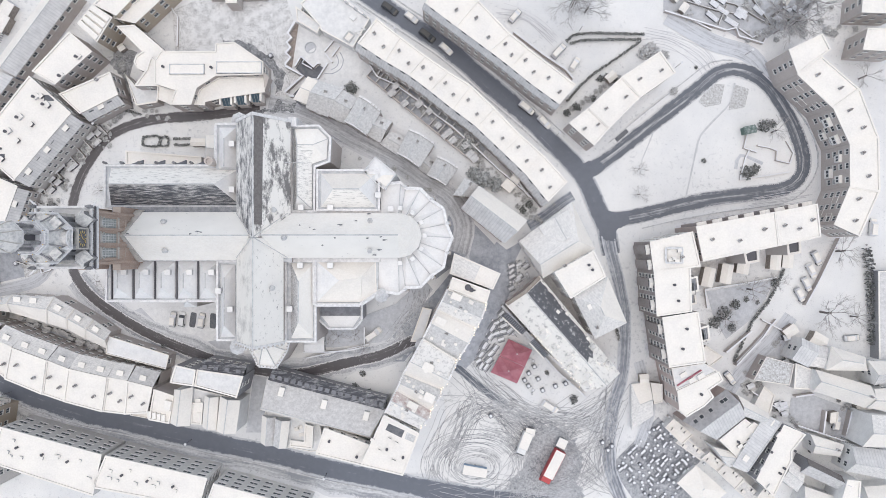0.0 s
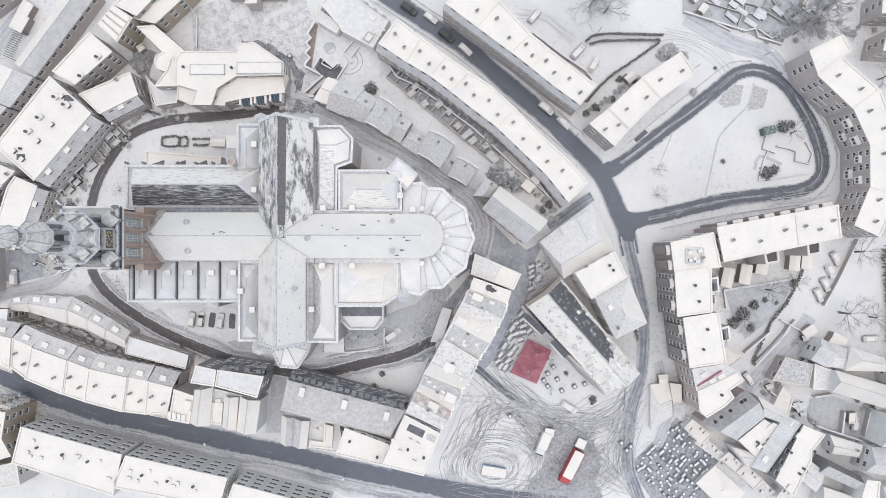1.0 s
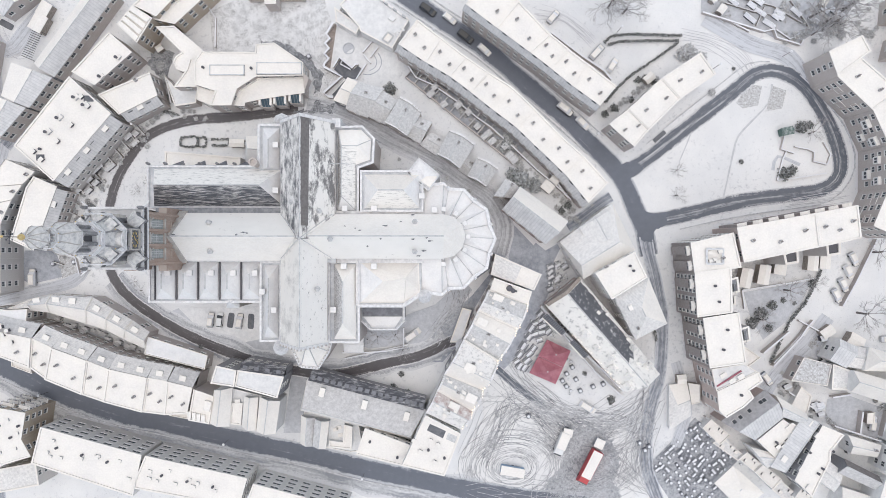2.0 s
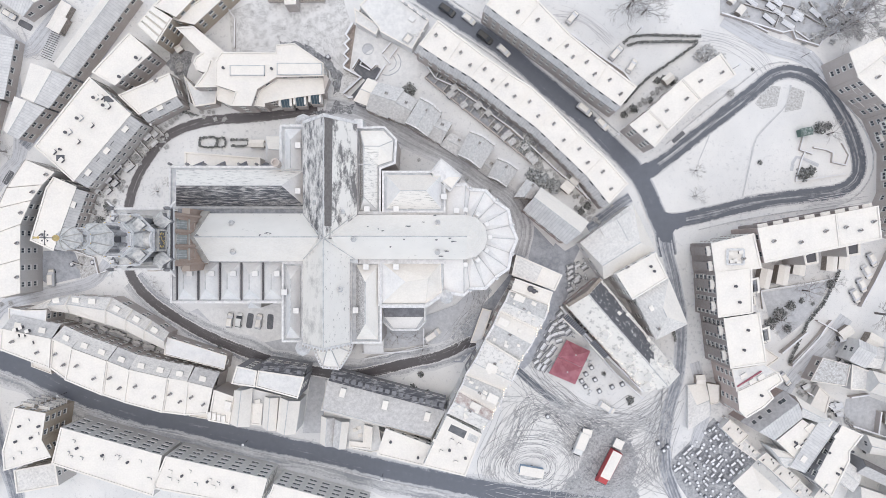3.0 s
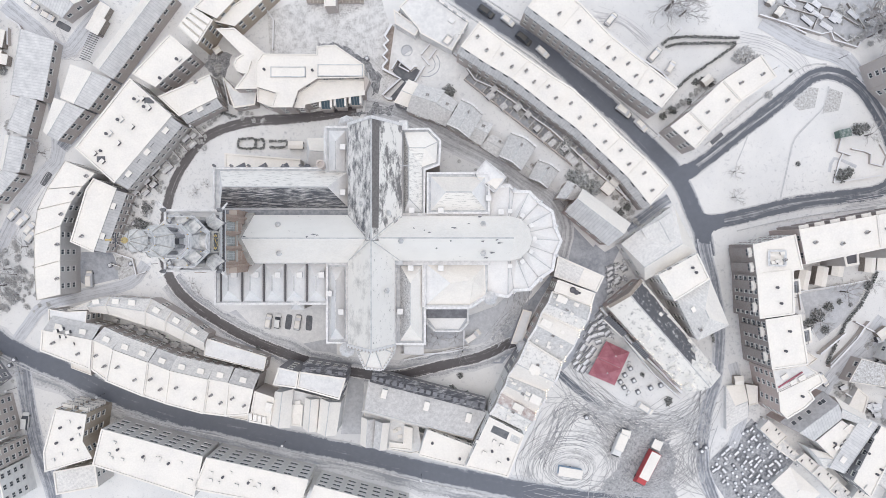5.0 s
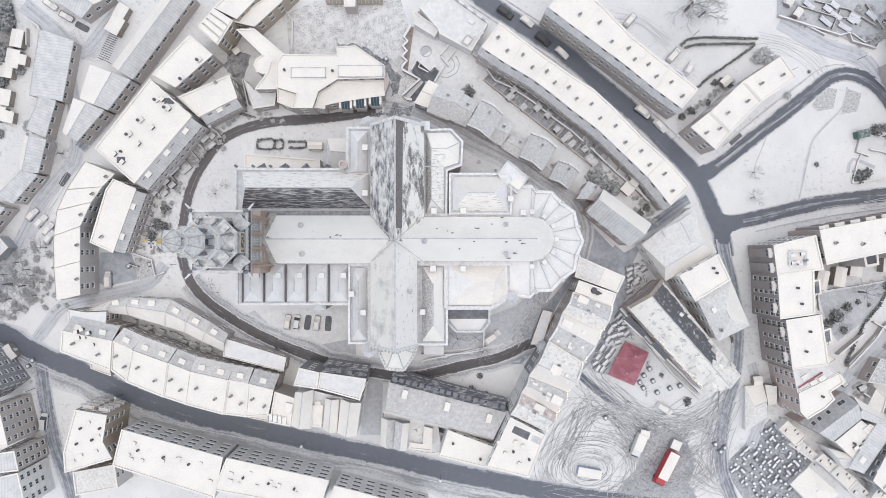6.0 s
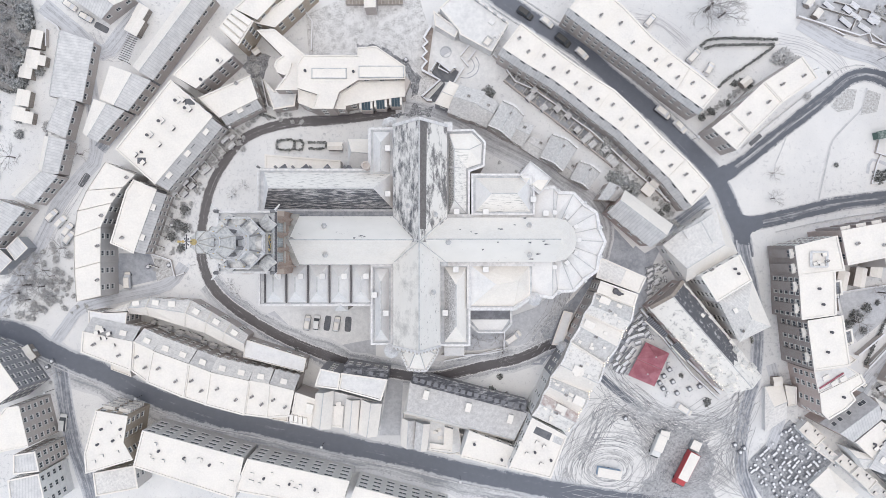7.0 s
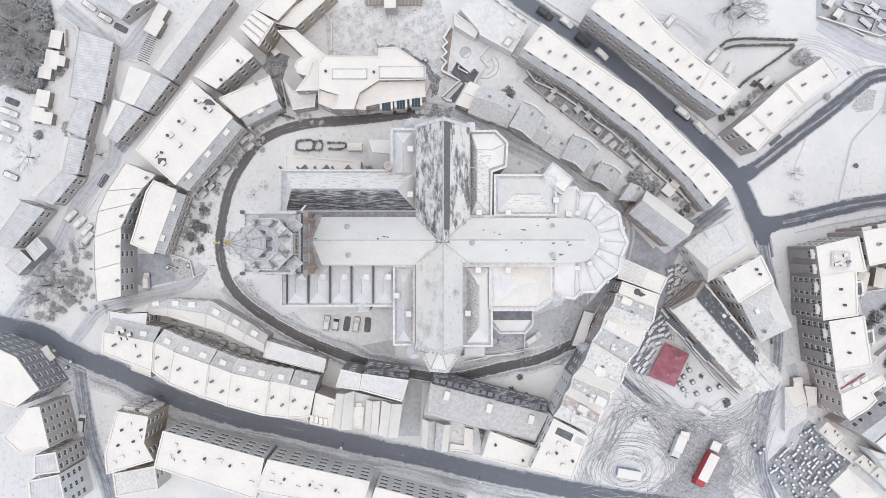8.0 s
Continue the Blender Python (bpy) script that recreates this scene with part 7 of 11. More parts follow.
for sx, sy in ((-1, -1), (1, -1), (1, 1), (-1, 1)):
    cx, cy = (TX0 - 0.5 if sx < 0 else TX1 + 0.5), (TY0 - 0.5 if sy < 0 else TY1 + 0.5)
    bm = bmesh.new()
    tube(bm, [(cx - sx * 0.4, cy - sy * 0.4, 54.0), (cx + sx * 0.5, cy + sy * 0.6, 53.9), (cx + sx * 1.3, cy + sy * 1.5, 54.2)], 0.34, 5, 0.16)
    part("gargoyle", bm, STONE_PALE, TW)
    bm = bmesh.new()
    turned(bm, [(0.42, 52.9), (0.42, 55.2), (0.55, 55.3), (0.03, 57.4)], 4, (cx, cy, 0), 0, radians(45))
    part("finial", bm, STONE_DARK, TW)
    # gabled corner chapel with a snowed roof
    m = Matrix.Translation((TC[0] + sx * 3.9, TC[1] + sy * 4.1, 0)) @ Matrix.Rotation(math.atan2(sy, sx), 4, 'Z')
    bm = bmesh.new()
    box(bm, -1.0, -1.25, 52.9, 1.0, 1.25, 56.0, m)
    part("corner_chapel", bm, STONE_DARK, TW)
    for side in (-1, 1):
        bm = bmesh.new()
        slab(bm, [m @ Vector(v) for v in ((-1.2, side * 1.5, 55.9), (1.25, side * 1.5, 55.9), (1.25, 0, 57.6), (-1.2, 0, 57.6))], 0.2)
        part("chapel_roof", bm, TOWER_SNOW, TW)


def octagon_stage(r, z0, z1, pier, label):
    """Eight piers with open arches between them, a sill below and a cornice above."""
    bm = bmesh.new()
    turned(bm, [(r * 1.02, z0), (r * 1.02, z0 + 0.9)], 8, (*TC, 0), 0, radians(22.5))
    turned(bm, [(r * 0.62, z0), (r * 0.62, z1)], 8, (*TC, 0), 1, radians(22.5))
    part("core", bm, [STONE_PALE, DARK], TW)
    for k in range(8):
        a = radians(22.5 + 45 * k)
        bm = bmesh.new()
        m = Matrix.Translation((TC[0] + r * 0.95 * math.cos(a), TC[1] + r * 0.95 * math.sin(a), 0)) @ Matrix.Rotation(a, 4, 'Z')
        box(bm, -pier, -pier, z0 + 0.9, pier, pier, z1 - 0.5, m)
        part("pier", bm, STONE_DARK, TW)
        b = a + radians(45)
        bm = bmesh.new()
        p, q = Vector((math.cos(a), math.sin(a), 0)) * r, Vector((math.cos(b), math.sin(b), 0)) * r
        bow = [(p.lerp(q, j / 6), z1 - 0.5 - 1.4 * (j / 3 - 1) ** 2) for j in range(7)]
        tube(bm, [(TC[0] + u.x, TC[1] + u.y, z) for u, z in bow], 0.22, 4)
        part("arch", bm, STONE, TW)
    bm = bmesh.new()
    turned(bm, [(r * 1.0, z1 - 0.5), (r * 1.16, z1 - 0.3), (r * 1.16, z1), (r * 0.9, z1 + 0.1)], 8, (*TC, 0), 0, radians(22.5))
    part("cornice", bm, STONE_PALE, TW)


def crown_part(name, profile, mat, label="", sides=8):
    bm = bmesh.new()
    turned(bm, profile, sides, (*TC, 0), 0, radians(22.5))
    return part(name, bm, mat, TW, label)


def finials(r, z, size, mat, n=8):
    for k in range(n):
        a = radians(22.5 + 360 / n * k)
        bm = bmesh.new()
        turned(bm, [(0.34 * size, 0), (0.34 * size, 1.5 * size), (0.46 * size, 1.6 * size), (0.03, 3.2 * size)], 4, (TC[0] + r * math.cos(a), TC[1] + r * math.sin(a), z))
        part("finial", bm, mat, TW)


octagon_stage(4.6, 52.9, 62.6, 0.5, "belfry")
crown_part("lower_roof", [(4.9, 62.7), (4.75, 63.2), (4.0, 64.3), (3.25, 66.2), (2.9, 68.0)], TOWER_SNOW, "snow-dusted lead skirt roof")
finials(5.1, 62.6, 1.0, STONE_PALE)
for k in range(8):
    a = radians(22.5 + 45 * k)
    bm = bmesh.new()
    tube(bm, [(TC[0] + q * math.cos(a), TC[1] + q * math.sin(a), h) for q, h in ((5.1, 63.4), (4.3, 64.9), (3.4, 66.9), (3.0, 68.2))], 0.2, 4)
    part("roof_fin", bm, STONE_DARK, TW)
    bm = bmesh.new()
    m = Matrix.Translation((TC[0] + 4.05 * math.cos(a + radians(22.5)), TC[1] + 4.05 * math.sin(a + radians(22.5)), 63.2)) @ Matrix.Rotation(a + radians(22.5), 4, 'Z')
    if k % 2 == 0:
        # boxed dormer on the diagonal
        box(bm, -1.2, -0.75, 0, 0.7, 0.75, 1.7, m, 0)
        box(bm, -1.3, -0.95, 1.7, 0.95, 0.95, 2.0, m, 1)
        part("roof_dormer", bm, [STONE_DARK, TOWER_SNOW], TW)
    else:
        # curved gable over a dial
        arc = [(1.55 * math.cos(math.pi * j / 8), 1.5 * math.sin(math.pi * j / 8)) for j in range(9)]
        loft(bm, [[m @ Vector((u, y, z)) for y, z in arc] for u in (-1.3, 0.75)])
        part("curved_gable", bm, TOWER_SNOW, TW)
        bm = bmesh.new()
        tube(bm, [m @ Vector((0.8, y * 1.06, z * 1.06)) for y, z in arc], 0.16, 4)
        part("gable_moulding", bm, STONE_PALE, TW)
for k in range(4):
    # dials below the curved gables
    a = radians(90 * k)
    m = Matrix.Translation((TC[0] + 4.55 * math.cos(a), TC[1] + 4.55 * math.sin(a), 58.2)) @ Matrix.Rotation(a, 4, 'Z')
    bm = bmesh.new()
    box(bm, -0.3, -1.85, -1.85, 0.12, 1.85, 1.85, m)
    dial = part("clock", bm, PIT, TW, "dark clock dial with gilded hands and marks")
    bm = bmesh.new()
    for j in range(12):
        b = math.pi * j / 6
        tube(bm, [m @ Vector((0.2, 1.15 * math.sin(b), 1.15 * math.cos(b))), m @ Vector((0.2, 1.6 * math.sin(b), 1.6 * math.cos(b)))], 0.11, 4)
    part("hour_mark", bm, GOLD, dial)
    for b, l in ((0.9, 1.0), (3.5, 1.4)):
        bm = bmesh.new()
        tube(bm, [m @ Vector((0.26, 0, 0)), m @ Vector((0.26, l * math.sin(b), l * math.cos(b)))], 0.09, 4)
        part("clock_hand", bm, GOLD, dial)
    for y0, y1, z0, z1 in ((-2.1, 2.1, 1.85, 2.2), (-2.1, 2.1, -2.2, -1.85), (-2.15, -1.85, -1.85, 1.85), (1.85, 2.15, -1.85, 1.85)):
        bm = bmesh.new()
        box(bm, -0.3, y0, z0, 0.45, y1, z1, m)
        part("clock_surround", bm, STONE, TW)


def gilded_balls(r, z, size):
    """Small gilded balls on spikes at the eight corners."""
    for k in range(8):
        a = radians(22.5 + 45 * k)
        x, y = TC[0] + r * math.cos(a), TC[1] + r * math.sin(a)
        bm = bmesh.new()
        turned(bm, [(0.12 * size, 0), (0.05 * size, 1.1 * size)], 5, (x, y, z))
        b = part("spike", bm, STONE_DARK, TW)
        bm = bmesh.new()
        turned(bm, [(0.03, 0), (0.2 * size, 0.14 * size), (0.2 * size, 0.32 * size), (0.03, 0.46 * size)], 7, (x, y, z + 1.05 * size))
        part("gilded_ball", bm, GOLD, b)


def rail_ring(r, z, n=4):
    """A stone gallery rail between the eight corners."""
    for k in range(8):
        a, b = radians(22.5 + 45 * k), radians(67.5 + 45 * k)
        p, q = Vector((TC[0] + r * math.cos(a), TC[1] + r * math.sin(a), z)), Vector((TC[0] + r * math.cos(b), TC[1] + r * math.sin(b), z))
        bm = bmesh.new()
        tube(bm, [p + Vector((0, 0, 1.0)), q + Vector((0, 0, 1.0))], 0.13, 4)
        for j in range(n):
            u = p.lerp(q, (j + 0.5) / n)
            tube(bm, [u, u + Vector((0, 0, 1.0))], 0.09, 4)
        part("gallery_rail", bm, STONE_PALE, TW)


gilded_balls(4.85, 65.6, 0.6)
crown_part("gallery", [(2.9, 67.6), (3.5, 67.9), (3.5, 68.4), (2.6, 68.5)], STONE_PALE)
rail_ring(3.35, 68.3)
gilded_balls(3.4, 69.2, 0.6)
octagon_stage(2.5, 68.4, 75.6, 0.3, "lantern")
crown_part("dome", [(2.9, 75.6), (3.05, 76.4), (2.8, 77.8), (2.0, 79.6), (1.3, 81.0), (1.05, 82.0)], TOWER_SNOW, "ribbed lead dome dusted with snow")
for k in range(8):
    a = radians(22.5 + 45 * k)
    bm = bmesh.new()
    tube(bm, [(TC[0] + r * math.cos(a), TC[1] + r * math.sin(a), z) for r, z in ((3.08, 76.4), (2.84, 77.8), (2.04, 79.6), (1.34, 81.0))], 0.12, 4)
    part("dome_rib", bm, STONE, TW)
rail_ring(1.9, 81.2, 2)
gilded_balls(2.0, 81.6, 0.5)
octagon_stage(1.25, 81.6, 84.2, 0.18, "upper lantern")
crown_part("onion", [(1.4, 84.2), (1.85, 84.9), (2.0, 85.6), (1.7, 86.7), (0.9, 87.8), (0.35, 88.6), (0.2, 89.3)], TOWER_SNOW, "small onion cap of the lantern")
for k in range(8):
    a = radians(22.5 + 45 * k)
    bm = bmesh.new()
    tube(bm, [(TC[0] + r * math.cos(a), TC[1] + r * math.sin(a), z) for r, z in ((1.9, 84.9), (2.05, 85.6), (1.75, 86.7), (0.95, 87.8), (0.4, 88.6))], 0.09, 4)
    part("onion_rib", bm, STONE, TW)
bm = bmesh.new()
turned(bm, [(0.1, 89.2), (0.42, 89.5), (0.55, 89.95), (0.42, 90.4), (0.1, 90.7)], 10, (*TC, 0))
part("ball", bm, GOLD, TW, "gilded ball")
bm = bmesh.new()
tube(bm, [(*TC, 90.5), (*TC, 95.2)], 0.07, 5)
tube(bm, [(TC[0], TC[1] - 1.0, 93.2), (TC[0], TC[1] + 1.0, 93.2)], 0.07, 5)
for y, z in ((-1.0, 93.2), (1.0, 93.2), (-0.45, 92.4), (0.45, 92.4), (-0.45, 94.0), (0.45, 94.0)):
    turned(bm, [(0.02, -0.18), (0.16, 0), (0.02, 0.18)], 5, (TC[0], TC[1] + y, z))
    tube(bm, [(TC[0], TC[1], 93.2), (TC[0], TC[1] + y, z)], 0.035, 4)
part("cross", bm, DARK, TW, "wrought iron cross")
bm = bmesh.new()
tube(bm, [(TC[0] - 0.6, TC[1], 95.4), (TC[0] - 0.1, TC[1], 95.3), (TC[0] + 0.4, TC[1], 95.7)], 0.2, 6, 0.06)
turned(bm, [(0.02, 0), (0.24, 0.25), (0.02, 0.75)], 6, (TC[0] + 0.35, TC[1], 95.5))
part("weathercock", bm, GOLD, TW, "gilded weathercock")
# west porch mass below the tower
for x0, y0, x1, y1 in ((TX0 + 0.2, TY0 - 1.4, TX0 + 2.0, TY0), (TX1 - 2.4, TY0 - 1.4, TX1 - 0.6, TY0), (TX0 + 0.2, TY1, TX0 + 2.0, TY1 + 1.4), (TX1 - 2.4, TY1, TX1 - 0.6, TY1 + 1.4), (TX0 - 1.4, TY0 + 0.4, TX0, TY0 + 2.2), (TX0 - 1.4, TY1 - 2.2, TX0, TY1 - 0.4)):
    bm = bmesh.new()
    box(bm, x0, y0, -2, x1, y1, 38)
    part("buttress", bm, TOWER_BRICK, TW)
# bare spots, cables and flashings on the great roofs
rng = random.Random(77)
for x0, x1, side in ((-72, -51, 1), (-35, -12, 1), (-35, -12, -1), (-72, -51, -1)):
    for k in range(7):
        x, v = rng.uniform(x0, x1), rng.random() ** 2.2 * 0.9 + 0.05
        w = rng.uniform(0.2, 1.0)
        bm = bmesh.new()
        pts = []
        for j in range(11):
            a = 2 * math.pi * j / 11
            r = rng.uniform(0.25, 1.0)
            u, q = x + w * r * math.cos(a), v + 0.045 * r * math.sin(a)
            pts.append((u, 3.15 + side * 5.5 * q, 39.05 - 8.4 * q))
        slab(bm, pts, 0.03)
        part("bare_patch", bm, SLATE_PLAIN, CH)
for a, b in (((-36.4, 20, 36.0), (-33.0, 20.4, 31.4)), ((-42.4, 2.8, 41.2), (-36.6, 8.4, 32.6)), ((-42.4, 2.6, 41.2), (-36.6, -2.0, 32.6)), ((-42.8, 2.8, 41.2), (-48.6, 8.4, 32.6)), ((-42.8, 2.6, 41.2), (-48.6, -2.0, 32.6))):
    bm = bmesh.new()
    tube(bm, [a, b], 0.11, 4)
    part("flashing", bm, LEAD, CH)

# ---- outdoor things ----
def foot(x, y, lift=0.06):
    return (x, y, terrain(x, y) + lift)


def placed(x, y, turn_deg, lift=0.06):
    return Matrix.Translation(foot(x, y, lift)) @ Matrix.Rotation(radians(turn_deg), 4, 'Z')


CARS = {}


def wheel_mesh():
    t, r = bmesh.new(), bmesh.new()
    for bm, prof in ((t, [(0.22, -0.1), (0.31, -0.1), (0.33, -0.05), (0.33, 0.05), (0.31, 0.1), (0.22, 0.1)]), (r, [(0.05, -0.07), (0.22, -0.07), (0.22, 0.07), (0.05, 0.07)])):
        turned(bm, prof, 14, (0, 0, 0))
        bm.transform(Matrix.Rotation(radians(90), 4, 'X'))
    return finish(t, "tyre", RUBBER), finish(r, "rim", STEEL)


TYRE, RIM = wheel_mesh()


def car_meshes(paint, capped, tall):
    key = (paint.name, capped, tall)
    if key in CARS:
        return CARS[key]
    L, W, H = (4.3, 1.76, 1.45) if not tall else (4.9, 1.9, 1.95)
    def ring(x, w, z0, z1):
        return [(x, -w * 0.9, z0), (x, -w, z0 + 0.12), (x, -w, z1 - 0.12), (x, -w * 0.86, z1), (x, w * 0.86, z1), (x, w, z1 - 0.12), (x, w, z0 + 0.12), (x, w * 0.9, z0)]
    b = bmesh.new()
    deck = 0.86 if not tall else 1.0
    loft(b, [ring(-L / 2, W * 0.42, 0.35, deck - 0.1), ring(-L / 2 + 0.2, W * 0.49, 0.24, deck), ring(-0.6, W * 0.5, 0.22, deck + 0.03), ring(0.9, W * 0.5, 0.22, deck), ring(L / 2 - 0.35, W * 0.48, 0.24, deck - 0.12), ring(L / 2, W * 0.40, 0.34, deck - 0.25)])
    g = bmesh.new()
    r0, r1 = (-L / 2 + 0.25, 0.95) if not tall else (-L / 2 + 0.06, 1.2)
    loft(g, [[(r0, -W * 0.44, deck - 0.02), (r1 + 0.35, -W * 0.44, deck - 0.05), (r1 + 0.35, W * 0.44, deck - 0.05), (r0, W * 0.44, deck - 0.02)], [(r0 + 0.35, -W * 0.37, H - 0.06), (r1 - 0.45, -W * 0.37, H - 0.06), (r1 - 0.45, W * 0.37, H - 0.06), (r0 + 0.35, W * 0.37, H - 0.06)]])
    k = bmesh.new()
    up = 0.12 if capped else 0.0
    loft(k, [[(r0 + 0.30, -W * 0.39, H - 0.07), (r1 - 0.38, -W * 0.39, H - 0.07), (r1 - 0.38, W * 0.39, H - 0.07), (r0 + 0.30, W * 0.39, H - 0.07)], [(r0 + 0.42, -W * 0.34, H + up), (r1 - 0.5, -W * 0.34, H + up), (r1 - 0.5, W * 0.34, H + up), (r0 + 0.42, W * 0.34, H + up)]])
    hood = bmesh.new()
    if capped:
        loft(hood, [[(r1 + 0.4, -W * 0.42, deck - 0.04), (L / 2 - 0.15, -W * 0.36, deck - 0.2), (L / 2 - 0.15, W * 0.36, deck - 0.2), (r1 + 0.4, W * 0.42, deck - 0.04)], [(r1 + 0.45, -W * 0.38, deck + 0.10), (L / 2 - 0.25, -W * 0.32, deck - 0.06), (L / 2 - 0.25, W * 0.32, deck - 0.06), (r1 + 0.45, W * 0.38, deck + 0.10)]])
        glass_mat = SNOW_DIP
        hm = finish(hood, "hood_snow", SNOW)
    else:
        hood.free()
        glass_mat, hm = GLASS, None
    CARS[key] = (finish(b, "body", paint), finish(g, "glazing", glass_mat), finish(k, "roof", SNOW if capped else paint), hm, L, W)
    return CARS[key]


def car(x, y, turn, paint, capped=True, tall=False, label=""):
    body_m, glass_m, roof_m, hood_m, L, W = car_meshes(paint, capped, tall)
    c = new("car" if not tall else "van")
    c.matrix_world = placed(x, y, turn, 0.10)
    tagged(c, label or ("parked car covered in fresh snow" if capped else "parked dark car swept clear of snow"), "car" if not tall else "van")
    for n, me in (("body", body_m), ("glazing", glass_m), ("roof", roof_m), ("hood_snow", hood_m)):
        if me:
            new(n, me).parent = c
    for sx in (-L * 0.31, L * 0.31):
        for sy in (-W * 0.44, W * 0.44):
            w = new("wheel", TYRE)
            w.parent, w.location = c, (sx, sy, 0.33)
            r = new("rim", RIM)
            r.parent = w
    return c


PAINT_W = plain("white_car_paint", (0.66, 0.67, 0.68), 0.3)
PAINT_D = plain("dark_car_paint", (0.035, 0.037, 0.042), 0.3)
PAINT_B = plain("bluegrey_car_paint", (0.12, 0.14, 0.17), 0.3)
PAINT_S = plain("silver_car_paint", (0.38, 0.39, 0.41), 0.3, 0.5)
for p, turn, paint, cap, tall in (((19.6, 63.4), 50, PAINT_S, True, False), ((31.4, 53.7), 48, PAINT_S, True, True), ((35.7, 50.2), 58, PAINT_W, True, False), ((22.5, 37.9), -38, PAINT_D, True, True), ((27.3, 34.2), -45, PAINT_W, True, False), ((-14.5, 65.5), -35, PAINT_D, False, True), ((-8.6, 63.0), -38, PAINT_S, True, False), ((-4.3, 57.9), -38, PAINT_D, False, True), ((0.8, 54.2), -42, PAINT_S, True, False), ((97.4, -12.5), -62, PAINT_S, True, False), ((99.2, -9.6), -62, PAINT_S, True, False), ((100.5, -5.9), -62, PAINT_W, True, False), ((101.9, -2.5), -62, PAINT_S, True, False), ((117.0, 5.9), 84, PAINT_W, True, True), ((29.2, -43.0), -32, PAINT_W, True, True), ((78.6, -35.4), -52, PAINT_B, True, False), ((-74.4, -19.4), 82, PAINT_S, True, False), ((-71.8, -19.4), 82, PAINT_W, False, False), ((-66.1, -19.6), 80, PAINT_S, True, False), ((-143.5, -47.8), 85, PAINT_W, False, True), ((-146.1, 10.3), 48, PAINT_S, True, False), ((-143.7, 8.5), 48, PAINT_W, True, False), ((-141.7, 6.3), 55, PAINT_S, True, False)):
    car(*p, turn, paint, cap, tall)
for p, turn, paint, cap, tall in (((-141.4, 4.1), 55, PAINT_S, True, False), ((-140.5, 68.6), -35, PAINT_S, True, False), ((-136.1, 65.3), -30, PAINT_B, True, False), ((-162.9, 39.1), -22, PAINT_S, True, True), ((-162.6, 35.3), -22, PAINT_S, True, True), ((-164.8, 32.2), -22, PAINT_W, True, True), ((-162.8, 21.5), -25, PAINT_B, True, False), ((-125.0, -7.8), 92, PAINT_S, True, True), ((-18.4, -22.5), 35, PAINT_W, True, True), ((107.7, -47.7), 78, PAINT_S, True, False), ((111.6, -24.3), 5, PAINT_S, True, False)):
    car(*p, turn, paint, cap, tall)


def truck(x, y, turn, length, width, height, side, cab, label, group=""):
    t = new("truck")
    t.matrix_world = placed(x, y, turn, 0.10)
    tagged(t, label, "truck")
    bm = bmesh.new()
    box(bm, -length / 2, -width / 2, 0.75, length / 2 - 1.9, width / 2, height)
    bmesh.ops.bevel(bm, geom=bm.edges[:], offset=0.06, segments=1, affect='EDGES')
    new("cargo_box", finish(bm, "cargo_box", side)).parent = t
    bm = bmesh.new()
    box(bm, -length / 2 + 0.1, -width / 2 + 0.12, height - 0.02, length / 2 - 2.0, width / 2 - 0.12, height + 0.12)
    bmesh.ops.bevel(bm, geom=bm.edges[:], offset=0.05, segments=1, affect='EDGES')
    new("roof_snow", finish(bm, "roof_snow", SNOW)).parent = t
    bm = bmesh.new()
    x0, x1 = length / 2 - 1.85, length / 2
    loft(bm, [[(x0, -width * 0.46, 0.5), (x1, -width * 0.46, 0.5), (x1, width * 0.46, 0.5), (x0, width * 0.46, 0.5)], [(x0, -width * 0.46, 1.5), (x1 + 0.05, -width * 0.46, 1.4), (x1 + 0.05, width * 0.46, 1.4), (x0, width * 0.46, 1.5)], [(x0, -width * 0.42, height * 0.86), (x1 - 0.5, -width * 0.42, height * 0.86), (x1 - 0.5, width * 0.42, height * 0.86), (x0, width * 0.42, height * 0.86)]])
    new("cab", finish(bm, "cab", cab)).parent = t
    bm = bmesh.new()
    loft(bm, [[(x1 + 0.02, -width * 0.40, 1.5), (x1 + 0.06, -width * 0.40, 1.5), (x1 + 0.06, width * 0.40, 1.5), (x1 + 0.02, width * 0.40, 1.5)], [(x1 - 0.42, -width * 0.37, height * 0.82), (x1 - 0.38, -width * 0.37, height * 0.82), (x1 - 0.38, width * 0.37, height * 0.82), (x1 - 0.42, width * 0.37, height * 0.82)]])
    new("windscreen", finish(bm, "windscreen", GLASS)).parent = t
    bm = bmesh.new()
    box(bm, -length / 2 + 0.1, -width * 0.35, 0.45, length / 2 - 0.3, width * 0.35, 0.75)
    new("chassis", finish(bm, "chassis", DARK)).parent = t
    for sx in (-length * 0.3, length * 0.36):
        for sy in (-width * 0.42, width * 0.42):
            w = new("wheel", TYRE)
            w.parent, w.location, w.scale = t, (sx, sy, 0.45), (1.35, 1.35, 1.35)
            new("rim", RIM).parent = w
    return t


truck(*(29.8, -59.4), -117, 10.0, 3.0, 3.5, RED_PAINT, RED_PAINT, "red box truck with snow on its roof")
truck(*(22.1, -53.0), -112, 6.6, 2.7, 2.9, PAINT_W, PAINT_W, "small white box truck parked on the square")


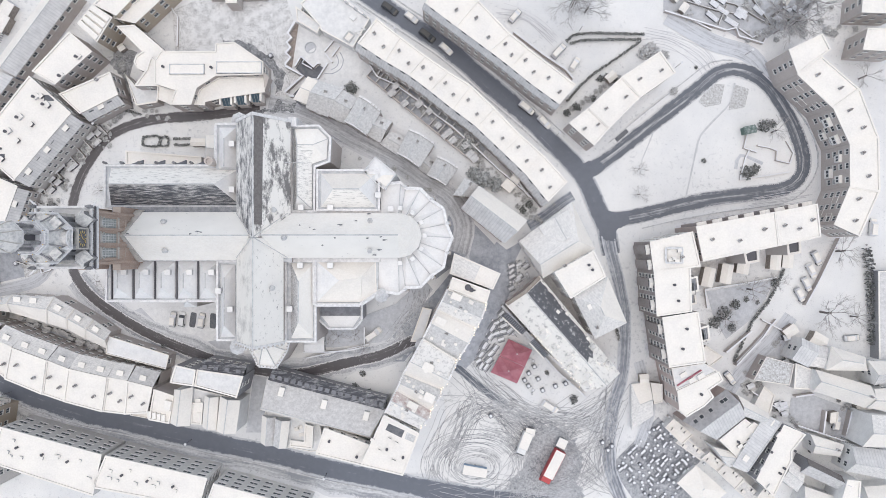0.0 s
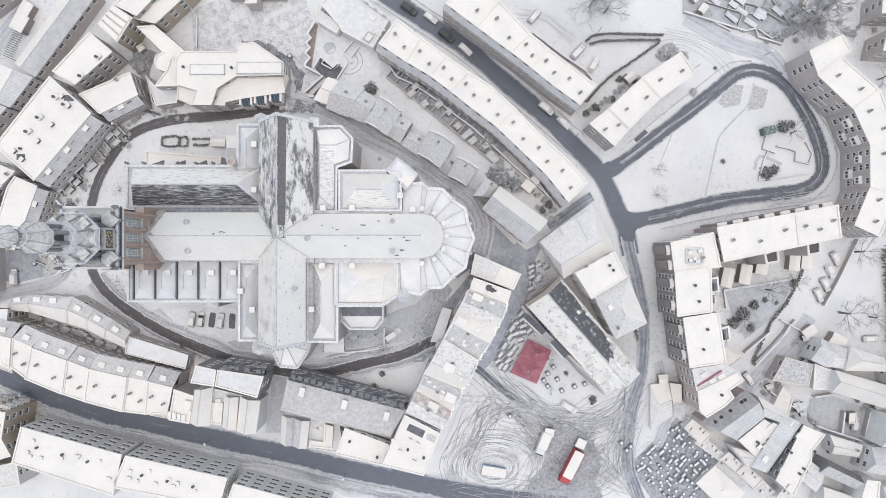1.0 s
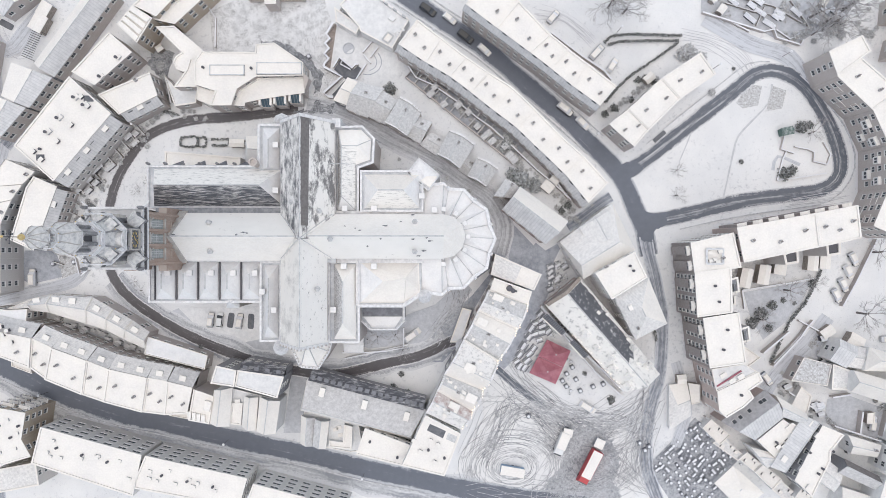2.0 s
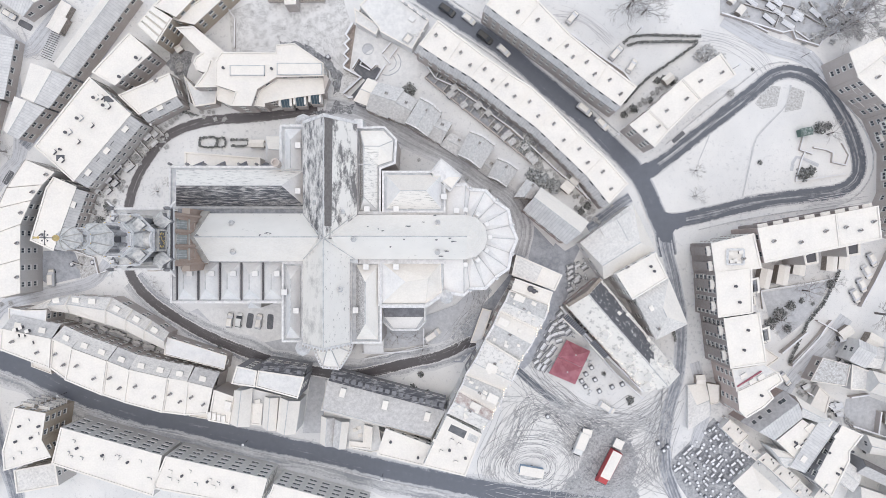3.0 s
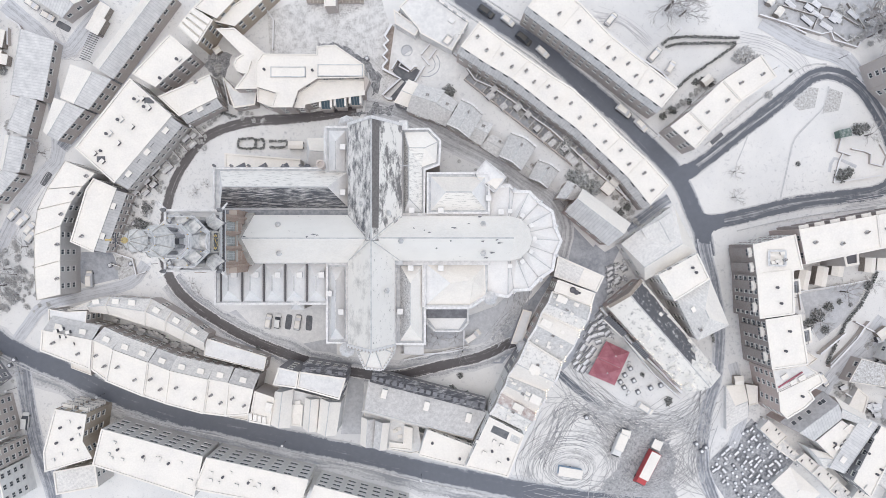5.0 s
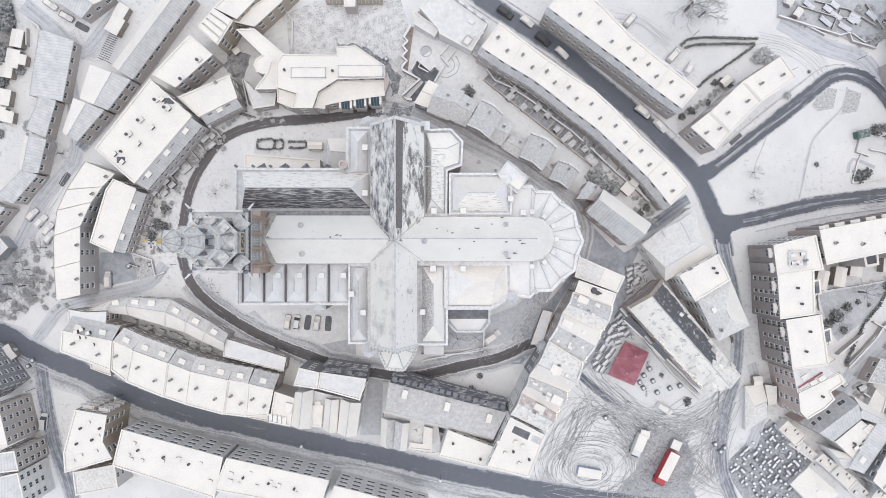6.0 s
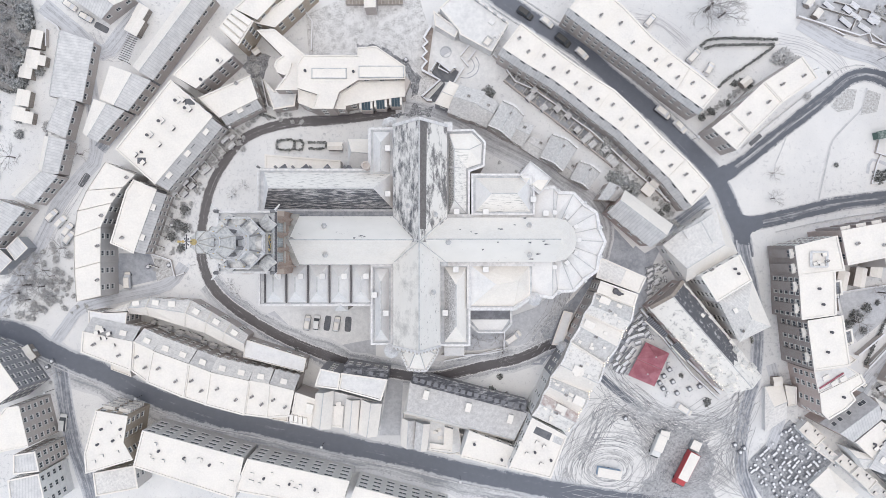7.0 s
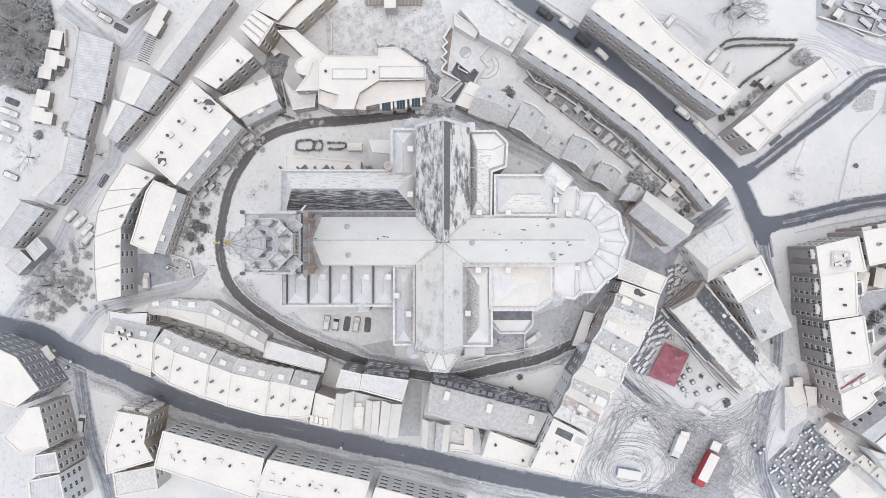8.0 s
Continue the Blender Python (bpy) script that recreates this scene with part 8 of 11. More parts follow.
def trailer(x, y, turn, l, w, h, side, label):
    t = new("market_trailer")
    t.matrix_world = placed(x, y, turn, 0.08)
    tagged(t, label, "trailer")
    bm = bmesh.new()
    box(bm, -l / 2, -w / 2, 0.4, l / 2, w / 2, h)
    bmesh.ops.bevel(bm, geom=bm.edges[:], offset=0.07, segments=1, affect='EDGES')
    new("body", finish(bm, "body", side)).parent = t
    bm = bmesh.new()
    box(bm, -l / 2 - 0.1, -w / 2 - 0.1, h, l / 2 + 0.1, w / 2 + 0.1, h + 0.2)
    bmesh.ops.bevel(bm, geom=bm.edges[:], offset=0.06, segments=1, affect='EDGES')
    new("roof", finish(bm, "roof", SNOW)).parent = t
    bm = bmesh.new()
    tube(bm, [(l / 2, 0, 0.5), (l / 2 + 1.0, 0, 0.45)], 0.06)
    new("drawbar", finish(bm, "drawbar", DARK)).parent = t
    for sy in (-w * 0.47, w * 0.47):
        wh = new("wheel", TYRE)
        wh.parent, wh.location = t, (0, sy, 0.33)
    return t


trailer(*(8.7, -60.6), -10, 6.4, 2.3, 2.6, BLUE_PAINT, "blue market trailer with a snowed roof")
trailer(*(23.7, -49.8), -12, 2.4, 2.0, 2.2, STEEL, "small grey trailer on the square")
trailer(*(32.4, -52.9), -25, 2.4, 2.4, 2.3, STEEL, "grey equipment trailer behind a truck")


# ---- bare asphalt where cars stood ----
for k, (p, turn) in enumerate((((-68.8, -19.5), 80), ((-63.0, -19.7), 85), ((-132.0, 62.6), -28), ((-162.5, 42.2), -22), ((-137.3, 20.2), 55), ((48.7, 30.8), 38))):
    ca, si = math.cos(radians(turn)), math.sin(radians(turn))
    pts = []
    for j in range(20):
        a = 2 * math.pi * j / 20
        u, v = [math.copysign(abs(f) ** 0.35, f) for f in (math.cos(a), math.sin(a))]
        pts.append((p[0] + 2.1 * u * ca - 0.9 * v * si, p[1] + 2.1 * u * si + 0.9 * v * ca))
    patch("bare_asphalt_%d" % (k + 1), pts, PIT, "bare dry asphalt where a car stood", 0.09)


# ---- red marquee ----
def marquee():
    at = centre([(17.5, -24.0), (23.8, -27.0), (19.7, -36.0), (12.7, -33.0)])
    m = thing("marquee", foot(at.x, at.y), "double-peaked red canvas marquee on the square", "marquee")
    A, B, C, D = [Vector(p) for p in ((17.5, -24.0), (23.8, -27.0), (19.7, -36.0), (12.7, -33.0))]
    z0 = terrain(at.x, at.y) + 2.6
    for k in (0, 1):
        a, b = A.lerp(D, 0.5 * k), B.lerp(C, 0.5 * k)
        c, d = B.lerp(C, 0.5 * k + 0.49), A.lerp(D, 0.5 * k + 0.49)
        top = (a + b + c + d) / 4
        bm = bmesh.new()
        n = 6
        cs = [a, b, c, d]
        rings = []
        for j in range(n + 1):
            f = j / n
            sag = z0 + 2.3 * f ** 1.35
            rg = []
            for i in range(4):
                for s in range(4):
                    p = cs[i].lerp(cs[(i + 1) % 4], s / 4).lerp(top, f * 0.97)
                    rg.append(bm.verts.new((p.x, p.y, sag)))
            rings.append(rg)
        for r, s in zip(rings, rings[1:]):
            for i in range(16):
                bm.faces.new((r[i], r[(i + 1) % 16], s[(i + 1) % 16], s[i]))
        bm.faces.new(rings[-1])
        lo = [bm.verts.new((v.co.x, v.co.y, z0 - 0.35)) for v in rings[0]]
        for i in range(16):
            bm.faces.new((lo[i], lo[(i + 1) % 16], rings[0][(i + 1) % 16], rings[0][i]))
        part("canopy", bm, RED_CANVAS, m)
        bm = bmesh.new()
        turned(bm, [(0.22, z0 + 2.15), (0.16, z0 + 2.5), (0.03, z0 + 2.8)], 8, (top.x, top.y, 0))
        part("peak_cap", bm, TRIM, m)
        for p in cs:
            bm = bmesh.new()
            tube(bm, [(p.x, p.y, terrain(p.x, p.y)), (p.x, p.y, z0 - 0.1)], 0.07, 6)
            part("pole", bm, STEEL, m)


marquee()


# ---- walls, hedges, fences ----
def garden_wall(pts, h=1.8, w=0.28, mat=None, label="snow-capped brick garden wall", cap=None):
    c = Vector(pts[len(pts) // 2])
    g = thing("garden_wall", foot(c.x, c.y), label, "wall")
    a_bm, b_bm = bmesh.new(), bmesh.new()
    for bm, ww, lo, hi in ((a_bm, w, -0.5, h), (b_bm, w + 0.06, h, h + 0.10)):
        rows = []
        P = [Vector(p) for p in pts]
        for i, p in enumerate(P):
            d = (P[min(i + 1, len(P) - 1)] - P[max(i - 1, 0)]).normalized()
            s = Vector((-d.y, d.x)) * ww / 2
            z = terrain(p.x, p.y)
            rows.append([(p.x + s.x, p.y + s.y, z + lo), (p.x - s.x, p.y - s.y, z + lo), (p.x - s.x, p.y - s.y, z + hi), (p.x + s.x, p.y + s.y, z + hi)])
        loft(bm, rows)
    part("masonry", a_bm, mat or BRICK_BROWN, g)
    part("coping", b_bm, cap or SNOW_DIP if "timber" not in label else ROOF_GREY, g)
    return g


def hedge(pts, w=0.55, h=1.2, label="clipped dark hedge dusted with snow"):
    rng = random.Random(int(abs(pts[0][0]) * 31))
    bm = bmesh.new()
    for p in smooth_line(pts, 0.32):
        for k in range(4):
            q = (p.x + rng.uniform(-w, w) / 2, p.y + rng.uniform(-w, w) / 2)
            z = terrain(*q)
            r = rng.uniform(0.18, 0.34)
            a = rng.uniform(0, 6.28)
            zz = z + h * rng.uniform(0.35, 1.0)
            vs = [bm.verts.new((q[0] + r * math.cos(a + t), q[1] + r * math.sin(a + t), zz + rng.uniform(-0.2, 0.2))) for t in (0, 2.1, 4.2)]
            ft = bm.verts.new((q[0], q[1], z))
            bm.faces.new(vs)
            for i in range(3):
                bm.faces.new((vs[i], vs[(i + 1) % 3], ft))
    return solid("hedge", bm, HEDGE, label, "hedge")


SHRUBS = {}


def shrub_mesh(kind, mat, n, flat):
    rng = random.Random(kind)
    bm = bmesh.new()
    for k in range(n):
        a, e, r = rng.uniform(0, 6.283), math.asin(rng.uniform(0.0, 1.0)), rng.uniform(0.35, 1.0) * (0.8 + 0.25 * math.sin(3 * k))
        p = Vector((r * math.cos(a) * math.cos(e), r * math.sin(a) * math.cos(e), 0.12 + flat * r * math.sin(e)))
        s = rng.uniform(0.09, 0.2)
        q = Euler((rng.uniform(-0.7, 0.7), rng.uniform(-0.7, 0.7), rng.uniform(0, 6.28))).to_matrix()
        vs = [bm.verts.new(p + q @ Vector(v) * s) for v in ((-1, -0.6, 0), (1, -0.5, 0.15), (0.8, 0.7, 0), (-0.7, 0.8, 0.2))]
        bm.faces.new(vs)
    for k in range(7):
        a = rng.uniform(0, 6.283)
        tube(bm, [(0, 0, 0), (0.5 * math.cos(a), 0.5 * math.sin(a), 0.45 * flat), (0.85 * math.cos(a), 0.85 * math.sin(a), 0.75 * flat)], 0.03, 3, 0.008, 0)
    me = finish(bm, "shrub", mat)
    return me


for i in range(4):
    SHRUBS[("shrub", i)] = shrub_mesh(i, SHRUB, 170, 0.8)
    SHRUBS[("dark", i)] = shrub_mesh(i + 20, HEDGE, 190, 0.9)
    SHRUBS[("evergreen", i)] = shrub_mesh(i + 40, EVERGREEN, 330, 1.3)


def shrub(x, y, r, kind="shrub", label=""):
    me = SHRUBS[(kind, int(abs(x * 13 + y * 7)) % 4)]
    ob = new("shrub", me)
    ob.matrix_world = placed(x, y, (x * 37 + y * 91) % 360, 0.0) @ Matrix.Scale(r, 4)
    texts = {"shrub": "leafless garden shrub dusted with snow", "dark": "dense dark shrub with snow on top", "evergreen": "broad evergreen bush flecked with snow"}
    return tagged(ob, label or texts[kind], "shrub", "garden shrubs")


def shrubbery(spots, label, kind="shrub"):
    """Many low bushes that nobody could count, as one object: spots of (x, y, size)."""
    verts, faces = [], []
    for x, y, r in spots:
        me = SHRUBS[(kind, int(abs(x * 13 + y * 7)) % 4)]
        m = placed(x, y, (x * 37 + y * 91) % 360, 0.0) @ Matrix.Scale(r, 4)
        o = len(verts)
        verts += [tuple(m @ v.co) for v in me.vertices]
        faces += [[o + i for i in p.vertices] for p in me.polygons]
    me = bpy.data.meshes.new("shrubbery")
    me.from_pydata(verts, [], faces)
    me.materials.append({"shrub": SHRUB, "dark": HEDGE, "evergreen": EVERGREEN}[kind])
    return tagged(new("shrubbery", me), label, "shrubs", kind="stuff")


TREES = []


def tree_mesh(seed):
    rng = random.Random(seed)
    trunk, crown = bmesh.new(), bmesh.new()
    tube(trunk, [(0, 0, -0.3), (0.05, 0.03, 1.6), (0.0, 0.1, 3.2)], 0.2, 7, 0.13)
    def grow(bm, p, d, l, r, depth):
        q = p + d * l
        m = p.lerp(q, 0.5) + Vector((rng.uniform(-1, 1), rng.uniform(-1, 1), rng.uniform(-0.3, 0.6))) * l * 0.10
        tube(bm, [p, m, q], r, 4 if depth > 1 else 3, r * 0.55)
        if depth == 0:
            return
        for k in range(4 if depth > 1 else 5):
            a = Euler((rng.uniform(-0.75, 0.75), rng.uniform(-0.75, 0.75), rng.uniform(-0.75, 0.75))).to_matrix()
            e = (a @ d + Vector((0, 0, 0.08))).normalized()
            grow(bm, p.lerp(q, rng.uniform(0.45, 1.0)), e, l * rng.uniform(0.5, 0.75), r * 0.5, depth - 1)
    for k in range(6):
        a = k * 1.05 + rng.uniform(-0.3, 0.3)
        d = Vector((math.cos(a), math.sin(a), rng.uniform(0.35, 0.9))).normalized()
        grow(crown, Vector((0, 0.08, rng.uniform(1.9, 3.1))), d, rng.uniform(1.9, 2.6), 0.085, 3)
    return finish(trunk, "trunk", BARK), finish(crown, "crown", TWIG)


for i in range(3):
    TREES.append(tree_mesh(i + 5))


def tree(x, y, size, label="bare winter tree with frosted twigs"):
    tm, cm = TREES[int(abs(x * 3 + y * 5)) % 3]
    t = new("tree")
    t.matrix_world = placed(x, y, (x * 57 + y * 31) % 360, 0.0) @ Matrix.Scale(size * 1.3, 4)
    tagged(t, label, "tree", "bare trees")
    new("trunk", tm).parent = t
    new("crown", cm).parent = t
    return t


for p, s in (((38.7, 64.6), 1.15), ((36.1, 66.8), 0.8), ((103.4, -17.2), 1.3), ((107.5, -0.6), 1.1), ((83.3, -11.0), 1.0), ((90.7, -8.8), 0.6), ((76.1, -18.8), 0.9), ((52.9, 14.8), 0.55), ((53.2, 21.7), 0.5), ((93.2, 61.7), 1.1), ((90.1, 58.6), 0.8), ((97.7, 64.7), 1.0), ((111.6, -18.4), 0.9), ((113.1, 46.3), 0.9), ((89.6, 31.8), 0.8), ((-152.0, -9.1), 1.2), ((-155.5, -11.4), 0.9), ((-147.5, -5.1), 0.8), ((-142.7, 1.2), 0.8), ((-156.7, 26.5), 0.9), ((-137.7, 27.3), 0.8), ((-161.0, 61.9), 1.2), ((-156.4, 55.6), 1.1)):
    tree(*p, s)
for p, s in (((-94.8, 16.2), 0.4), ((-95.8, -9.0), 0.4), ((-163.9, 55.6), 1.0), ((-157.8, 68.1), 1.1), ((-21.0, -26.7), 0.5), ((-91.7, 18.5), 0.35), ((-94.2, -11.4), 0.35), ((-108.4, 11.5), 0.4), ((-110.8, 6.8), 0.5), ((-158.8, -17.8), 0.5), ((-144.6, -33.7), 0.4)):
    tree(*p, s)
for p, r in (((-153.1, 66.6), 3.0), ((-152.8, 63.0), 2.6), ((-154.9, 47.0), 2.4), ((-157.2, 48.5), 2.2), ((-161.2, 50.1), 2.4), ((-154.1, 51.7), 2.6), ((-162.6, 68.1), 2.4), ((-164.2, 61.1), 2.6), ((-159.5, 57.2), 2.2), ((-152.4, 55.6), 2.0), ((-149.3, 50.4), 1.6), ((-154.7, 37.5), 1.8), ((-155.0, 32.8), 1.4),
             ((10.2, 18.4), 2.8), ((13.8, 17.0), 2.2), ((8.1, 19.9), 2.0), ((6.3, 27.5), 2.2)):
    shrub(*p, r, "evergreen")
for p, r in (((56.4, 53.8), 2.6), ((54.6, 53.2), 2.0), ((60.4, 52.6), 1.6), ((62.9, 43.0), 1.3), ((58.8, 52.6), 1.9), ((57.4, 52.0), 1.6)):
    shrub(*p, r)
for p, r in (((22.8, 11.9), 1.4), ((25.1, 13.5), 1.3), ((21.2, 10.4), 1.2), ((18.7, 21.3), 1.0), ((42.8, 46.3), 1.2), ((44.8, 47.1), 1.0), ((47.1, 45.6), 1.1), ((40.9, 40.9), 1.0), ((36.2, 38.5), 1.4), ((33.6, 36.9), 1.2), ((-24.7, 43.4), 2.0), ((28.3, -33.7), 0.8), ((35.8, -41.2), 1.4), ((-33.9, 30.5), 0.8), ((71.1, 24.1), 0.8), ((69.0, 49.5), 0.6), ((90.7, -9.1), 1.5), ((79.9, -15.3), 1.6), ((76.9, -17.7), 2.2), ((74.5, -20.0), 2.0), ((79.2, -21.5), 1.4), ((83.0, -13.8), 0.9), ((86.1, -14.6), 0.7)):
    shrub(*p, r, "dark")
for p, r in (((87.3, 33.3), 2.0), ((89.6, 34.1), 1.4), ((83.0, 21.0), 2.2), ((85.0, 21.8), 1.6), ((97.1, -30.9), 1.2), ((-108.9, 12.0), 1.6), ((-110.5, 7.3), 2.0), ((-112.5, 4.4), 1.6), ((-108.5, 6.8), 1.4), ((-110.1, 1.3), 1.3), ((-111.6, 8.4), 1.2), ((-64.8, -32.4), 1.2), ((-77.5, -27.0), 0.9), ((-21.6, -33.5), 1.0)):
    shrub(*p, r, "dark")
for p, r in (((-23.8, -37.1), 1.2), ((-27.6, -37.1), 1.0), ((-29.9, -38.0), 1.1), ((-33.7, -38.9), 0.9), ((-19.9, -38.7), 1.2), ((-26.0, -38.7), 1.0), ((-22.9, -39.5), 0.9)):
    shrub(*p, r, "dark")
YARD_BUSHES = []
rng = random.Random(11)
for a, b, c, n in (((-118.7, 17.8), (-111.6, 17.0), (-98.8, 29.3), 20), ((-98.8, 29.3), (-102.8, 27.2), (-86.1, 39.2), 18), ((-111.6, 23.3), (-107.6, 21.0), (-95.6, 33.5), 16), ((-155.4, -0.3), (-142.7, 1.2), (-146.1, -17.8), 30), ((-114.0, 13.1), (-108.4, 13.9), (-110.9, 2.8), 10), ((-19.8, 50.5), (-12.8, 42.8), (22.0, 13.4), 34), ((-14.4, 48.3), (-6.7, 42.0), (26.7, 14.5), 30), ((11.4, 21.2), (17.4, 12.2), (25.1, 11.5), 14), ((33.1, 36.9), (39.3, 40.1), (51.8, 51.0), 16), ((68.7, 66.4), (79.4, 60.2), (103.8, 64.7), 26)):
    A, B, C = Vector(a), Vector(b), Vector(c)
    for k in range(n):
        u, v = rng.random(), rng.random()
        p = A + (B - A) * v * 0.9 + (C - A) * u
        YARD_BUSHES.append((p.x, p.y, rng.uniform(0.45, 1.05)))
for a, b, c, n in (((93.9, -24.6), (101.8, -37.1), (120.4, -49.5), 30), ((80.1, -30.9), (89.5, -38.7), (92.6, -44.9), 12), ((-27.7, 26.5), (-14.0, 22.5), (-12.5, 18.0), 10), ((-90.1, 39.7), (-83.7, 36.5), (-77.4, 38.0), 10), ((-150.2, 39.1), (-148.7, 31.2), (-145.5, 35.2), 8), ((-165.9, -17.8), (-160.4, -24.2), (-151.0, -32.1), 10)):
    A, B, C = Vector(a), Vector(b), Vector(c)
    for k in range(n):
        u, v = rng.random(), rng.random()
        p = A + (B - A) * v * 0.9 + (C - A) * u
        YARD_BUSHES.append((p.x, p.y, rng.uniform(0.45, 1.05)))
for pts in ([(33.6, 56.5), (35.6, 58.1), (39.5, 58.7), (47.2, 58.6), (54.7, 58.4)], [(34.8, 55.8), (37.9, 56.7), (45.6, 57.0), (53.6, 57.0)], [(53.6, 56.4), (48.7, 52.9), (42.5, 48.7), (37.8, 44.8), (33.6, 40.0)], [(93.0, -5.7), (89.2, -13.8), (84.6, -20.0), (79.6, -30.9)], [(-151.5, 68.1), (-150.4, 57.9), (-153.0, 47.0), (-156.5, 44.6), (-161.2, 46.2)]):
    hedge(pts)
for pts in ([(-90.4, 39.0), (-83.7, 37.3)], [(45.5, -16.0), (48.0, -24.6)]):
    hedge(pts)
for pts, h in (([(-19.8, 49.5), (-17.7, 46.3), (-12.8, 44.0), (-6.7, 39.6), (-1.4, 35.2), (2.4, 32.5), (8.4, 27.0), (14.5, 21.2), (19.3, 17.3), (23.6, 13.4)], 1.8), ([(-23.4, 53.7), (-18.7, 49.5), (-17.8, 50.4)], 2.0), ([(17.5, 21.3), (20.2, 17.3), (22.8, 13.7)], 1.8), ([(20.2, 14.0), (23.3, 15.3), (26.6, 11.3)], 1.8)):
    garden_wall(pts, h)
for pts, h in (([(98.5, -15.3), (102.2, -8.4), (107.5, 2.9)], 2.0), ([(71.5, -11.0), (84.5, -9.0), (91.0, -7.7)], 0.9), ([(71.5, -11.0), (72.2, -16.1)], 0.9), ([(18.3, -18.3), (24.6, -25.8), (30.9, -33.1), (39.0, -40.4)], 1.6), ([(-119.5, 0.1), (-112.8, -2.2), (-111.7, -6.7), (-109.0, -5.7)], 1.2), ([(82.7, 31.0), (81.8, 27.5), (85.3, 26.4)], 1.0), ([(85.5, 28.2), (89.1, 27.5), (90.8, 26.7), (90.6, 24.2), (94.4, 23.3)], 1.0), ([(94.4, 23.3), (95.3, 26.1), (93.4, 29.4)], 0.8), ([(80.9, 19.0), (82.4, 24.8), (83.5, 27.2)], 0.6)):
    garden_wall(pts, h)
for pts, h in (([(80.9, 19.0), (87.4, 19.9), (94.3, 21.0)], 0.6), ([(-86.9, 47.6), (-85.3, 40.5), (-83.7, 39.4), (-78.2, 40.9)], 1.6), ([(-75.1, 66.8), (-73.1, 63.9), (-73.2, 55.8)], 1.0), ([(-92.9, 61.0), (-89.3, 55.0)], 1.6), ([(80.4, 59.9), (84.0, 57.4), (86.5, 58.9)], 0.8), ([(60.4, 64.6), (67.2, 62.5), (73.0, 59.5)], 0.9), ([(-147.2, 65.0), (-143.7, 62.6), (-142.5, 60.1)], 1.6), ([(-146.9, 61.9), (-146.9, 57.2)], 1.6), ([(86.9, -19.2), (97.0, -24.6)], 1.4), ([(80.1, -30.9), (84.7, -26.2), (90.8, -19.2)], 1.6)):
    garden_wall(pts, h)
for pts, h in (([(84.0, -38.7), (91.0, -43.3)], 2.2), ([(61.6, -45.7), (71.0, -55.9), (80.4, -65.3)], 1.6), ([(-77.4, 43.5), (-77.7, 40.4)], 1.2), ([(-36.8, -29.3), (-29.3, -27.6), (-19.6, -25.2)], 0.9)):
    garden_wall(pts, h)
FRONT = [Vector(p) for p in ((-17.7, 46.3), (-12.8, 44.0), (-6.7, 39.6), (-1.4, 35.2), (2.4, 32.5), (8.4, 27.0), (14.5, 21.2), (19.3, 17.3))]
for i in range(len(FRONT) - 1):
    for f in (0.0, 0.5):
        a = FRONT[i].lerp(FRONT[i + 1], f)
        d = (FRONT[i + 1] - FRONT[i]).normalized()
        b = a + Vector((-d.y, d.x)) * 4.2
        garden_wall([(a.x, a.y), ((a.x + b.x) / 2, (a.y + b.y) / 2), (b.x, b.y)], 1.7, 0.22, WOOD, "timber screen between back gardens")


FURNITURE = plain("weathered_grey_furniture", (0.20, 0.21, 0.235), 0.6)
TERRACE = patchy("wet_terrace_paving", (0.17, 0.18, 0.205), (0.50, 0.51, 0.54), 0.38, 0.60, 1.2)
GREEN_ROOF = snowy("frosted_green_metal", (0.08, 0.13, 0.12), 0.25, 1.5, (0.66, 0.68, 0.68), 0.15)


# ---- sheds, bins, planters, terrace furniture ----
def shed(x, y, turn, l, w, h, label="snowed timber garden shed", wall=None, roof=None):
    s = new("shed")
    s.matrix_world = placed(x, y, turn, 0.0)
    tagged(s, label, "shed", "garden sheds")
    bm = bmesh.new()
    box(bm, -l / 2, -w / 2, -0.3, l / 2, w / 2, h)
    new("wall", finish(bm, "wall", wall or WOOD)).parent = s
    bm = bmesh.new()
    loft(bm, [[(-l / 2 - 0.15, -w / 2 - 0.15, h + 0.02), (l / 2 + 0.15, -w / 2 - 0.15, h + 0.02), (l / 2 + 0.15, -w / 2 - 0.15, h + 0.2), (-l / 2 - 0.15, -w / 2 - 0.15, h + 0.2)], [(-l / 2 - 0.15, 0, h + 0.5), (l / 2 + 0.15, 0, h + 0.5), (l / 2 + 0.15, 0, h + 0.7), (-l / 2 - 0.15, 0, h + 0.7)], [(-l / 2 - 0.15, w / 2 + 0.15, h + 0.02), (l / 2 + 0.15, w / 2 + 0.15, h + 0.02), (l / 2 + 0.15, w / 2 + 0.15, h + 0.2), (-l / 2 - 0.15, w / 2 + 0.15, h + 0.2)]])
    new("roof", finish(bm, "roof", roof or SNOW)).parent = s
    bm = bmesh.new()
    box(bm, l / 2 + 0.005, -0.4, 0.1, l / 2 + 0.05, 0.4, min(1.9, h - 0.1))
    new("door", finish(bm, "door", TRIM)).parent = s


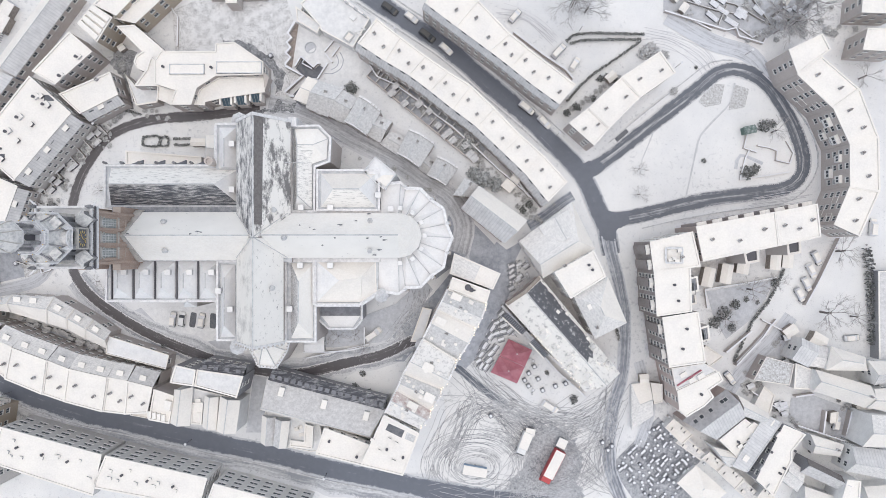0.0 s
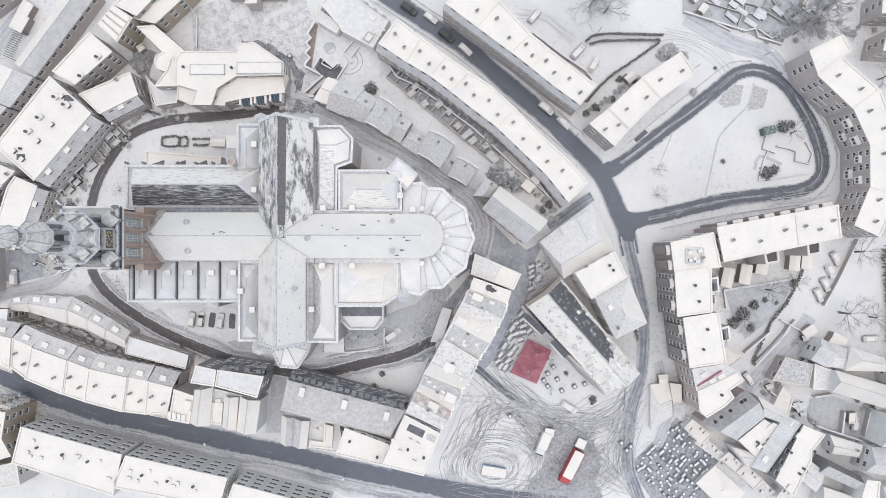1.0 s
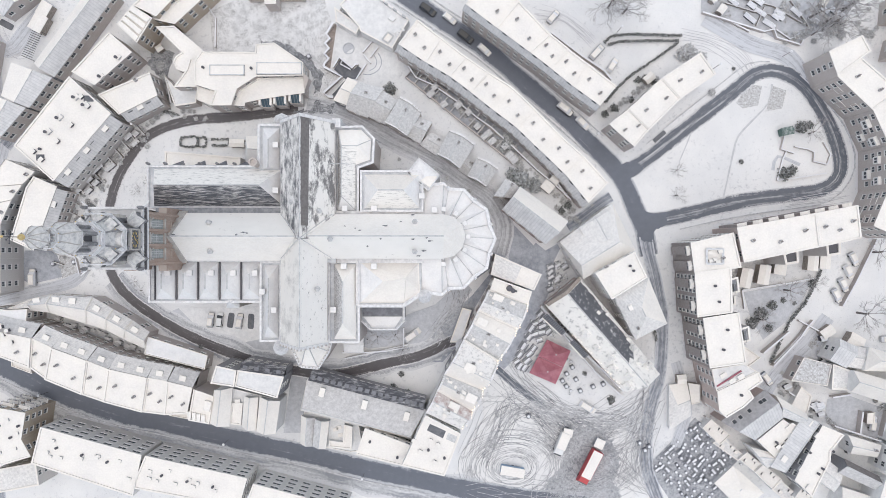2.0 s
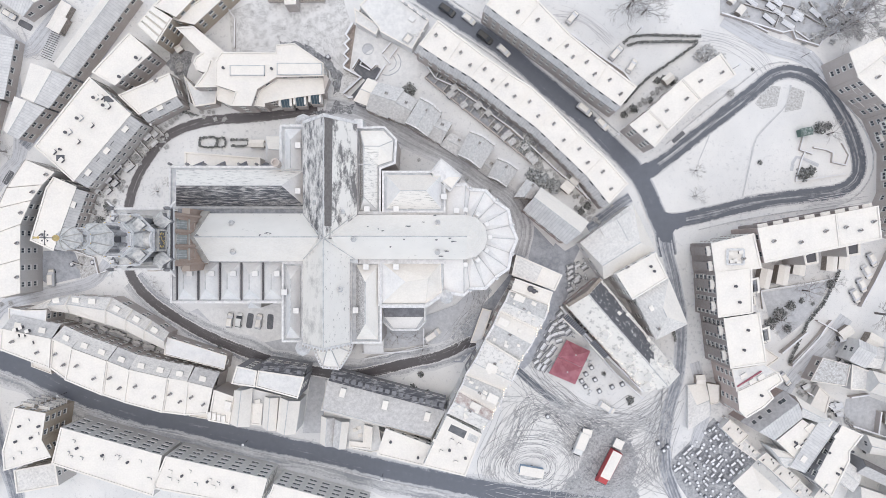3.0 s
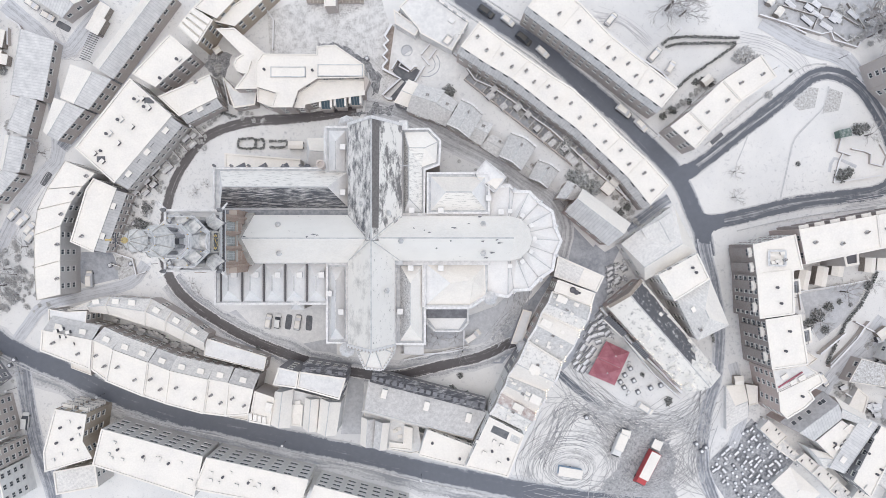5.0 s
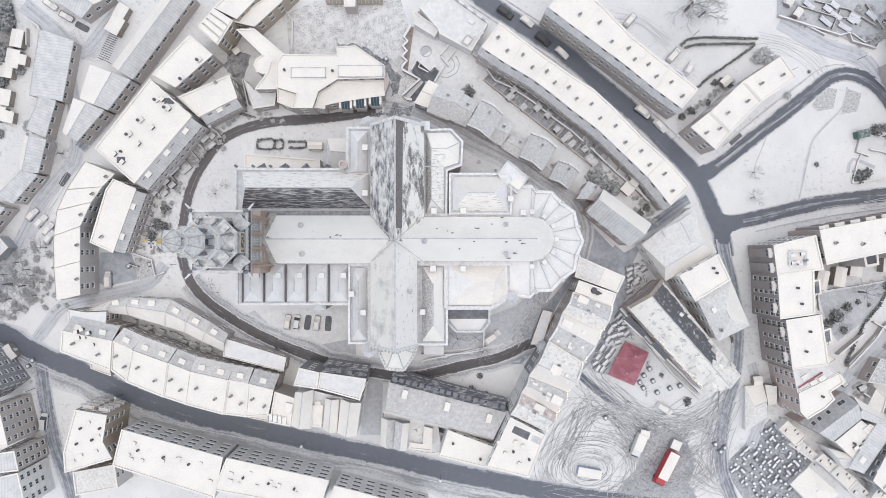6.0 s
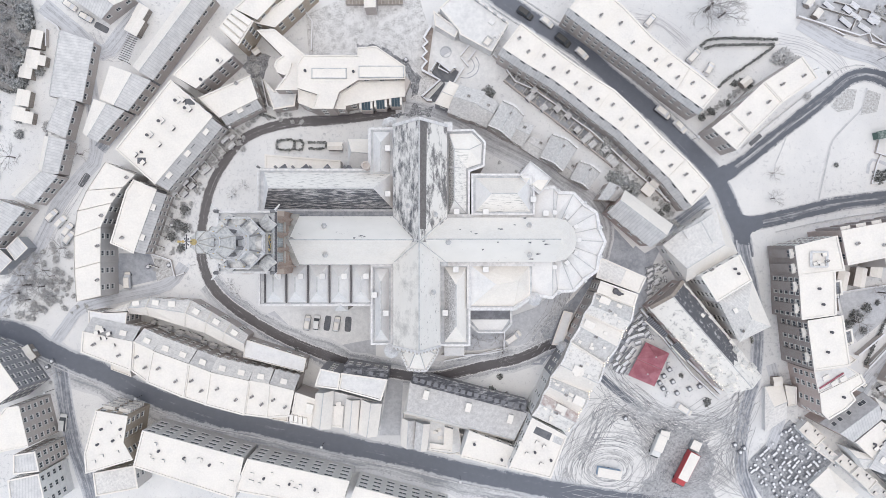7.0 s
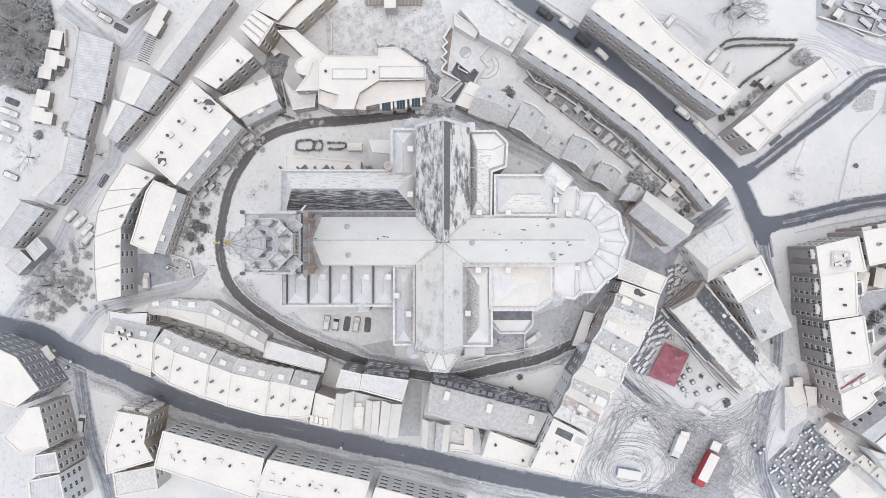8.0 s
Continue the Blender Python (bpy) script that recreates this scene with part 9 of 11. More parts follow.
for p, turn, l, w, h in (((89.7, -3.2), 85, 4.6, 2.6, 3.0), ((93.0, -2.8), 85, 4.4, 2.6, 3.0), ((76.4, -6.7), 80, 5.0, 2.8, 3.2), ((71.5, -7.6), 78, 5.0, 2.8, 3.2), ((81.1, -4.8), 80, 3.6, 3.0, 2.6), ((17.2, 16.7), -40, 2.8, 2.4, 2.4), ((19.3, 18.6), -40, 2.2, 1.8, 2.2), ((45.3, 46.4), 40, 2.6, 2.0, 2.2), ((-148.9, 58.7), 80, 4.6, 3.0, 2.6), ((-150.1, 53.2), 80, 4.8, 3.4, 2.6), ((-151.9, 49.9), 80, 3.6, 3.2, 2.6)):
    shed(*p, turn, l, w, h)
for p, turn, l, w, h in (((-152.7, 42.6), 80, 4.2, 3.4, 2.6), ((-154.2, 38.2), 80, 3.6, 3.2, 2.4), ((-151.5, 37.2), 80, 3.0, 2.4, 2.4), ((-147.7, 52.9), 80, 2.6, 2.2, 2.4), ((-121.6, 62.3), 60, 4.6, 3.6, 3.0), ((-120.0, 66.1), 60, 3.6, 3.0, 2.8), ((-152.9, -28.6), 35, 4.4, 4.0, 2.6), ((54.6, -35.2), 5, 2.2, 2.2, 2.2), ((-66.3, 28.9), 0, 3.8, 1.8, 2.4), ((109.5, -40.2), 0, 3.0, 2.4, 2.4), ((114.2, -43.3), 20, 3.4, 2.6, 2.4)):
    shed(*p, turn, l, w, h)
for p, turn, l, w, h in (((94.2, -22.3), 35, 3.4, 2.4, 2.4), ((101.6, -24.6), -30, 4.0, 3.0, 3.0)):
    shed(*p, turn, l, w, h)
for p in YARD_STORES:
    shed(*p, "small dark yard store dusted with snow", DARK, ROOF_GREY)
shed(*(82.8, 32.2), 12, 3.0, 1.9, 2.2, "small green metal hut on the snowed green", GREEN_PAINT, GREEN_ROOF)


def planter_meshes():
    a, b = bmesh.new(), bmesh.new()
    box(a, -0.45, -0.45, 0, 0.45, 0.45, 0.8)
    bmesh.ops.bevel(a, geom=a.edges[:], offset=0.05, segments=1, affect='EDGES')
    turned(b, [(0.30, 0.8), (0.34, 0.86), (0.24, 0.96), (0.05, 1.0)], 8, (0, 0, 0))
    c, d = bmesh.new(), bmesh.new()
    turned(c, [(0.28, 0), (0.25, 0.04), (0.04, 0.06), (0.04, 0.70), (0.40, 0.71), (0.40, 0.74)], 12, (0, 0, 0))
    turned(d, [(0.33, 0.74), (0.34, 0.79), (0.24, 0.85), (0.02, 0.87)], 12, (0, 0, 0))
    e, f = bmesh.new(), bmesh.new()
    side = [(-0.22, 0.0), (-0.18, 0.0), (-0.18, 0.42), (0.17, 0.42), (0.19, 0.0), (0.23, 0.0), (0.21, 0.47), (0.24, 0.9), (0.2, 0.9), (0.17, 0.47), (-0.22, 0.47)]
    loft(e, [[(x, y, z) for y, z in side] for x in (-0.22, 0.22)])
    box(f, -0.2, -0.2, 0.47, 0.2, 0.17, 0.58)
    bmesh.ops.bevel(f, geom=f.edges[:], offset=0.04, segments=1, affect='EDGES')
    g, i = bmesh.new(), bmesh.new()
    box(g, -0.95, -0.42, 0.68, 0.95, 0.42, 0.76)
    for x in (-0.8, 0.74):
        for y in (-0.36, 0.30):
            box(g, x, y, 0, x + 0.06, y + 0.06, 0.68)
    for y in (-0.95, 0.65):
        box(g, -0.95, y, 0.40, 0.95, y + 0.3, 0.46)
        for x in (-0.75, 0.69):
            box(g, x, y + 0.12, 0, x + 0.06, y + 0.18, 0.4)
    box(i, -0.85, -0.34, 0.76, 0.85, 0.34, 0.84)
    bmesh.ops.bevel(i, geom=i.edges[:], offset=0.035, segments=1, affect='EDGES')
    return [finish(m, n, t) for m, n, t in ((g, "bench_table", FURNITURE), (i, "snow_cap", SNOW_DIP), (a, "tub", FURNITURE), (b, "snow_cap", SNOW_DIP), (c, "table_stand", FURNITURE), (d, "snow_cap", SNOW_DIP), (e, "chair_frame", FURNITURE), (f, "snow_cap", SNOW_DIP))]


LONG, LONG_CAP, TUB, TUB_CAP, TAB, TAB_CAP, CHR, CHR_CAP = planter_meshes()


def furniture(kind, x, y, turn, size=1.0):
    n, a, b, lab, cat = {"bench": ("bench_table", LONG, LONG_CAP, "dark bench table with a strip of snow", "table"), "planter": ("planter", TUB, TUB_CAP, "square dark planter heaped with snow", "planter"), "table": ("terrace_table", TAB, TAB_CAP, "round terrace table with a cap of snow", "table"), "chair": ("terrace_chair", CHR, CHR_CAP, "dark terrace chair with snow on its seat", "chair")}[kind]
    o = new(n)
    o.matrix_world = placed(x, y, turn, 0.05) @ Matrix.Scale(size, 4)
    tagged(o, lab, cat, "terrace furniture")
    new("base", a).parent = o
    new("snow_cap", b).parent = o


rng = random.Random(4)
for x, y in ((14.2, -19.7), (17.2, -19.0), (13.2, -21.0), (14.2, -22.5), (15.5, -24.1), (11.2, -25.8), (10.2, -28.2), (12.3, -29.8), (14.0, -26.4), (12.8, -27.9), (9.5, -30.0), (11.6, -31.6), (10.3, -31.3), (12.7, -23.3), (17.8, -21.8), (16.2, -20.4), (16.0, -22.0)):
    furniture("bench", x, y, 35 + rng.uniform(-25, 25), rng.uniform(0.95, 1.25))
    t = rng.uniform(0, 6.28)
    furniture("chair", x + 1.3 * math.cos(t), y + 1.3 * math.sin(t), math.degrees(t) - 90)
for a, b, c, nu, nv, keep in (((18.2, -4.4), (22.0, -3.2), (18.2, -10.7), 3, 5, 0.85), ((15.2, -17.2), (18.3, -15.7), (18.4, -22.6), 2, 4, 0.85), ((24.7, -30.5), (27.8, -32.9), (21.7, -36.0), 2, 3, 0.5)):
    A, B, C = Vector(a), Vector(b), Vector(c)
    for i in range(nu):
        for j in range(nv):
            if rng.random() > keep:
                continue
            p = A + (B - A) * (i / max(1, nu - 1)) + (C - A) * (j / max(1, nv - 1))
            p += Vector((rng.uniform(-0.4, 0.4), rng.uniform(-0.4, 0.4)))
            furniture(rng.choice(("bench", "table")), p.x, p.y, 35 + rng.uniform(-12, 12), 1.0)
            for k in range(2 + rng.randrange(2)):
                t = rng.uniform(0, 6.28)
                furniture("chair", p.x + 0.95 * math.cos(t), p.y + 0.95 * math.sin(t), math.degrees(t) - 90)
patch("terrace_1", [(46.5, -59.4), (59.3, -46.2), (61.6, -49.2), (66.0, -53.9), (71.1, -58.3), (64.9, -64.7), (68.8, -68.8), (71.2, -71.6), (54.1, -71.7), (49.0, -63.9)], TERRACE, "dark wet terrace paving under market furniture", 0.06)
A, B, C = [Vector(p) for p in ((48.0, -59.4), (59.8, -47.5), (59.5, -71.4))]
for i in range(12):
    for j in range(10):
        p = A + (B - A) * (i / 11) + (C - A) * (j / 9) + Vector((rng.uniform(-0.55, 0.55), rng.uniform(-0.55, 0.55)))
        r = rng.random()
        if r < 0.06:
            continue
        if r < 0.34:
            furniture("bench", p.x, p.y, 45 + 90 * (r < 0.12) + rng.uniform(-8, 8), rng.uniform(0.7, 0.95))
        elif r < 0.46:
            furniture("planter", p.x, p.y, 45, rng.uniform(0.9, 1.3))
        else:
            furniture("table", p.x, p.y, 42, rng.uniform(0.9, 1.25))
for p in ((24.7, -31.8), (23.2, -33.6), (25.8, -35.2), (22.1, -35.5), (23.2, -37.1), (30.6, -37.3), (33.4, -36.6), (27.1, -38.4), (13.0, -45.4), (43.8, -53.1), (45.3, -55.2), (46.4, -54.1), (-47.1, 52.8), (-117.2, 12.6), (-115.3, 14.7), (-112.4, 7.6), (-113.3, -3.5), (-119.2, -4.0), (-147.8, -32.1), (-146.5, -30.5), (-113.5, -28.9)):
    furniture("planter", *p, 30, 1.3)


# ---- lamps ----
def street_lamp(x, y):
    l = thing("street_lamp", foot(x, y), "slim grey street lamp on a post", "lamp", "street lamps")
    z = terrain(x, y)
    bm = bmesh.new()
    tube(bm, [(x, y, z), (x, y, z + 5.2)], 0.08, 6, 0.05)
    part("post", bm, DARK, l)
    bm = bmesh.new()
    turned(bm, [(0.1, 5.1), (0.32, 5.3), (0.36, 5.55), (0.1, 5.7)], 10, (x, y, z))
    part("head", bm, SNOW_DIP, l)


for p in ((82.2, 52.8), (97.5, 61.2), (24.6, -25.8), (-121.3, -40.1), (-70.1, -53.1), (-32.2, -62.1), (-8.6, -54.9), (30.7, 30.7), (-12.9, 58.7), (63.4, 49.5), (37.2, 59.5), (-94.8, 34.0), (-106.1, -3.5), (-146.3, -38.5)):
    street_lamp(*p)


# ---- paths, beds and wheel tracks on the ground ----
for i, (pts, w, mat, lab) in enumerate((([(79.5, 45.3), (78.5, 40.2), (73.7, 34.9), (70.3, 31.0), (69.1, 27.1), (67.3, 18.7), (66.2, 14.0)], 0.6, LANE_PATH, "trodden path across the snowed green"), ([(57.9, 33.3), (55.6, 27.6), (54.0, 24.0)], 0.35, LANE_PATH, "faint path down the snowed green"), ([(87.3, 23.3), (81.2, 25.6), (79.9, 21.8)], 0.9, LANE, "short path between low garden walls"), ([(-109.3, -3.5), (-114.1, -9.0), (-126.9, -12.2), (-138.1, -15.4), (-142.9, -21.0), (-147.0, -26.5)], 3.4, LANE, "snowed lane beside the curved block"), ([(-148.4, 68.9), (-139.0, 61.1), (-131.9, 55.6), (-126.4, 61.1), (-120.0, 68.9)], 4.5, LANE, "snowed road between row houses"), ([(12.8, 0.1), (17.4, -4.4), (15.2, -11.9), (11.5, -19.4), (7.7, -27.1), (3.2, -31.7)], 4.6, COURT, "narrow cobbled alley of trodden slush")), 0):
    road("path_%d" % (i + 1), pts, w, mat, lab, 0.08 + 0.006 * i)
for i, (pts, w, mat, lab) in enumerate((([(61.0, 63.3), (73.3, 56.4), (84.1, 52.5), (90.3, 43.3)], 4.5, LANE, "snowed road with faint wheel marks"), ([(53.6, -30.8), (56.9, -43.4), (53.9, -54.4)], 3.0, LANE, "snowed footway beside the street"), ([(95.4, -18.4), (90.9, -24.7), (83.2, -32.4), (78.6, -38.7)], 4.0, LANE, "snowed yard entry"), ([(-132.9, 28.9), (-124.9, 38.3), (-113.8, 51.6), (-102.7, 67.3)], 4.0, ROAD_LIGHT, "slushy lane between blocks"), ([(22.8, 6.2), (26.6, 8.5), (32.4, 12.8), (35.0, 14.4)], 3.0, ROAD_LIGHT, "slushy link between two streets")), 6):
    road("path_%d" % (i + 1), pts, w, mat, lab, 0.08 + 0.006 * i)
patch("garden_bed_1", [(73.1, 45.2), (76.8, 44.8), (75.7, 39.5), (71.5, 38.7), (69.7, 40.2)], SHRUB, "frosted low planting on the green", 0.10)
patch("garden_bed_2", [(79.8, 44.8), (83.4, 43.6), (82.3, 38.7), (78.0, 37.9), (78.5, 41.0)], SHRUB, "frosted low planting on the green", 0.10)
patch("garden_bed_3", [(-117.9, -1.6), (-113.8, -2.4), (-112.2, -6.3), (-117.0, -8.2)], SHRUB, "frosted planted plot behind a low wall", 0.10)
patch("lawn", [(72.1, -11.6), (90.7, -8.4), (88.4, -13.8), (84.6, -19.2), (77.7, -24.7), (74.1, -18.4)], COURT_LIGHT, "grey snow-dusted lawn behind the blocks", 0.05)
patch("church_court", [(-55.0, -23.4), (-55.0, -14.9), (-61.5, -15.4), (-83.8, -16.3), (-77.5, -22.6), (-64.8, -25.5)], COURT_ROOF, "snow-dusted car park beside the church", 0.05)
patch("forecourt", [(-127.6, -0.3), (-118.9, -0.3), (-116.1, -7.5), (-126.1, -9.8), (-128.5, -8.3)], COURT, "grey forecourt with parked van", 0.05)


def wheel_tracks():
    rng = random.Random(9)
    dark, faint = bmesh.new(), bmesh.new()
    def pair(pts, lift, bm=dark):
        P = [Vector(p) for p in pts]
        for off in (-0.75, 0.75):
            q = []
            for i, p in enumerate(P):
                d = (P[min(i + 1, len(P) - 1)] - P[max(i - 1, 0)]).normalized()
                q.append((p.x - d.y * off, p.y + d.x * off))
            ribbon(bm, q, rng.uniform(0.07, 0.17), lift, 1, 1.6)
    def jitter(pts, s):
        j = Vector((rng.gauss(0, s), rng.gauss(0, s)))
        return [Vector(p) + j + Vector((rng.gauss(0, s * 0.4), rng.gauss(0, s * 0.4))) for p in pts]
    def some(pts):
        """A random stretch of a line, so that tracks start and fade at different places."""
        L = smooth_line(pts, 3.0)
        a = rng.randrange(0, max(1, len(L) // 3))
        b = rng.randrange(len(L) * 2 // 3, len(L) + 1)
        return [tuple(p) for p in L[a:b:2]]
    c = Vector((9.0, -60.0))
    for k in range(26):
        r = rng.uniform(4.6, 12.5)
        a0, n = rng.uniform(0, 6.28), rng.randrange(5, 14)
        cc = c + Vector((rng.gauss(0, 0.7), rng.gauss(0, 0.7)))
        pair([cc + Vector((r * 1.2 * math.cos(a0 + 0.42 * i), r * 0.85 * math.sin(a0 + 0.42 * i))) for i in range(n)], 0.070 + 0.002 * k, dark)
    sets = ((22, 2.6, [(4.7, -32.6), (10.1, -38.2), (17.9, -46.2), (27.4, -54.3), (38.4, -62.3), (46.3, -70.2)]),
            (20, 2.6, [(49.0, -34.7), (44.4, -43.3), (35.1, -48.0), (22.6, -45.5), (11.7, -43.0), (4.8, -47.7), (1.7, -55.8), (-2.2, -67.1)]),
            (14, 2.4, [(48.7, -38.6), (43.7, -49.6), (40.7, -59.1), (33.8, -66.3), (18.1, -67.1), (-3.8, -65.8)]),
            (9, 1.3, [(47.8, -43.3), (44.6, -54.4), (45.4, -62.3), (48.6, -70.2)]),
            (26, 3.2, [(18.2, -70.3), (22.8, -60.7), (29.7, -52.7), (38.2, -49.6), (45.2, -41.8)]),
            (24, 3.0, [(14.8, -43.8), (22.6, -49.5), (25.8, -55.9), (23.6, -63.9), (18.1, -68.7)]),
            (9, 1.6, [(7.8, -38.1), (6.3, -46.1), (2.5, -54.2), (0.2, -63.9)]))
    lift = 0.125
    for n, spread, pts in sets:
        for k in range(n):
            pair(jitter(some(pts), spread), lift, dark)
            lift += 0.0008
    for k in range(5):
        pair(jitter([(54.9, 58.7), (62.6, 57.5), (70.3, 53.3), (73.7, 48.7)], 0.9), 0.08 + 0.003 * k, faint)
    for k in range(4):
        pair(jitter([(14.8, 64.2), (22.5, 63.4), (27.1, 59.5), (31.0, 55.6)], 1.2), 0.08 + 0.003 * k, faint)
    for k in range(4):
        pair(jitter([(-149.0, 1.2), (-145.8, 7.6), (-141.0, 15.5), (-136.1, 23.4)], 0.7), 0.11 + 0.003 * k, faint)
    for k in range(4):
        pair(jitter([(-134.3, 61.1), (-131.9, 56.4), (-128.0, 54.8), (-123.2, 61.0)], 0.9), 0.12 + 0.003 * k, faint)
    for k in range(16):
        pair(jitter([(-12.6, -25.4), (-9.6, -20.8), (-6.6, -16.2), (-5.8, -11.7)], 1.5), 0.08 + 0.003 * k, dark)
    for k in range(5):
        pair(jitter([(99.7, 14.8), (94.3, 13.7), (84.3, 12.5)], 0.6), 0.2 + 0.003 * k, faint)
    for bm, mt, lab in ((dark, LANE_DARK, "crossing wheel tracks pressed into slush"), (faint, LANE_FAINT, "faint wheel tracks pressed into snow")):
        tagged(new("wheel_tracks", finish(bm, "wheel_tracks", mt)), lab, "wheel tracks", kind="stuff")


LANE_DARK = patchy("pressed_slush", (0.20, 0.205, 0.225), (0.60, 0.605, 0.625), 0.40, 0.62, 1.6)
LANE_FAINT = patchy("pressed_snow", (0.46, 0.46, 0.49), (0.62, 0.62, 0.65), 0.42, 0.60, 1.4)
wheel_tracks()
rng = random.Random(14)
SLUSH = [Vector(p) for p in ((21.9, -51.9), (25.8, -49.0), (31.2, -48.3), (36.4, -52.4), (38.7, -57.8), (37.2, -63.1), (39.2, -70.2), (15.0, -70.3), (20.0, -63.1), (23.1, -58.3))]
ragged = []
for a, b in zip(SLUSH, SLUSH[1:] + SLUSH[:1]):
    n = max(2, int((b - a).length / 0.8))
    ragged += [tuple(a.lerp(b, k / n) + Vector((rng.uniform(-0.9, 0.9), rng.uniform(-0.9, 0.9)))) for k in range(n)]
patch("slush_1", ragged, PLAZA_DARK, "churned dark slush on the square", 0.06)
road("slush_2", [(3.3, -31.3), (7.8, -35.4), (12.9, -39.5), (17.1, -42.6)], 2.4, ROAD_RUT, "cleared dark track onto the square", 0.115)


# ---- mansards, dormers, bays and balconies ----
def dormer_meshes(w, h, d, cheek, cap):
    a, p = bmesh.new(), bmesh.new()
    facade(a, (-w / 2, 0), (w / 2, 0), 0, h, [(0.15, 0.15, w - 0.15, h - 0.15)], 0.1, False)
    for q in (((-w / 2, 0, 0), (-w / 2, d, 0), (-w / 2, d, h), (-w / 2, 0, h)), ((w / 2, 0, 0), (w / 2, 0, h), (w / 2, d, h), (w / 2, d, 0))):
        a.faces.new([a.verts.new(v) for v in q])
    box(a, -w / 2 - 0.12, -0.15, h, w / 2 + 0.12, d, h + 0.2, None, 1)
    bmesh.ops.remove_doubles(a, verts=a.verts[:], dist=0.001)
    box(p, -w / 2 + 0.1, 0.08, 0.1, w / 2 - 0.1, 0.12, h - 0.1)
    return finish(a, "dormer", [cheek, cap]), finish(p, "pane", GLASS)


DORMER = dormer_meshes(1.5, 1.45, 2.4, TRIM, SNOW)
DORMER_DARK = dormer_meshes(1.0, 1.4, 1.1, BRICK_DARK, SLATE_PLAIN)


def outward(p, q, away):
    d = (Vector(q) - Vector(p)).normalized()
    n = Vector((d.y, -d.x))
    if n.dot(Vector(p) - Vector(away)) < 0:
        n = -n
    return n


def mansard(house, p, q, away, depth, z1, z0, mat, wall, dormers=0, kind=None, skylights=0):
    """A steep roof leaning against one side of a house, with the low wall under it."""
    n = outward(p, q, away)
    P, Q = Vector(p), Vector(q)
    a, b = P + n * depth, Q + n * depth
    base = min(terrain(*a), terrain(*b)) - 0.6
    wing = ccw([tuple(P + n * 0.01), tuple(Q + n * 0.01), tuple(b), tuple(a)])
    out = [i for i in range(4) if (Vector(wing[i]) + Vector(wing[(i + 1) % 4]) - a - b).length < 0.05]
    walls(house, wing, base, z0 - 0.05, out, wall, 1.2, 1.4, 2.0)
    bm = bmesh.new()
    o = n * 0.25
    slab(bm, [(P.x, P.y, z1), (Q.x, Q.y, z1), (b.x + o.x, b.y + o.y, z0), (a.x + o.x, a.y + o.y, z0)], 0.2)
    part("mansard_slope", bm, ribbed(mat, p, q), house)
    turn = math.atan2(n.y, n.x) + math.pi / 2
    for k in range(dormers):
        c = P.lerp(Q, (k + 0.5) / dormers) + n * depth * 0.62
        ob = put("dormer", (kind or DORMER)[0], Matrix.Translation((c.x, c.y, z0 + (z1 - z0) * 0.30)) @ Matrix.Rotation(turn, 4, 'Z'), house)
        new("pane", (kind or DORMER)[1]).parent = ob
    for k in range(skylights):
        c = P.lerp(Q, (k + 0.5) / skylights + 0.02) + n * depth * 0.5
        bm = bmesh.new()
        d = (Q - P).normalized()
        s = (z0 - z1) / depth
        u = lambda f, g: (c.x + d.x * f + n.x * g, c.y + d.y * f + n.y * g, (z0 + z1) / 2 + s * g + 0.09)
        slab(bm, [u(-0.7, -0.55), u(0.7, -0.55), u(0.7, 0.55), u(-0.7, 0.55)], 0.12)
        part("skylight", bm, GLASS, house)


SF = [(-131.3, -20.6), (-118.2, -23.3), (-113.0, -25.7), (-103.7, -29.1), (-98.1, -31.3), (-87.9, -33.6), (-82.7, -34.5), (-76.0, -36.2)]
for i, h in enumerate(S_ROW):
    mansard(h, Vector(SF[i]).lerp(Vector(SF[i + 1]), 0.01), Vector(SF[i]).lerp(Vector(SF[i + 1]), 0.99), (SF[i][0], SF[i][1] - 5), 3.2, 12.8, 9.4, ROOF_THIN if i % 3 else ROOF_GREY, BRICK_BROWN, 2 if i in (0, 2, 4) else 1)
TB = [(-4.6, 62.8), (3.2, 56.9), (11.7, 50.6), (17.1, 46.5), (23.2, 41.6), (29.7, 36.9)]
for i, h in enumerate(TER_UP):
    mansard(h, Vector(TB[i]).lerp(Vector(TB[i + 1]), -0.02), Vector(TB[i]).lerp(Vector(TB[i + 1]), 1.02), (TB[i][0] + 5, TB[i][1] + 6), 0.9, 17.7, 15.6, ROOF_RIB, BRICK_BROWN, 0, None, 2)
TB = [(-21.8, 52.6), (-15.0, 48.1), (-8.9, 44.5), (-3.5, 40.5), (2.3, 35.9), (8.4, 31.3), (15.1, 24.9), (21.0, 19.2), (26.8, 12.0)]
for i, h in enumerate(TER_LOW):
    mansard(h, Vector(TB[i]).lerp(Vector(TB[i + 1]), -0.02), Vector(TB[i]).lerp(Vector(TB[i + 1]), 1.02), (TB[i][0] + 5, TB[i][1] + 6), 1.2, 17.7, 15.2, ROOF_RIB, BRICK_BROWN, 0, None, 2)
mansard(M_HOUSE, (-45.3, -33.85), (-15.4, -41.6), (-30, -50), 2.3, 15.4, 12.2, SLATE_BARE, BRICK_DARK, 17, DORMER_DARK)
mansard(SG_HOUSE, (-63.0, -31.05), (-51.5, -32.65), (-57, -40), 1.9, 16.4, 13.4, SLATE_BARE, BRICK_DARK, 4, DORMER_DARK)
mansard(WX_BLOCK, (-97.9, 35.4), (-112.5, 18.2), (-120, 35), 2.4, 12.2, 9.2, ROOF_RIB, BRICK_GREY, 3, None, 4)
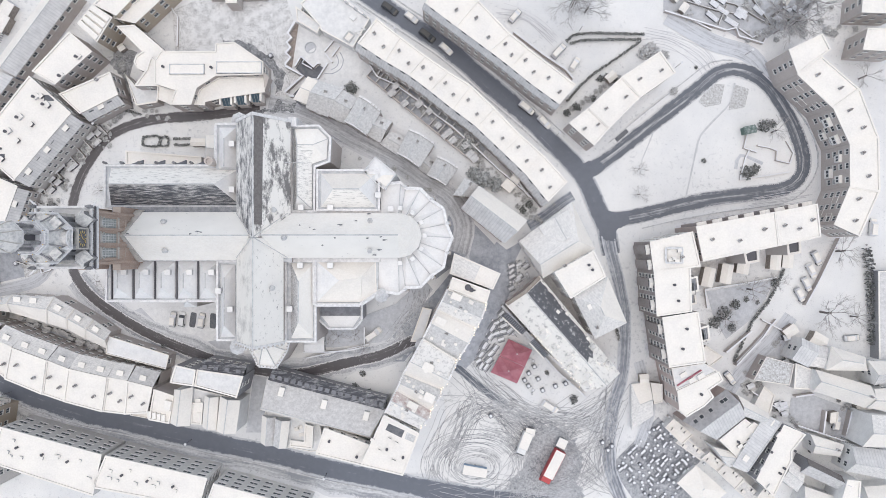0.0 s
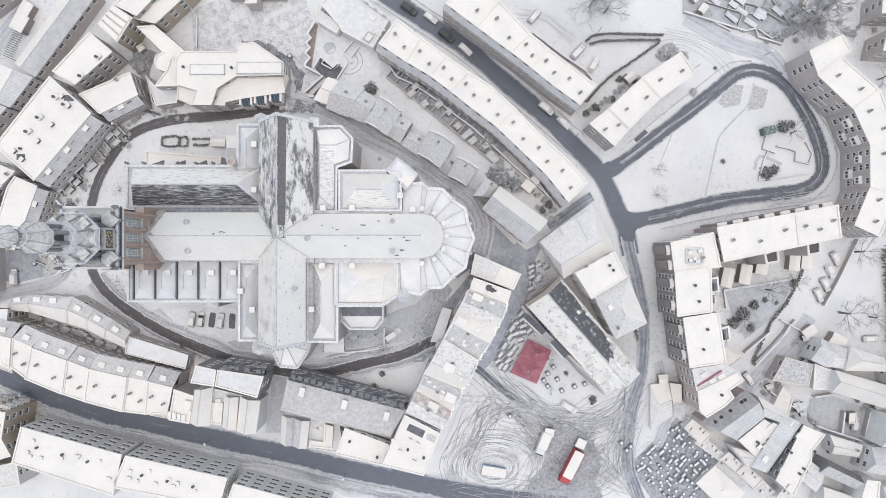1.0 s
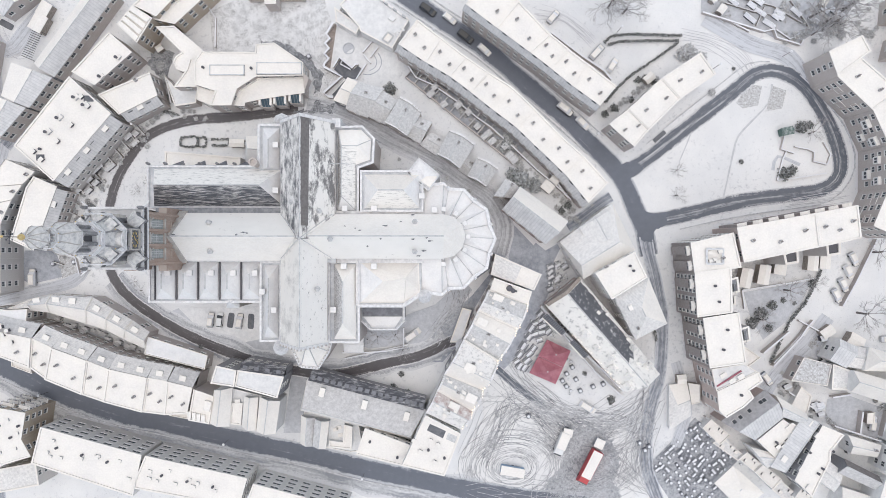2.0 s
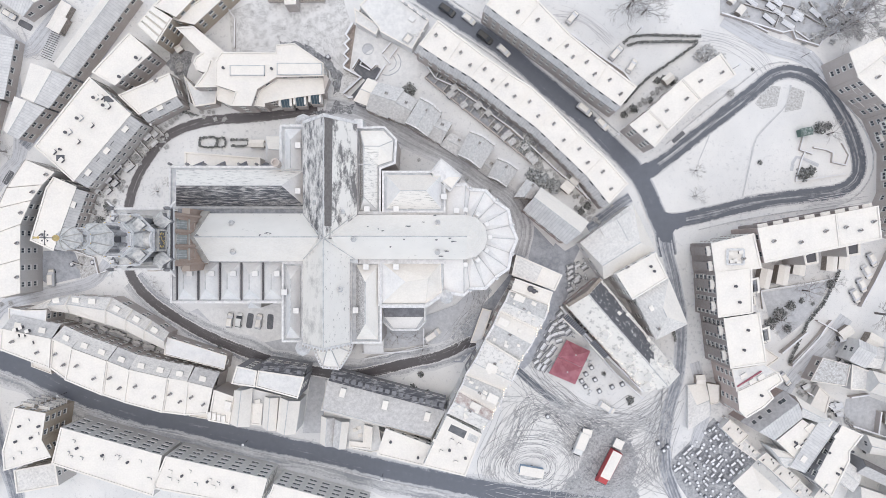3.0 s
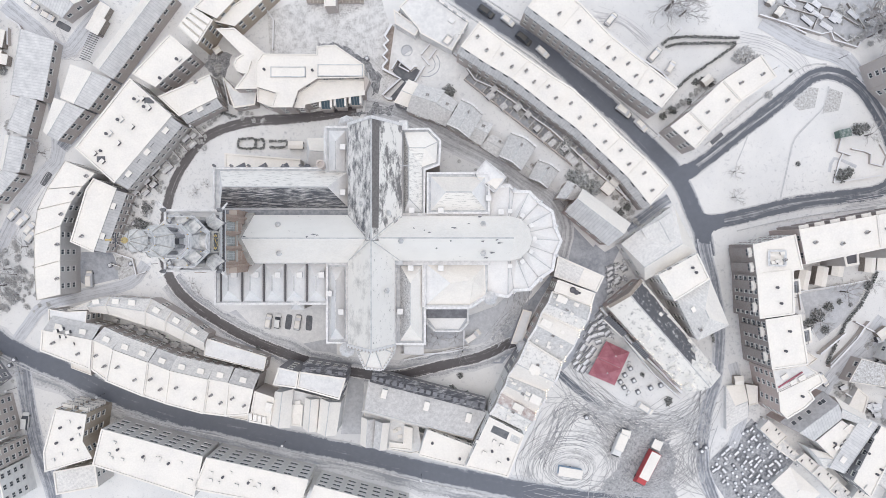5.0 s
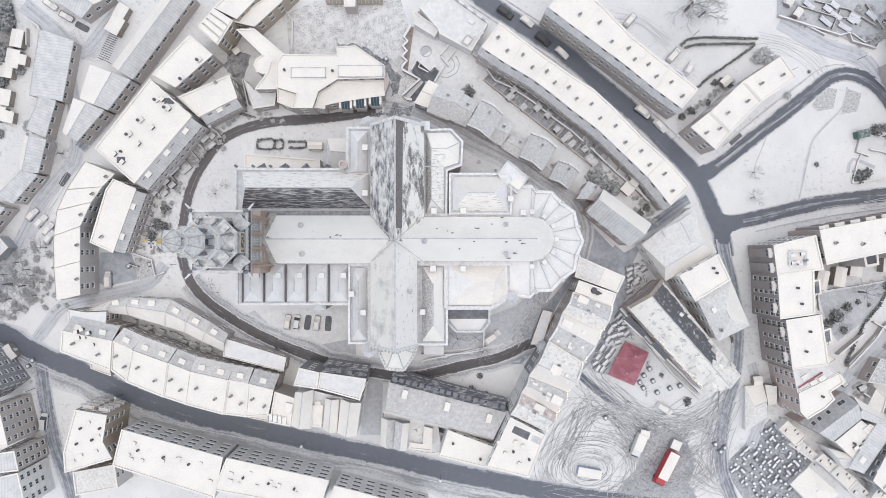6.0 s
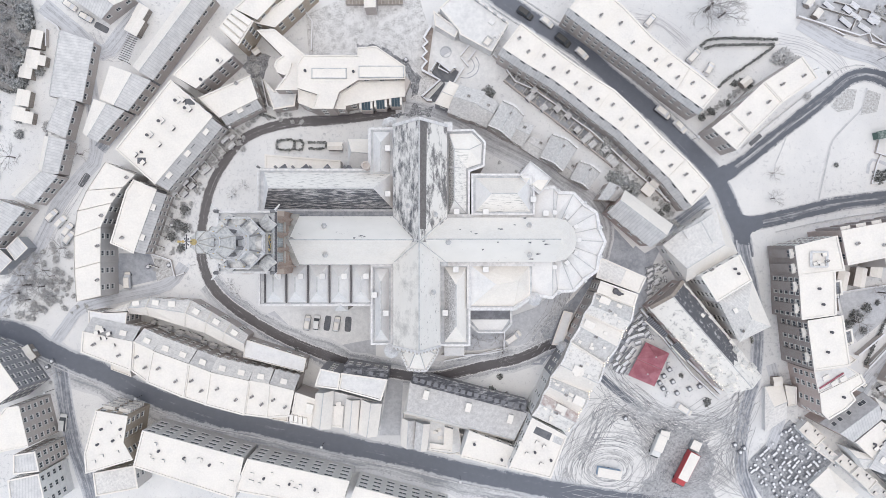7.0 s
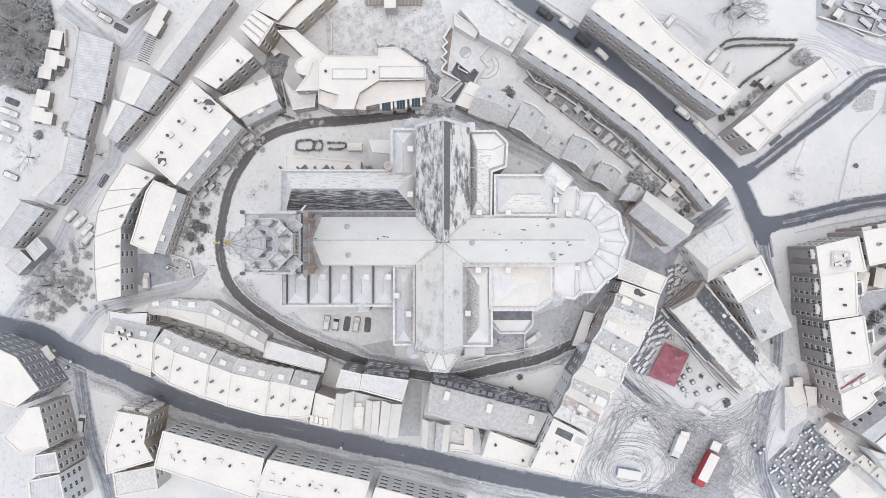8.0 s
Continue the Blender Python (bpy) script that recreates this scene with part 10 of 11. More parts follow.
mansard(X_BLOCK, (-113.5, 16.3), (-119.3, 0.2), (-125, 10), 1.7, 9.3, 7.0, ROOF_RIB_Y, BRICK_BROWN, 2, None, 2)
mansard(X7_BLOCK, (-86.6, 40.85), (-96.2, 36.05), (-95, 45), 1.7, 9.8, 7.4, ROOF_RIB, BRICK_BROWN, 1, None, 2)


def bay_meshes(w, d, h, gabled):
    a, r, p = bmesh.new(), bmesh.new(), bmesh.new()
    facade(a, (-w / 2, -d), (w / 2, -d), 0, h, [(0.3, h - 1.7, w / 2 - 0.1, h - 0.4), (w / 2 + 0.1, h - 1.7, w - 0.3, h - 0.4)], 0.1, False)
    for q in (((-w / 2, -d, 0), (-w / 2, 0.1, 0), (-w / 2, 0.1, h), (-w / 2, -d, h)), ((w / 2, -d, 0), (w / 2, -d, h), (w / 2, 0.1, h), (w / 2, 0.1, 0)), ((-w / 2, -d, 0), (w / 2, -d, 0), (w / 2, 0.1, 0), (-w / 2, 0.1, 0))):
        a.faces.new([a.verts.new(v) for v in q])
    bmesh.ops.remove_doubles(a, verts=a.verts[:], dist=0.001)
    if gabled:
        loft(r, [[(-w / 2 - 0.15, -d - 0.2, h), (-w / 2 - 0.15, -d - 0.2, h + 0.2), (0, -d - 0.2, h + 0.9), (w / 2 + 0.15, -d - 0.2, h + 0.2), (w / 2 + 0.15, -d - 0.2, h)], [(-w / 2 - 0.15, -0.02, h), (-w / 2 - 0.15, -0.02, h + 0.2), (0, -0.02, h + 0.9), (w / 2 + 0.15, -0.02, h + 0.2), (w / 2 + 0.15, -0.02, h)]])
    else:
        box(r, -w / 2 - 0.1, -d - 0.1, h, w / 2 + 0.1, 0.1, h + 0.25)
        bmesh.ops.bevel(r, geom=r.edges[:], offset=0.06, segments=1, affect='EDGES')
    box(p, -w / 2 + 0.2, -d + 0.08, h - 1.8, w / 2 - 0.2, -d + 0.12, h - 0.3)
    return a, r, p


def bay_set(wall, w, d, h, gabled):
    a, r, p = bay_meshes(w, d, h, gabled)
    return finish(a, "bay_window", wall), finish(r, "bay_roof", SNOW), finish(p, "pane", GLASS)


BAY_PALE = bay_set(PLASTER, 2.3, 0.9, 2.5, False)
BAY_WHITE = bay_set(TRIM, 1.9, 0.7, 2.2, False)
BAY_RED = bay_set(BRICK_TAN, 2.2, 0.7, 12.6, True)


def bays(house, p, q, away, count, z, kind, off=0.0):
    n = outward(p, q, away)
    turn = math.atan2(n.y, n.x) + math.pi / 2
    for k in range(count):
        c = Vector(p).lerp(Vector(q), (k + 0.5 + off) / count)
        b = put("bay", kind[0], Matrix.Translation((c.x, c.y, z)) @ Matrix.Rotation(turn, 4, 'Z'), house)
        new("bay_roof", kind[1]).parent = b
        new("pane", kind[2]).parent = b


CF = [(89.9, 44.3), (99.0, 35.7), (103.1, 26.7), (103.2, 15.9), (99.2, 6.2)]
for i, h in enumerate(CRESCENT):
    p, q = CF[i], CF[i + 1]
    for z, n, off in ((13.0, 2, 0.1), (8.2, 1, 0.12)):
        bays(h, p, q, (106, 26), n, z, BAY_PALE if (i + n) % 2 else BAY_WHITE, off)
for i, h in enumerate(EAST_ROW):
    bays(h, [(63.2, 5.6), (83.1, 9.3)][i], [(83.1, 9.3), (93.5, 11.3)][i], (80, 0), (5, 3)[i], 7.6, BAY_RED)
for h, p, q in ((F_BLOCKS[0], (51.9, 1.8), (52.9, -5.8)), (F_BLOCKS[1], (52.9, -5.8), (53.6, -16.9)), (F_BLOCKS[2], (54.9, -17.1), (56.6, -29.7))):
    bays(h, p, q, (60, -12), 2, 6.8, BAY_RED)


def balcony_mesh(w, d):
    s, r = bmesh.new(), bmesh.new()
    box(s, -w / 2, -d, -0.18, w / 2, 0.05, 0.0, None, 0)
    box(s, -w / 2 + 0.06, -d + 0.06, 0.0, w / 2 - 0.06, 0.0, 0.1, None, 1)
    tube(r, [(-w / 2, 0, 1.0), (-w / 2, -d, 1.0), (w / 2, -d, 1.0), (w / 2, 0, 1.0)], 0.05, 4)
    for k in range(9):
        x = -w / 2 + w * k / 8
        tube(r, [(x, -d, 0), (x, -d, 1.0)], 0.025, 3)
    return finish(s, "balcony", [PLASTER, SNOW]), finish(r, "railing", DARK)


BALCONY = balcony_mesh(3.0, 1.2)


def balconies(house, p, q, away, count, zs):
    n = outward(p, q, away)
    turn = math.atan2(n.y, n.x) + math.pi / 2
    for z in zs:
        for k in range(count):
            c = Vector(p).lerp(Vector(q), (k + 0.5) / count)
            b = put("balcony", BALCONY[0], Matrix.Translation((c.x, c.y, z)) @ Matrix.Rotation(turn, 4, 'Z'), house)
            new("railing", BALCONY[1]).parent = b


balconies(OFFICE, (-127.5, -41.1), (-119.2, -42.6), (-124, -55), 2, (2.0, 5.0, 8.0, 11.0))


# ---- more roofs ----
def roof_step(house, pts, z0, z1, mat=None, name="roof_step"):
    bm = bmesh.new()
    prism(bm, ccw(pts), z0, z1)
    bmesh.ops.bevel(bm, geom=[e for e in bm.edges if all(v.co.z > z1 - 0.01 for v in e.verts)], offset=0.08, segments=1, affect='EDGES')
    part(name, bm, mat or SNOW, house)


for q, z in (([(-71.3, 48.2), (-62.4, 48.2), (-62.4, 45.7), (-71.3, 45.7)], 13.62), ([(-59.0, 48.8), (-47.4, 48.8), (-47.4, 45.9), (-59.0, 45.9)], 13.72)):
    roof_step(SCHOOL, q, 13.0, z)
    for i in range(4):
        (x0, y0), (x1, y1) = q[i], q[(i + 1) % 4]
        bm = bmesh.new()
        box(bm, min(x0, x1) - 0.1, min(y0, y1) - 0.1, 13.1, max(x0, x1) + 0.1, max(y0, y1) + 0.1, z + 0.16)
        part("roof_coping", bm, GUTTER_SNOW, SCHOOL)
bm = bmesh.new()
loft(bm, [[(-47.1, 46.5, 13.4), (-47.1, 42.2, 11.5), (-47.1, 42.2, 8.5), (-47.1, 46.5, 8.5)], [(-45.6, 45.1, 12.6), (-46.9, 42.2, 11.4), (-46.9, 42.2, 8.5), (-45.6, 45.1, 8.5)]])
part("gable_wall", bm, BRICK_BROWN, SCHOOL)
BLUE_GLASS = plain("blue_grey_glass", (0.10, 0.15, 0.19), 0.15)
for x0, x1, y in ((-58.9, -56.0, 39.9), (-55.0, -52.2, 40.3), (-51.0, -48.2, 40.9)):
    bm = bmesh.new()
    box(bm, x0, y - 1.9, 4.0, x1, y + 0.4, 8.9)
    b = part("bay", bm, BRICK_BROWN, ANNEX)
    for x in (x0, x1):
        bm = bmesh.new()
        box(bm, x - 0.28, y - 1.7, 8.0, x + 0.28, y + 0.6, 11.3)
        part("bay_cheek", bm, SNOW, b)
    bm = bmesh.new()
    slab(bm, [(x0 + 0.28, y - 1.75, 9.0), (x1 - 0.28, y - 1.75, 9.0), (x1 - 0.28, y + 0.1, 11.2), (x0 + 0.28, y + 0.1, 11.2)], 0.05)
    part("pane", bm, BLUE_GLASS, b)
    for k in range(1, 3):
        bm = bmesh.new()
        x = x0 + 0.28 + (x1 - x0 - 0.56) * k / 3
        tube(bm, [(x, y - 1.75, 9.04), (x, y + 0.1, 11.24)], 0.05, 4)
        part("glazing_bar", bm, STEEL, b)
HALLROOF = [(-96.0, 59.1), (-92.0, 64.0), (-86.8, 60.7), (-90.8, 54.2)]
for k in range(4):
    a, b = Vector(HALLROOF[0]).lerp(Vector(HALLROOF[1]), (k + 0.08) / 4), Vector(HALLROOF[0]).lerp(Vector(HALLROOF[1]), (k + 0.92) / 4)
    c, d = Vector(HALLROOF[3]).lerp(Vector(HALLROOF[2]), (k + 0.92) / 4), Vector(HALLROOF[3]).lerp(Vector(HALLROOF[2]), (k + 0.08) / 4)
    roof_step(SPORTS, shrunk([tuple(a), tuple(b), tuple(c), tuple(d)], 0.9), 12.3, 13.1)
NB = flat_house("museum_wing", [(-37.9, 65.3), (-32.8, 59.4), (-32.4, 58.2), (-23.9, 53.6), (-19.4, 61.3), (-27.7, 67.5), (-33.5, 69.5)], 10.0, "pale flat-roofed museum wing with a railed roof", PLASTER, COURT_ROOF, faces=[], rim=0.28)
flat_house("museum_porch", [(-39.6, 65.2), (-34.4, 61.4), (-32.6, 60.3), (-33.8, 58.0), (-39.2, 61.3)], 8.0, "lower snow-dusted porch roof of a museum", PLASTER, COURT_ROOF, faces=[], category="porch")
SQ = [(-26.6, 56.0), (-25.1, 58.0), (-23.5, 56.9), (-25.0, 55.0)]
for i in range(4):
    a, b = SQ[i], SQ[(i + 1) % 4]
    bm = bmesh.new()
    tube(bm, [(*a, 9.95), (*b, 9.95)], 0.2, 4)
    part("skylight_kerb", bm, LEAD, NB, "grey kerb of a square skylight")
roof_step(NB, shrunk(SQ, 0.8), 9.5, 9.9)
roof_step(NB, [(-25.1, 61.5), (-24.2, 62.3), (-22.9, 61.5), (-23.8, 60.6)], 9.5, 10.3, CHAPEL_SNOW, "skylight")
for x, y in ((-22.6, 57.2), (-22.0, 58.1), (-21.4, 58.9), (-23.2, 57.7), (-21.9, 57.0), (-20.9, 58.4)):
    roof_step(NB, [(x - 0.3, y - 0.25), (x + 0.3, y - 0.25), (x + 0.3, y + 0.25), (x - 0.3, y + 0.25)], 9.5, 10.1, CHAPEL_SNOW, "rooflight")
a, b = Vector((-28.0, 67.2)), Vector((-19.6, 61.1))
for k in range(7):
    p, q = a.lerp(b, k / 7), a.lerp(b, (k + 0.8) / 7)
    bm = bmesh.new()
    box(bm, -0.55, -0.2, 9.8, 0.55, 0.2, 10.7, Matrix.Translation((p.x, p.y, 0)) @ Matrix.Rotation(-0.63, 4, 'Z'))
    part("roof_plant", bm, [CHAPEL_SNOW if k % 2 else STEEL], NB)
    bm = bmesh.new()
    for z in (10.5, 10.9):
        tube(bm, [(p.x + 0.6, p.y + 0.8, z), (q.x + 0.6, q.y + 0.8, z)], 0.035, 4)
    tube(bm, [(q.x + 0.6, q.y + 0.8, 9.8), (q.x + 0.6, q.y + 0.8, 10.9)], 0.035, 4)
    part("handrail", bm, STEEL, NB)
DK = thing("timber_deck", foot(*(-55.5, 69.1)), "raised timber deck dusted with snow", "deck")
for k in range(16):
    a, b = Vector((-63.3, 69.8)), Vector((-48.4, 69.7))
    p = a.lerp(b, k / 15)
    bm = bmesh.new()
    z = terrain(p.x, p.y) + 1.6
    box(bm, p.x - 0.42, p.y - 1.6, z, p.x + 0.42, p.y + 2.6, z + 0.12)
    part("plank", bm, WOOD, DK)
bm = bmesh.new()
p, q = Vector((-63.6, 69.8)), Vector((-48.1, 69.7))
box(bm, p.x, p.y - 1.5, terrain(p.x, p.y) - 0.5, q.x, p.y + 2.5, terrain(p.x, p.y) + 1.55)
part("base", bm, BRICK_BROWN, DK)
flat_house("kiosk", [(-58.1, 69.1), (-55.1, 69.1), (-55.1, 65.8), (-58.1, 65.7)], 9.0, "small flat-roofed kiosk by the deck", BRICK_BROWN, faces=[], category="kiosk")
for q in ([(-156.4, 1.2), (-153.3, 4.3), (-150.5, 1.2), (-153.9, -2.2)], [(-162.2, -3.4), (-158.2, 0.9), (-154.8, -2.2), (-158.7, -6.2)]):
    flat_house("canopy", q, 4.2, "ribbed canopy roof beside a back lane", STEEL, ROOF_RIB, [], category="canopy", rim=0.12)
PG = thing("pergola", foot(*(-123.6, 56.0)), "slatted dark timber pergola with snow", "pergola")
a, b = Vector((-122.0, 60.3)), Vector((-125.2, 52.9))
d = (b - a).normalized()
n = Vector((-d.y, d.x))
for k in range(14):
    p = a.lerp(b, k / 13)
    z = terrain(p.x, p.y) + 2.4
    bm = bmesh.new()
    tube(bm, [(p.x - n.x * 1.5, p.y - n.y * 1.5, z), (p.x + n.x * 1.5, p.y + n.y * 1.5, z)], 0.09, 4)
    part("slat", bm, DARK, PG)
for s in (-1.3, 1.3):
    for p in (a, b):
        bm = bmesh.new()
        z = terrain(p.x, p.y)
        tube(bm, [(p.x + n.x * s, p.y + n.y * s, z), (p.x + n.x * s, p.y + n.y * s, z + 2.4)], 0.08, 4)
        part("post", bm, DARK, PG)
for k in range(4):
    p = Vector((-77.4, -43.2)).lerp(Vector((-72.6, -44.4)), (k + 0.5) / 4)
    roof_step(BOX_HOUSE, [(p.x - 0.5, p.y - 0.9), (p.x + 0.5, p.y - 0.9), (p.x + 0.5, p.y + 0.9), (p.x - 0.5, p.y + 0.9)], 12.4, 13.3, None, "plant_box")
roof_step(BOX_HOUSE, [(-72.6, -39.4), (-70.8, -39.9), (-71.4, -42.4), (-73.0, -41.9)], 12.4, 13.8)
garden_wall([(19.1, 58.7), (27.1, 52.5), (33.2, 48.4), (35.1, 46.0)], 2.0, 0.4)

# ---- apse buttress caps and bare strip by the transept ridge ----
for k, (x, y) in enumerate(OUT[2:-2:2]):
    v = (Vector((x, y)) - Vector(RC)).normalized()
    m = Matrix.Translation((x, y, 0)) @ Matrix.Rotation(math.atan2(v.y, v.x), 4, 'Z')
    bm = bmesh.new()
    box(bm, -0.4, -0.45, 2, 0.8, 0.45, 24.0, m)
    b = part("buttress", bm, BRICK_BROWN, CH)
    bm = bmesh.new()
    turned(bm, [(0.5, 26.4), (0.5, 28.7), (0.15, 29.2)], 4, (x, y, 0))
    part("buttress_cap", bm, STONE_PALE, b)
s = (41.0 - 31.0) / 6.4
bm = bmesh.new()
slab(bm, [(-42.4, 5.5, 41.0 + 0.03 - 0.2 * s), (-42.4, 30.0, 41.0 + 0.03 - 0.2 * s), (-40.9, 30.0, 41.03 - 1.7 * s), (-41.1, 5.5, 41.03 - 1.5 * s)], 0.05)
part("bare_strip", bm, BARE_BROWN, CH, "strip of bare brown slates along the ridge")
for x, y, z in [(-82 + 4.2 * k, 20.9, 27.4) for k in range(7)] + [(-54.6, -1, 31.2), (-49, -1, 31.2)]:
    bm = bmesh.new()
    turned(bm, [(0.35, -1.0), (0.3, 0.4), (0.42, 0.45), (0.04, 1.6)], 4, (x, y, z))
    part("finial", bm, STONE_DARK, CH)

# ---- edge of town east ----
flat_house("long_shed", [(116.9, -5.9), (123.8, -5.6), (123.8, -37.8), (117.2, -37.8)], 8.0, "long dark-roofed shed at the edge of town", BRICK_DARK, ROOF_GREY, [])
hedge([(115.2, 0.2), (116.2, -9.1), (117.0, -18.4), (117.0, -26.2)], 2.4, 2.5, "wide dark hedge at the edge of town")
rng = random.Random(21)
for k in range(26):
    p = (86.3, 61.7) if k % 2 else (102.3, 63.1)
    shrub(p[0] + rng.uniform(-8, 12), p[1] + rng.uniform(-5, 5), rng.uniform(0.7, 1.6), "shrub")


# ---- court beside the museum ----
ZIG = [(-40.3, 62.0), (-42.2, 58.8), (-41.2, 57.5), (-42.5, 56.2), (-41.4, 54.8), (-42.7, 53.3), (-41.4, 52.0), (-42.7, 50.4), (-42.6, 49.6), (-37.8, 46.8), (-42.7, 42.4), (-41.2, 41.3), (-40.0, 41.2)]
garden_wall(ZIG, 1.8, 0.55, None, "zigzag garden wall with a broad snow cap")
patch("museum_court", [(-39.6, 61.4), (-40.6, 50.6), (-38.8, 52.6), (-35.0, 49.4), (-33.4, 50.4), (-30.4, 46.4), (-22.0, 46.0), (-21.5, 52.8), (-32.3, 58.0)], COURT_ROOF, "snow-dusted museum court", 0.065)
patch("brick_bed", ZIG[:8] + [(-41.2, 49.4), (-39.6, 61.8)], BRICK_BED, "bare brown brick bed inside the zigzag wall", 0.10)
patch("speckled_bed", [(-42.2, 49.0), (-38.4, 46.8), (-42.2, 43.0), (-43.0, 43.6)], YARD, "speckled planting bed inside a wall", 0.10)
garden_wall([(-40.3, 49.6), (-38.6, 52.3), (-35.0, 49.3), (-34.1, 50.4), (-33.4, 50.2)], 1.2, 0.4, None, "low wall round a sunken stair")
garden_wall([(-37.8, 51.4), (-38.3, 50.5), (-35.5, 48.9)], 1.0, 0.25, None, "low wall beside a sunken stair")
for a, b in (((-29.8, 56.7), (-32.2, 53.7)), ((-28.1, 55.1), (-30.1, 52.3)), ((-32.0, 53.1), (-30.0, 50.6)), ((-31.3, 50.4), (-33.9, 46.2))):
    garden_wall([a, b], 1.0, 0.3, None, "low dark court wall under snow")
for k, pts in enumerate(([(-28.1, 53.6), (-27.1, 51.5), (-27.8, 49.0), (-30.1, 47.6), (-32.2, 47.8)], [(-29.2, 53.0), (-28.4, 51.3), (-28.9, 49.6), (-30.4, 48.7)])):
    road("court_rut_%d" % (k + 1), pts, 0.25, COURT, "faint round mark in the snow", 0.085)
patch("sunken_stair", [(-40.1, 49.2), (-38.5, 52.0), (-35.0, 49.0), (-33.6, 50.0), (-32.6, 49.4), (-34.2, 46.4), (-36.6, 46.6), (-41.0, 41.6), (-39.2, 40.9), (-36.3, 46.0), (-38.0, 47.2)], PIT, "dark cleared paving of a sunken stair", 0.09)
RG = bmesh.new()
x, y = (-36.2, 55.0)
turned(RG, [(1.6, -0.2), (1.6, 0.3), (1.38, 0.34), (1.34, 0.1), (0.3, 0.08)], 28, (x, y, terrain(x, y) + 0.05))
solid("round_basin", RG, COURT_LIGHT, "round stone basin filled with snow", "basin")
ST = thing("outdoor_stair", foot(*(-36.0, 63.2)), "straight outdoor stair with snowed steps", "stair")
a, b = Vector((-38.6, 64.8)), Vector((-33.3, 61.6))
d = (b - a).normalized()
m = Matrix.Rotation(math.atan2(d.y, d.x), 4, 'Z')
for k in range(12):
    p = a.lerp(b, k / 11)
    bm = bmesh.new()
    z = terrain(p.x, p.y)
    box(bm, -0.17, -1.1, -0.3, 0.17, 1.1, 0.25 + 0.17 * (11 - k), Matrix.Translation((p.x, p.y, z)) @ m)
    part("step", bm, [STONE_PALE if k % 2 else STONE], ST)

# ---- tangle of frosted garden trees in the west ----
rng = random.Random(71)
for k in range(60):
    YARD_BUSHES.append((rng.uniform(-156.0, -141.5), rng.uniform(-19.0, 3.0), rng.uniform(0.5, 1.4)))
for x, y, q in ((-154.2, -6.5, 0.8), (-150.6, -3.0, 0.7), (-148.8, -9.5, 0.85), (-145.6, -12.2, 0.6), (-152.8, -13.2, 0.7), (-146.0, -6.6, 0.6), (-143.6, -8.6, 0.5), (-150.0, -16.4, 0.5)):
    tree(x, y, q, "frosted bare garden tree among bushes")

# ---- overgrown court between school and blocks ----
ragged_patch("thicket_floor", [(-90.4, 57.0), (-85.0, 54.4), (-85.6, 51.8), (-87.0, 47.0), (-85.8, 41.0), (-86.0, 39.0), (-90.0, 38.7), (-87.8, 41.6), (-88.8, 47.6), (-92.4, 51.4)], THAW, "overgrown court floor under thin snow", 0.05, 0.3)
rng = random.Random(33)
for k in range(16):
    u = k / 15
    x, y = -89.8 + 3.6 * u + rng.uniform(-0.9, 0.9), 53.6 - 12.5 * u + rng.uniform(-0.8, 0.8)
    if k % 4 == 1:
        tree(x, y, rng.uniform(0.28, 0.4), "thin bare sapling in an overgrown court")
    else:
        YARD_BUSHES.append((x, y, rng.uniform(0.6, 1.2)))
shed(-88.4, 55.4, 35, 1.6, 1.5, 2.0)

# ---- back gardens behind the lower terrace ----
rng = random.Random(31)
BUSHES = []
GA0, GA1 = Vector((-18.1, 49.5)), Vector((10.4, 25.4))
gd = (GA1 - GA0).normalized()
gn = Vector((gd.y, -gd.x))
if gn.y > 0:
    gn = -gn
garden_wall([tuple(GA0), tuple(GA1)], 1.6, 0.25, None, "brown back garden wall dusted with snow", BRICK_BROWN)
garden_wall([tuple(GA0 + gn * 3.8), tuple(GA0.lerp(GA1, 0.55) + gn * 3.7), tuple(GA1 + gn * 3.4)], 1.5, 0.25, None, "brown garden wall along a snowed field", BRICK_BROWN)
# bluish-grey patch puts the shade between the houses into the ground colour
patch("garden_ground", [tuple(GA0 - gn * 2.0), tuple(GA1 - gn * 2.0), tuple(GA1 + gn * 3.3), tuple(GA0 + gn * 3.7)], COURT, "ground of small back gardens, darkened in colour for shade", 0.05)
for k in range(13):
    p = GA0.lerp(GA1, k / 12)
    garden_wall([tuple(p + gn * 0.3), tuple(p + gn * 3.5)], 1.3, 0.18, None, "thin fence wall between back gardens", ROOF_GREY)
    for j in range(4):
        q = p + gd * rng.uniform(0.4, 2.6) + gn * rng.uniform(0.5, 3.2)
        if rng.random() < 0.22:
            shed(q.x, q.y, 40 + rng.uniform(-5, 5), rng.uniform(1.3, 2.0), rng.uniform(1.0, 1.4), 2.0, "small dark garden store dusted with snow", DARK, ROOF_GREY)
        else:
            BUSHES.append((q.x, q.y, rng.uniform(0.35, 0.8)))
for p, r in (((6.7, 29.1), 2.2), ((4.8, 27.5), 1.6), ((8.3, 27.3), 1.5), ((-25.1, 43.8), 1.3), ((10.1, 21.7), 1.4)):
    shrub(*p, r, "shrub")

